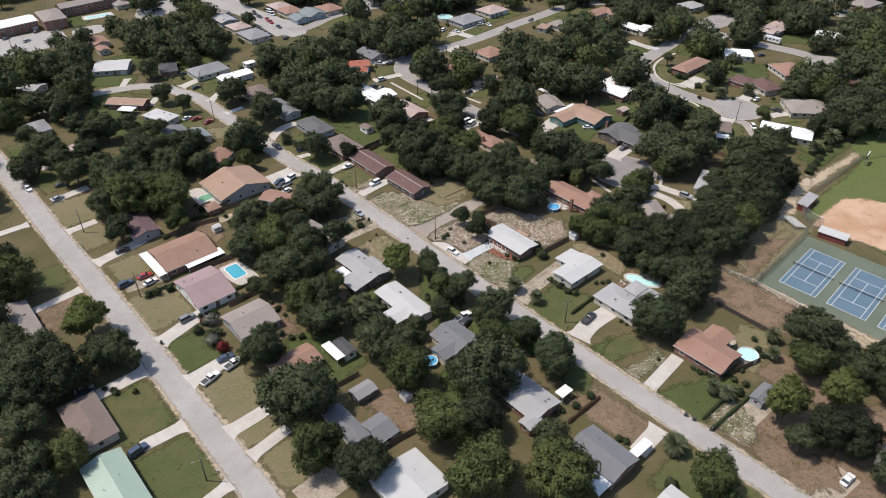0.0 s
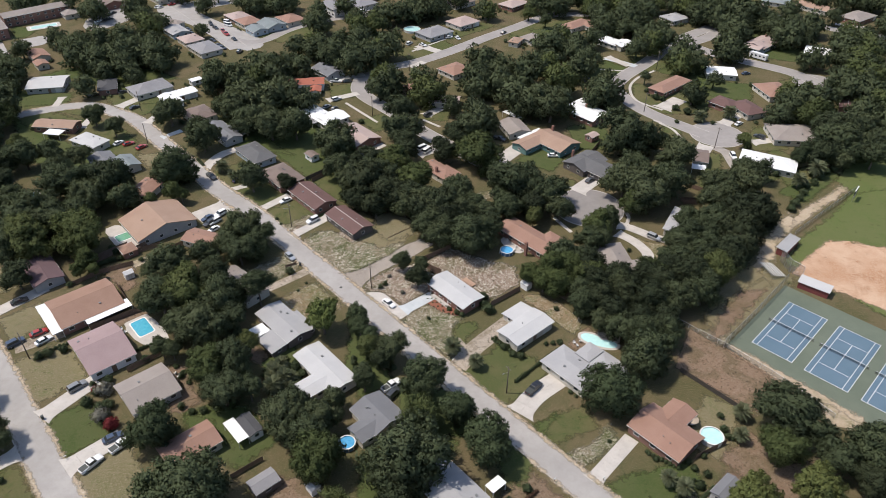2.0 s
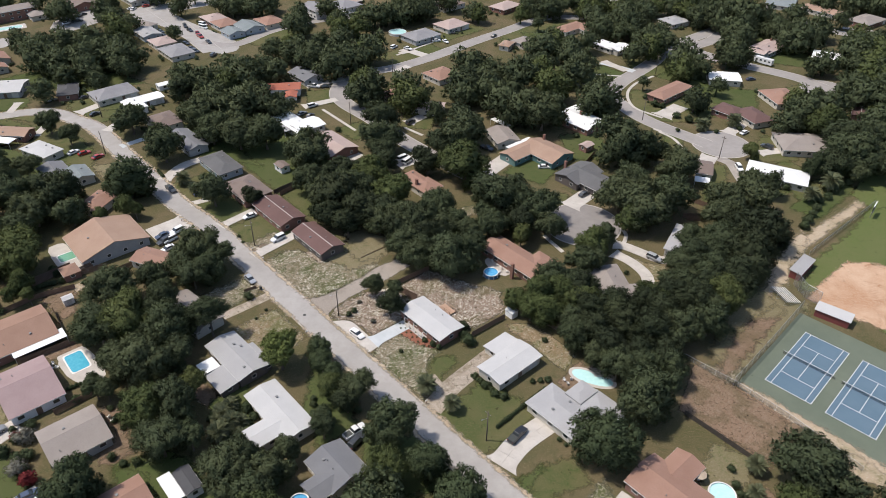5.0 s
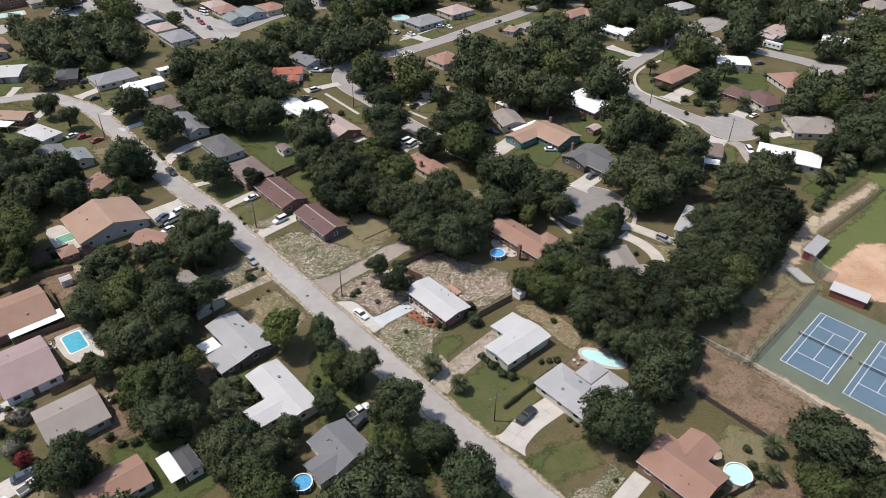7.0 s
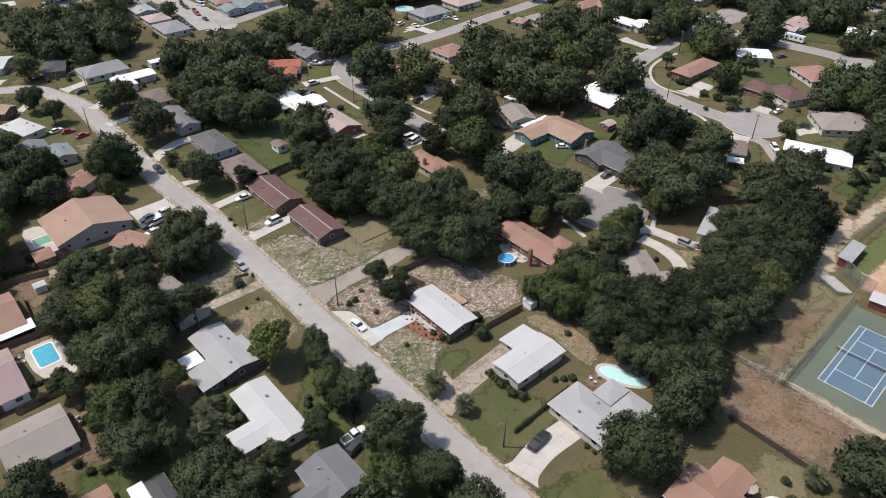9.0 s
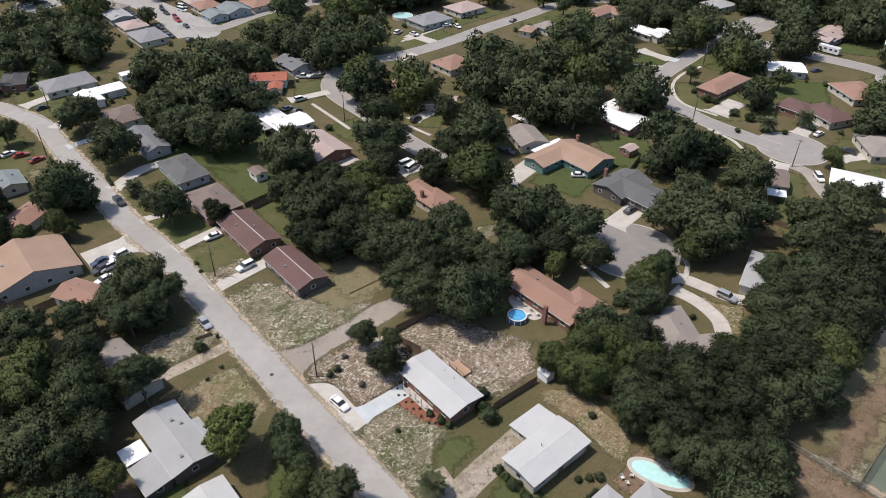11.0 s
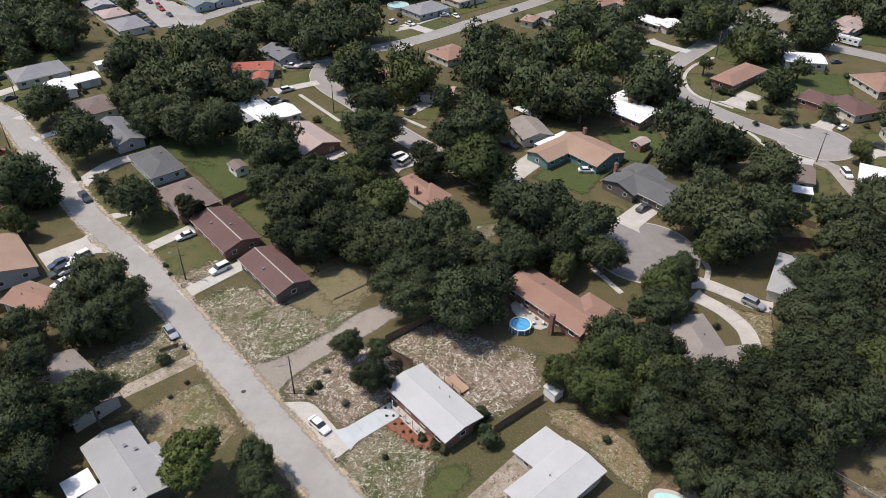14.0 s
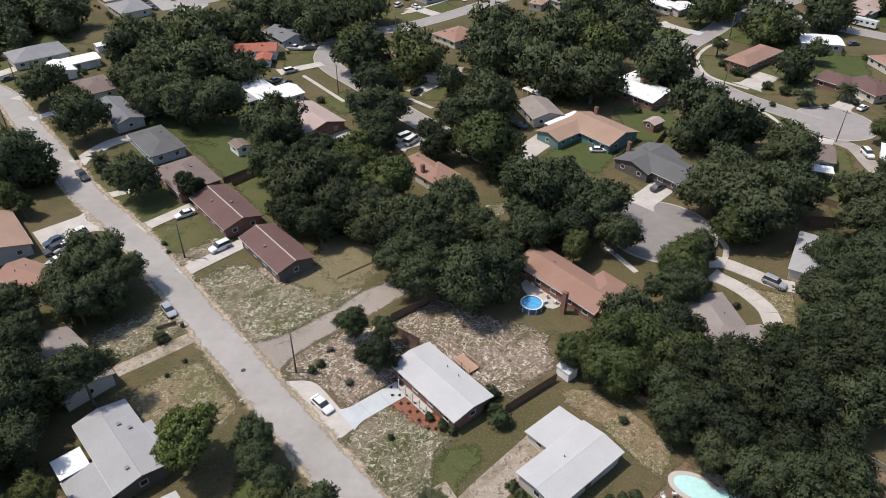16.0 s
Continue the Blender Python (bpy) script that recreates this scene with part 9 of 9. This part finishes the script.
plot("litter", [(48.5, 126.6), (55.1, 129.6), (60.2, 134.9), (61.1, 129.5), (52.1, 123.2)], 1.2)
plot("dirt", [(77.3, 106.9), (82.0, 100.4), (91.0, 97.2), (88.8, 89.8), (79.9, 89.2), (72.9, 100.4)], 1.4)
plot("deep", [(-41.6, 137.8), (-26.6, 141.1), (-17.9, 130.1), (-24.5, 122.2), (-37.3, 130.3)], 1.4)
plot("dirt", [(-15.7, 120.2), (-7.2, 122.0), (-1.4, 111.0), (-6.7, 105.9), (-16.7, 114.6)], 1.4)
plot("deep", [(1.4, 125.9), (19.7, 134.1), (23.8, 129.8), (12.0, 107.4), (2.7, 114.5)], 1.6)
plot("deep", [(43.2, 129.7), (47.9, 138.3), (32.4, 127.7), (32.7, 119.8), (38.1, 117.9)], 1.6)
tree("oak", -19.6, 265.2, 8.4)
tree("oak", -16.9, 249.5, 5.2)
tree("dark", -4.7, 236.7, 8.8)
tree("lite", 3.6, 254.5, 6.6)
tree("lite", 11.2, 239.5, 6.6)
tree("oak", 2.9, 240.3, 5.4)
tree("oak", 15.5, 224.0, 6.8)
tree("oak", 26.1, 231.8, 6.4)
tree("dark", -1.2, 223.7, 5.2)
tree("oak", 18.5, 214.8, 4.6)
tree("oak", 8.5, 223.9, 4.6)
tree("oak", 35.4, 220.1, 4.6)
tree("oak", 47.7, 235.0, 9.0)
tree("oak", 56.5, 230.3, 7.4)
tree("lite", 50.9, 217.3, 3.2)
tree("oak", 41.0, 228.5, 4.0)
plot("litter", [(32.8, 238.8), (40.6, 241.9), (41.6, 236.6), (35.5, 234.2)], 0.8)
plot("dry", [(-2.2, 225.2), (3.8, 227.4), (14.4, 219.7), (11.3, 213.5), (3.6, 209.8), (-1.2, 215.2)], 1.6)
plot("green", [(-28.6, 251.1), (-22.9, 256.8), (-14.1, 248.7), (-10.8, 231.6), (-18.2, 236.0)], 1.2)
fence("dark", 1.6, [(-28.5, 247.9), (-22.1, 254.5)])
fence("wood", 1.8, [(105.2, 232.3), (110.1, 231.8)])
fence("wood", 1.8, [(54.6, 185.9), (59.4, 179.0)])
bush(33.8, 175.7, 1.6)
bush(35.1, 175.3, 1.2)
bush(48.8, 191.4, 2.6)
bush(46.1, 190.3, 2.0)
bush(53.1, 176.2, 1.0)
bush(-21.4, 184.7, 0.6)
bush(-19.5, 188.1, 0.6)
tree("oak", -1.9, 244.7, 5.6)
tree("dark", 0.7, 230.8, 6.2)
tree("oak", 9.5, 230.2, 5.6)
tree("dark", -7.0, 227.8, 5.4)
tree("oak", 20.4, 222.5, 6.0)
tree("dark", 14.7, 218.0, 5.0)
tree("oak", 31.2, 223.3, 5.0)
tree("oak", 26.4, 220.0, 5.2)
tree("dark", 6.0, 227.9, 5.6)
tree("oak", -11.2, 240.6, 5.6)
tree("dark", -9.5, 250.1, 5.4)
tree("oak", 41.2, 220.8, 4.4)
tree("oak", 40.9, 241.1, 4.6)
tree("dark", 50.6, 224.3, 5.6)
tree("oak", 43.2, 222.5, 5.0)
tree("oak", 21.9, 208.7, 5.0)
tree("oak", 35.3, 210.4, 5.4)
tree("dark", 22.9, 217.1, 5.0)
tree("oak", -4.9, 256.2, 5.0)
tree("oak", 7.4, 261.3, 4.6)
tree("oak", 60.3, 221.1, 4.4)
tree("oak", 6.8, 268.8, 5.0)
tree("lite", 1.6, 156.9, 3.6)
tree("oak", 7.9, 156.0, 4.4)
tree("oak", 1.5, 145.6, 2.8)
tree("oak", -5.2, 139.6, 3.2)
tree("oak", 0.9, 148.2, 2.8)
tree("oak", 5.8, 152.9, 3.2)
palm(-22.2, 152.3, 2.0, 1.4)
palm(-20.6, 154.3, 1.8, 1.3)
palm(-17.5, 149.4, 1.9, 1.4)
palm(-20.3, 147.8, 2.0, 1.4)
palm(-16.1, 145.6, 1.7, 1.3)
palm(-22.4, 149.7, 1.6, 1.3)
palm(-17.9, 146.7, 1.6, 1.3)
bush(-20.0, 156.4, 1.2)
bush(-16.8, 153.3, 1.3)
bush(-19.2, 145.1, 1.2)
bush(-22.4, 146.2, 1.2)
bush(-19.8, 150.4, 1.3)
bush(-15.4, 149.4, 1.1)
bush(-22.5, 153.7, 1.2)
bush(-39.3, 138.9, 1.2)
bush(-36.6, 139.2, 1.4)
bush(-56.2, 156.3, 1.5)
bush(-55.2, 163.2, 1.8)
bush(-49.6, 161.9, 1.6)
bush(-14.4, 159.5, 1.0)
bush(-1.1, 161.0, 1.4)
bush(-2.2, 155.0, 1.2)
bush(1.3, 156.8, 1.0)
bush(4.2, 153.4, 1.1)
plot("dirt", [(-51.5, 154.8), (-45.0, 154.0), (-40.9, 146.0), (-37.2, 142.2), (-43.6, 139.4), (-46.2, 141.5), (-43.2, 146.0)], 0.9)
plot("dirt", [(-44.8, 139.4), (-43.0, 142.3), (-38.9, 143.7), (-41.1, 138.7)], 0.6)
plot("deep", [(-41.7, 138.7), (-31.0, 143.0), (-23.6, 137.2), (-29.0, 129.3), (-34.9, 137.3)], 1.2)
plot("dirt", [(-30.6, 162.7), (-24.6, 159.1), (-25.7, 153.9), (-29.8, 157.3)], 0.8)
plot("deep", [(-26.2, 155.6), (-19.0, 162.7), (-14.2, 152.3), (-16.2, 144.4), (-22.3, 145.2)], 0.8)
plot("deep", [(-4.4, 170.2), (4.4, 162.6), (8.2, 149.0), (0.6, 142.9), (-4.6, 153.9)], 1.2)
plot("deep", [(8.2, 149.0), (22.8, 145.9), (30.7, 133.1), (16.4, 130.5), (10.3, 138.6)], 1.2)
garden_chair(-66.6, 167.9, 20)
garden_chair(-65.1, 166.8, 93)
garden_chair(-66.1, 166.5, 166)
garden_chair(-47.1, 151.5, 239)
garden_chair(-46.0, 150.4, 312)
garden_chair(56.0, 162.6, 385)
garden_chair(56.7, 161.5, 458)
garden_chair(57.7, 163.0, 531)
bush(-64.7, 145.6, 1.7, "red")
bush(-52.3, 160.0, 1.6, "pale")
tree("oak", -50.9, 196.4, 4.6)
tree("oak", 9.0, 194.3, 2.9)
tree("dark", 13.7, 185.9, 3.5)
tree("round", -2.6, 168.1, 3.9)
tree("round", -1.3, 165.1, 3.3)
bush(2.7, 186.1, 1.05)
bush(3.9, 187.6, 1.1)
bush(13.5, 197.6, 1.8)
bush(9.2, 183.6, 0.9, "pale")
bush(5.0, 191.3, 0.8, "pale")
fence("wood", 0.25, [(3.6, 211.6), (14.3, 220.5)])

tree("oak", 97.2, 204.3, 6.4)
plot("leafy", [(-13.4, 215.0), (-11.1, 214.5), (-6.4, 211.4), (-7.9, 208.9)], 0.6)
plot("leafy", [(-29.2, 214.2), (-26.6, 219.4), (-24.2, 217.9), (-27.5, 213.3)], 0.6)
tree("oak", -30.6, 177.9, 4.5, 3.8)
fence("wood", 0.9, [(-26.9, 195.9), (-24.0, 197.6)])
bush(-25.1, 193.2, 1.75)
bush(-51.6, 159.8, 2.3, "brown")
tree("oak", 105.0, 207.7, 5.5)
tree("round", 15.7, 144.7, 6.0)
tree("round", 24.3, 135.5, 5.2)
tree("lite", 15.7, 134.2, 4.6)
tree("oak", 15.2, 127.7, 4.4)
tree("oak", -43.8, 183.6, 4.3, 2.5)
tree("oak", -46.6, 190.4, 3.8)
tree("dark", -38.4, 177.2, 4.2, 2.0)
tree("oak", -157.1, 274.4, 7.4)
tree("oak", -171.6, 278.2, 6.4)
tree("oak", -144.9, 258.8, 5.8)
tree("lite", -142.7, 269.4, 3.6)
tree("oak", -132.6, 255.9, 6.2)
tree("oak", -125.4, 260.2, 5.2)
tree("oak", -138.0, 251.3, 4.4)
tree("oak", -113.8, 257.7, 4.6)
tree("oak", -108.3, 234.9, 8.2)
tree("oak", -97.3, 228.1, 6.6)
tree("oak", -94.0, 238.3, 7.6)
tree("oak", -86.6, 228.7, 5.2)
tree("oak", -118.1, 246.4, 4.6)
tree("oak", -150.3, 239.7, 6.8)
tree("oak", -132.1, 235.8, 5.6)
tree("oak", -140.1, 229.5, 5.6)
tree("oak", -123.9, 226.6, 5.6)
tree("oak", -162.0, 251.2, 4.6)
tree("oak", -109.3, 220.3, 6.4)
tree("oak", -97.7, 218.2, 6.0)
tree("dark", -104.0, 244.3, 4.8)
tree("oak", -149.8, 225.6, 6.0)
tree("oak", -130.7, 221.2, 5.4)
far_tree("oak", -176.3, 381.9, 6)
far_tree("oak", -124.8, 375.1, 7)
far_tree("oak", -112.3, 347.4, 6.5)
far_tree("oak", -195.8, 357.8, 6)
far_tree("oak", -185.7, 365.1, 5.5)
far_tree("oak", -133.4, 336.5, 5.5)
far_tree("oak", -120.3, 334.1, 5)
tree("lite", 95.3, 124.2, 5.4)
tree("pine", 83.5, 110.3, 5.6)
tree("pine", 97.9, 112.9, 5.4)
tree("dark", 90.5, 102.1, 5.8)
tree("dark", 95.7, 101.3, 5.6)
tree("dark", 111.0, 115.5, 4.6)
plot("dirt", [(83.5, 125.2), (92.8, 133.4), (98.3, 124.2), (105.6, 125.0), (97.4, 112.6), (86.8, 119.1)], 1.2)
plot("dirt", [(106.0, 114.1), (117.3, 115.6), (111.1, 99.3), (100.2, 99.4)], 1.2)

tree("round", 30.3, 125.8, 6.6)
tree("lite", -80.9, 96.4, 5.2)
bush(34.5, 114.1, 1.4)
bush(38.7, 117.2, 1.5)
bush(31.1, 112.4, 0.9)
bush(29.5, 111.8, 0.9)

tree("oak", 101.0, 215.9, 4.4)

plot("dirt", [(101.9, 177.6), (108.9, 184.2), (116.4, 185.3), (103.8, 172.5), (94.6, 163.2), (93.9, 166.6)], 1.6)
plot("sandy", [(120.8, 200.5), (125.9, 212.0), (130.9, 212.7), (124.4, 199.7)], 1.2)


far_woods()
far_shrubs()
# shrubs
bush(33.7, 175.4, 2.4)
bush(32.6, 178.0, 1.9)
bush(17.0, 172.4, 0.7)
bush(26.3, 173.7, 1.1)
bush(-2.7, 298.1, 1.9)
bush(112.2, 280.8, 1.7)
bush(-12.4, 295.1, 1.7)
bush(-60.4, 137.2, 2.6, "pale")
bush(-62.6, 145.4, 2.6, "pale")
bush(38.8, 105.2, 1.5)
bush(44.4, 103.3, 1.2)
bush(42.9, 104.1, 1.2)
bush(51.8, 91.3, 2.0)
bush(22.8, 176.1, 0.8)
bush(24.7, 175.5, 0.8)
bush(39.2, 158.1, 1.4)
bush(41.1, 157.2, 1.4)
bush(37.1, 160.7, 1.4)
bush(-91.4, 245.9, 2.0)
bush(117.8, 319.8, 2.2)
bush(120.2, 318.3, 1.8)
bush(123.4, 308.7, 2.3)
bush(127.4, 304.6, 2.3)
bush(133.8, 302.7, 2.3)
bush(115.4, 327.4, 1.8)
bush(-82.2, 158.3, 1.9)
bush(-84.1, 157.2, 1.7)
bush(-78.6, 159.8, 1.7)
bush(-80.7, 120.0, 1.2)
bush(-103.1, 150.3, 1.2)
# palms
palm(54.9, 100.7, 2.7)
palm(23.4, 159.1, 2.3)
palm(29.2, 153.6, 1.9)
palm(-60.3, 254.0, 2.4)
palm(130.1, 296.8, 2.7)
palm(144.1, 301.1, 3.0)
palm(72.2, 116.4, 1.9)
palm(-55.0, 247.9, 1.7)
palm(-21.1, 145.6, 2.3)
palm(-18.9, 148.7, 1.9)
palm(-21.2, 150.7, 1.6)
palm(89.0, 130.1, 1.7)
# hedges
hedge("brown", 32.3, 109.4, 40.7, 116.8)
hedge("green", 39.2, 148.7, 51.0, 159.9)
hedge("green", 67.3, 126.5, 73.0, 122.7)
hedge("green", 34.2, 164.1, 40.5, 157.6)
hedge("green", -83.8, 158.7, -78.9, 162.6)
hedge("green", -59.6, 159.8, -54.6, 163.8)
hedge("green", 71.1, 266.0, 68.0, 261.4)
hedge("green", -68.8, 258.8, -72.1, 263.1)
hedge("green", 64.8, 110.2, 75.5, 119.6)
hedge("green", 66.1, 107.1, 79.1, 117.6)
# bins and mailboxes
wheelie_bin(60.7, 111.1)
wheelie_bin(62.3, 109.7)
wheelie_bin(65.5, 106.6)
wheelie_bin(-74.1, 137.1)
wheelie_bin(-22.6, 196.9)
mailbox(-7.3, 178.8)
mailbox(-24.7, 210.4)
mailbox(-54.3, 231.0)
mailbox(-28.7, 215.1)
mailbox(-63.8, 125.7)
mailbox(-53.7, 112.2)
mailbox(-48.5, 95.6)
mailbox(44.9, 119.4)
mailbox(55.6, 119.7)
mailbox(-92.8, 162.4)
mailbox(9.1, 171.6)
mailbox(23.4, 155.6)
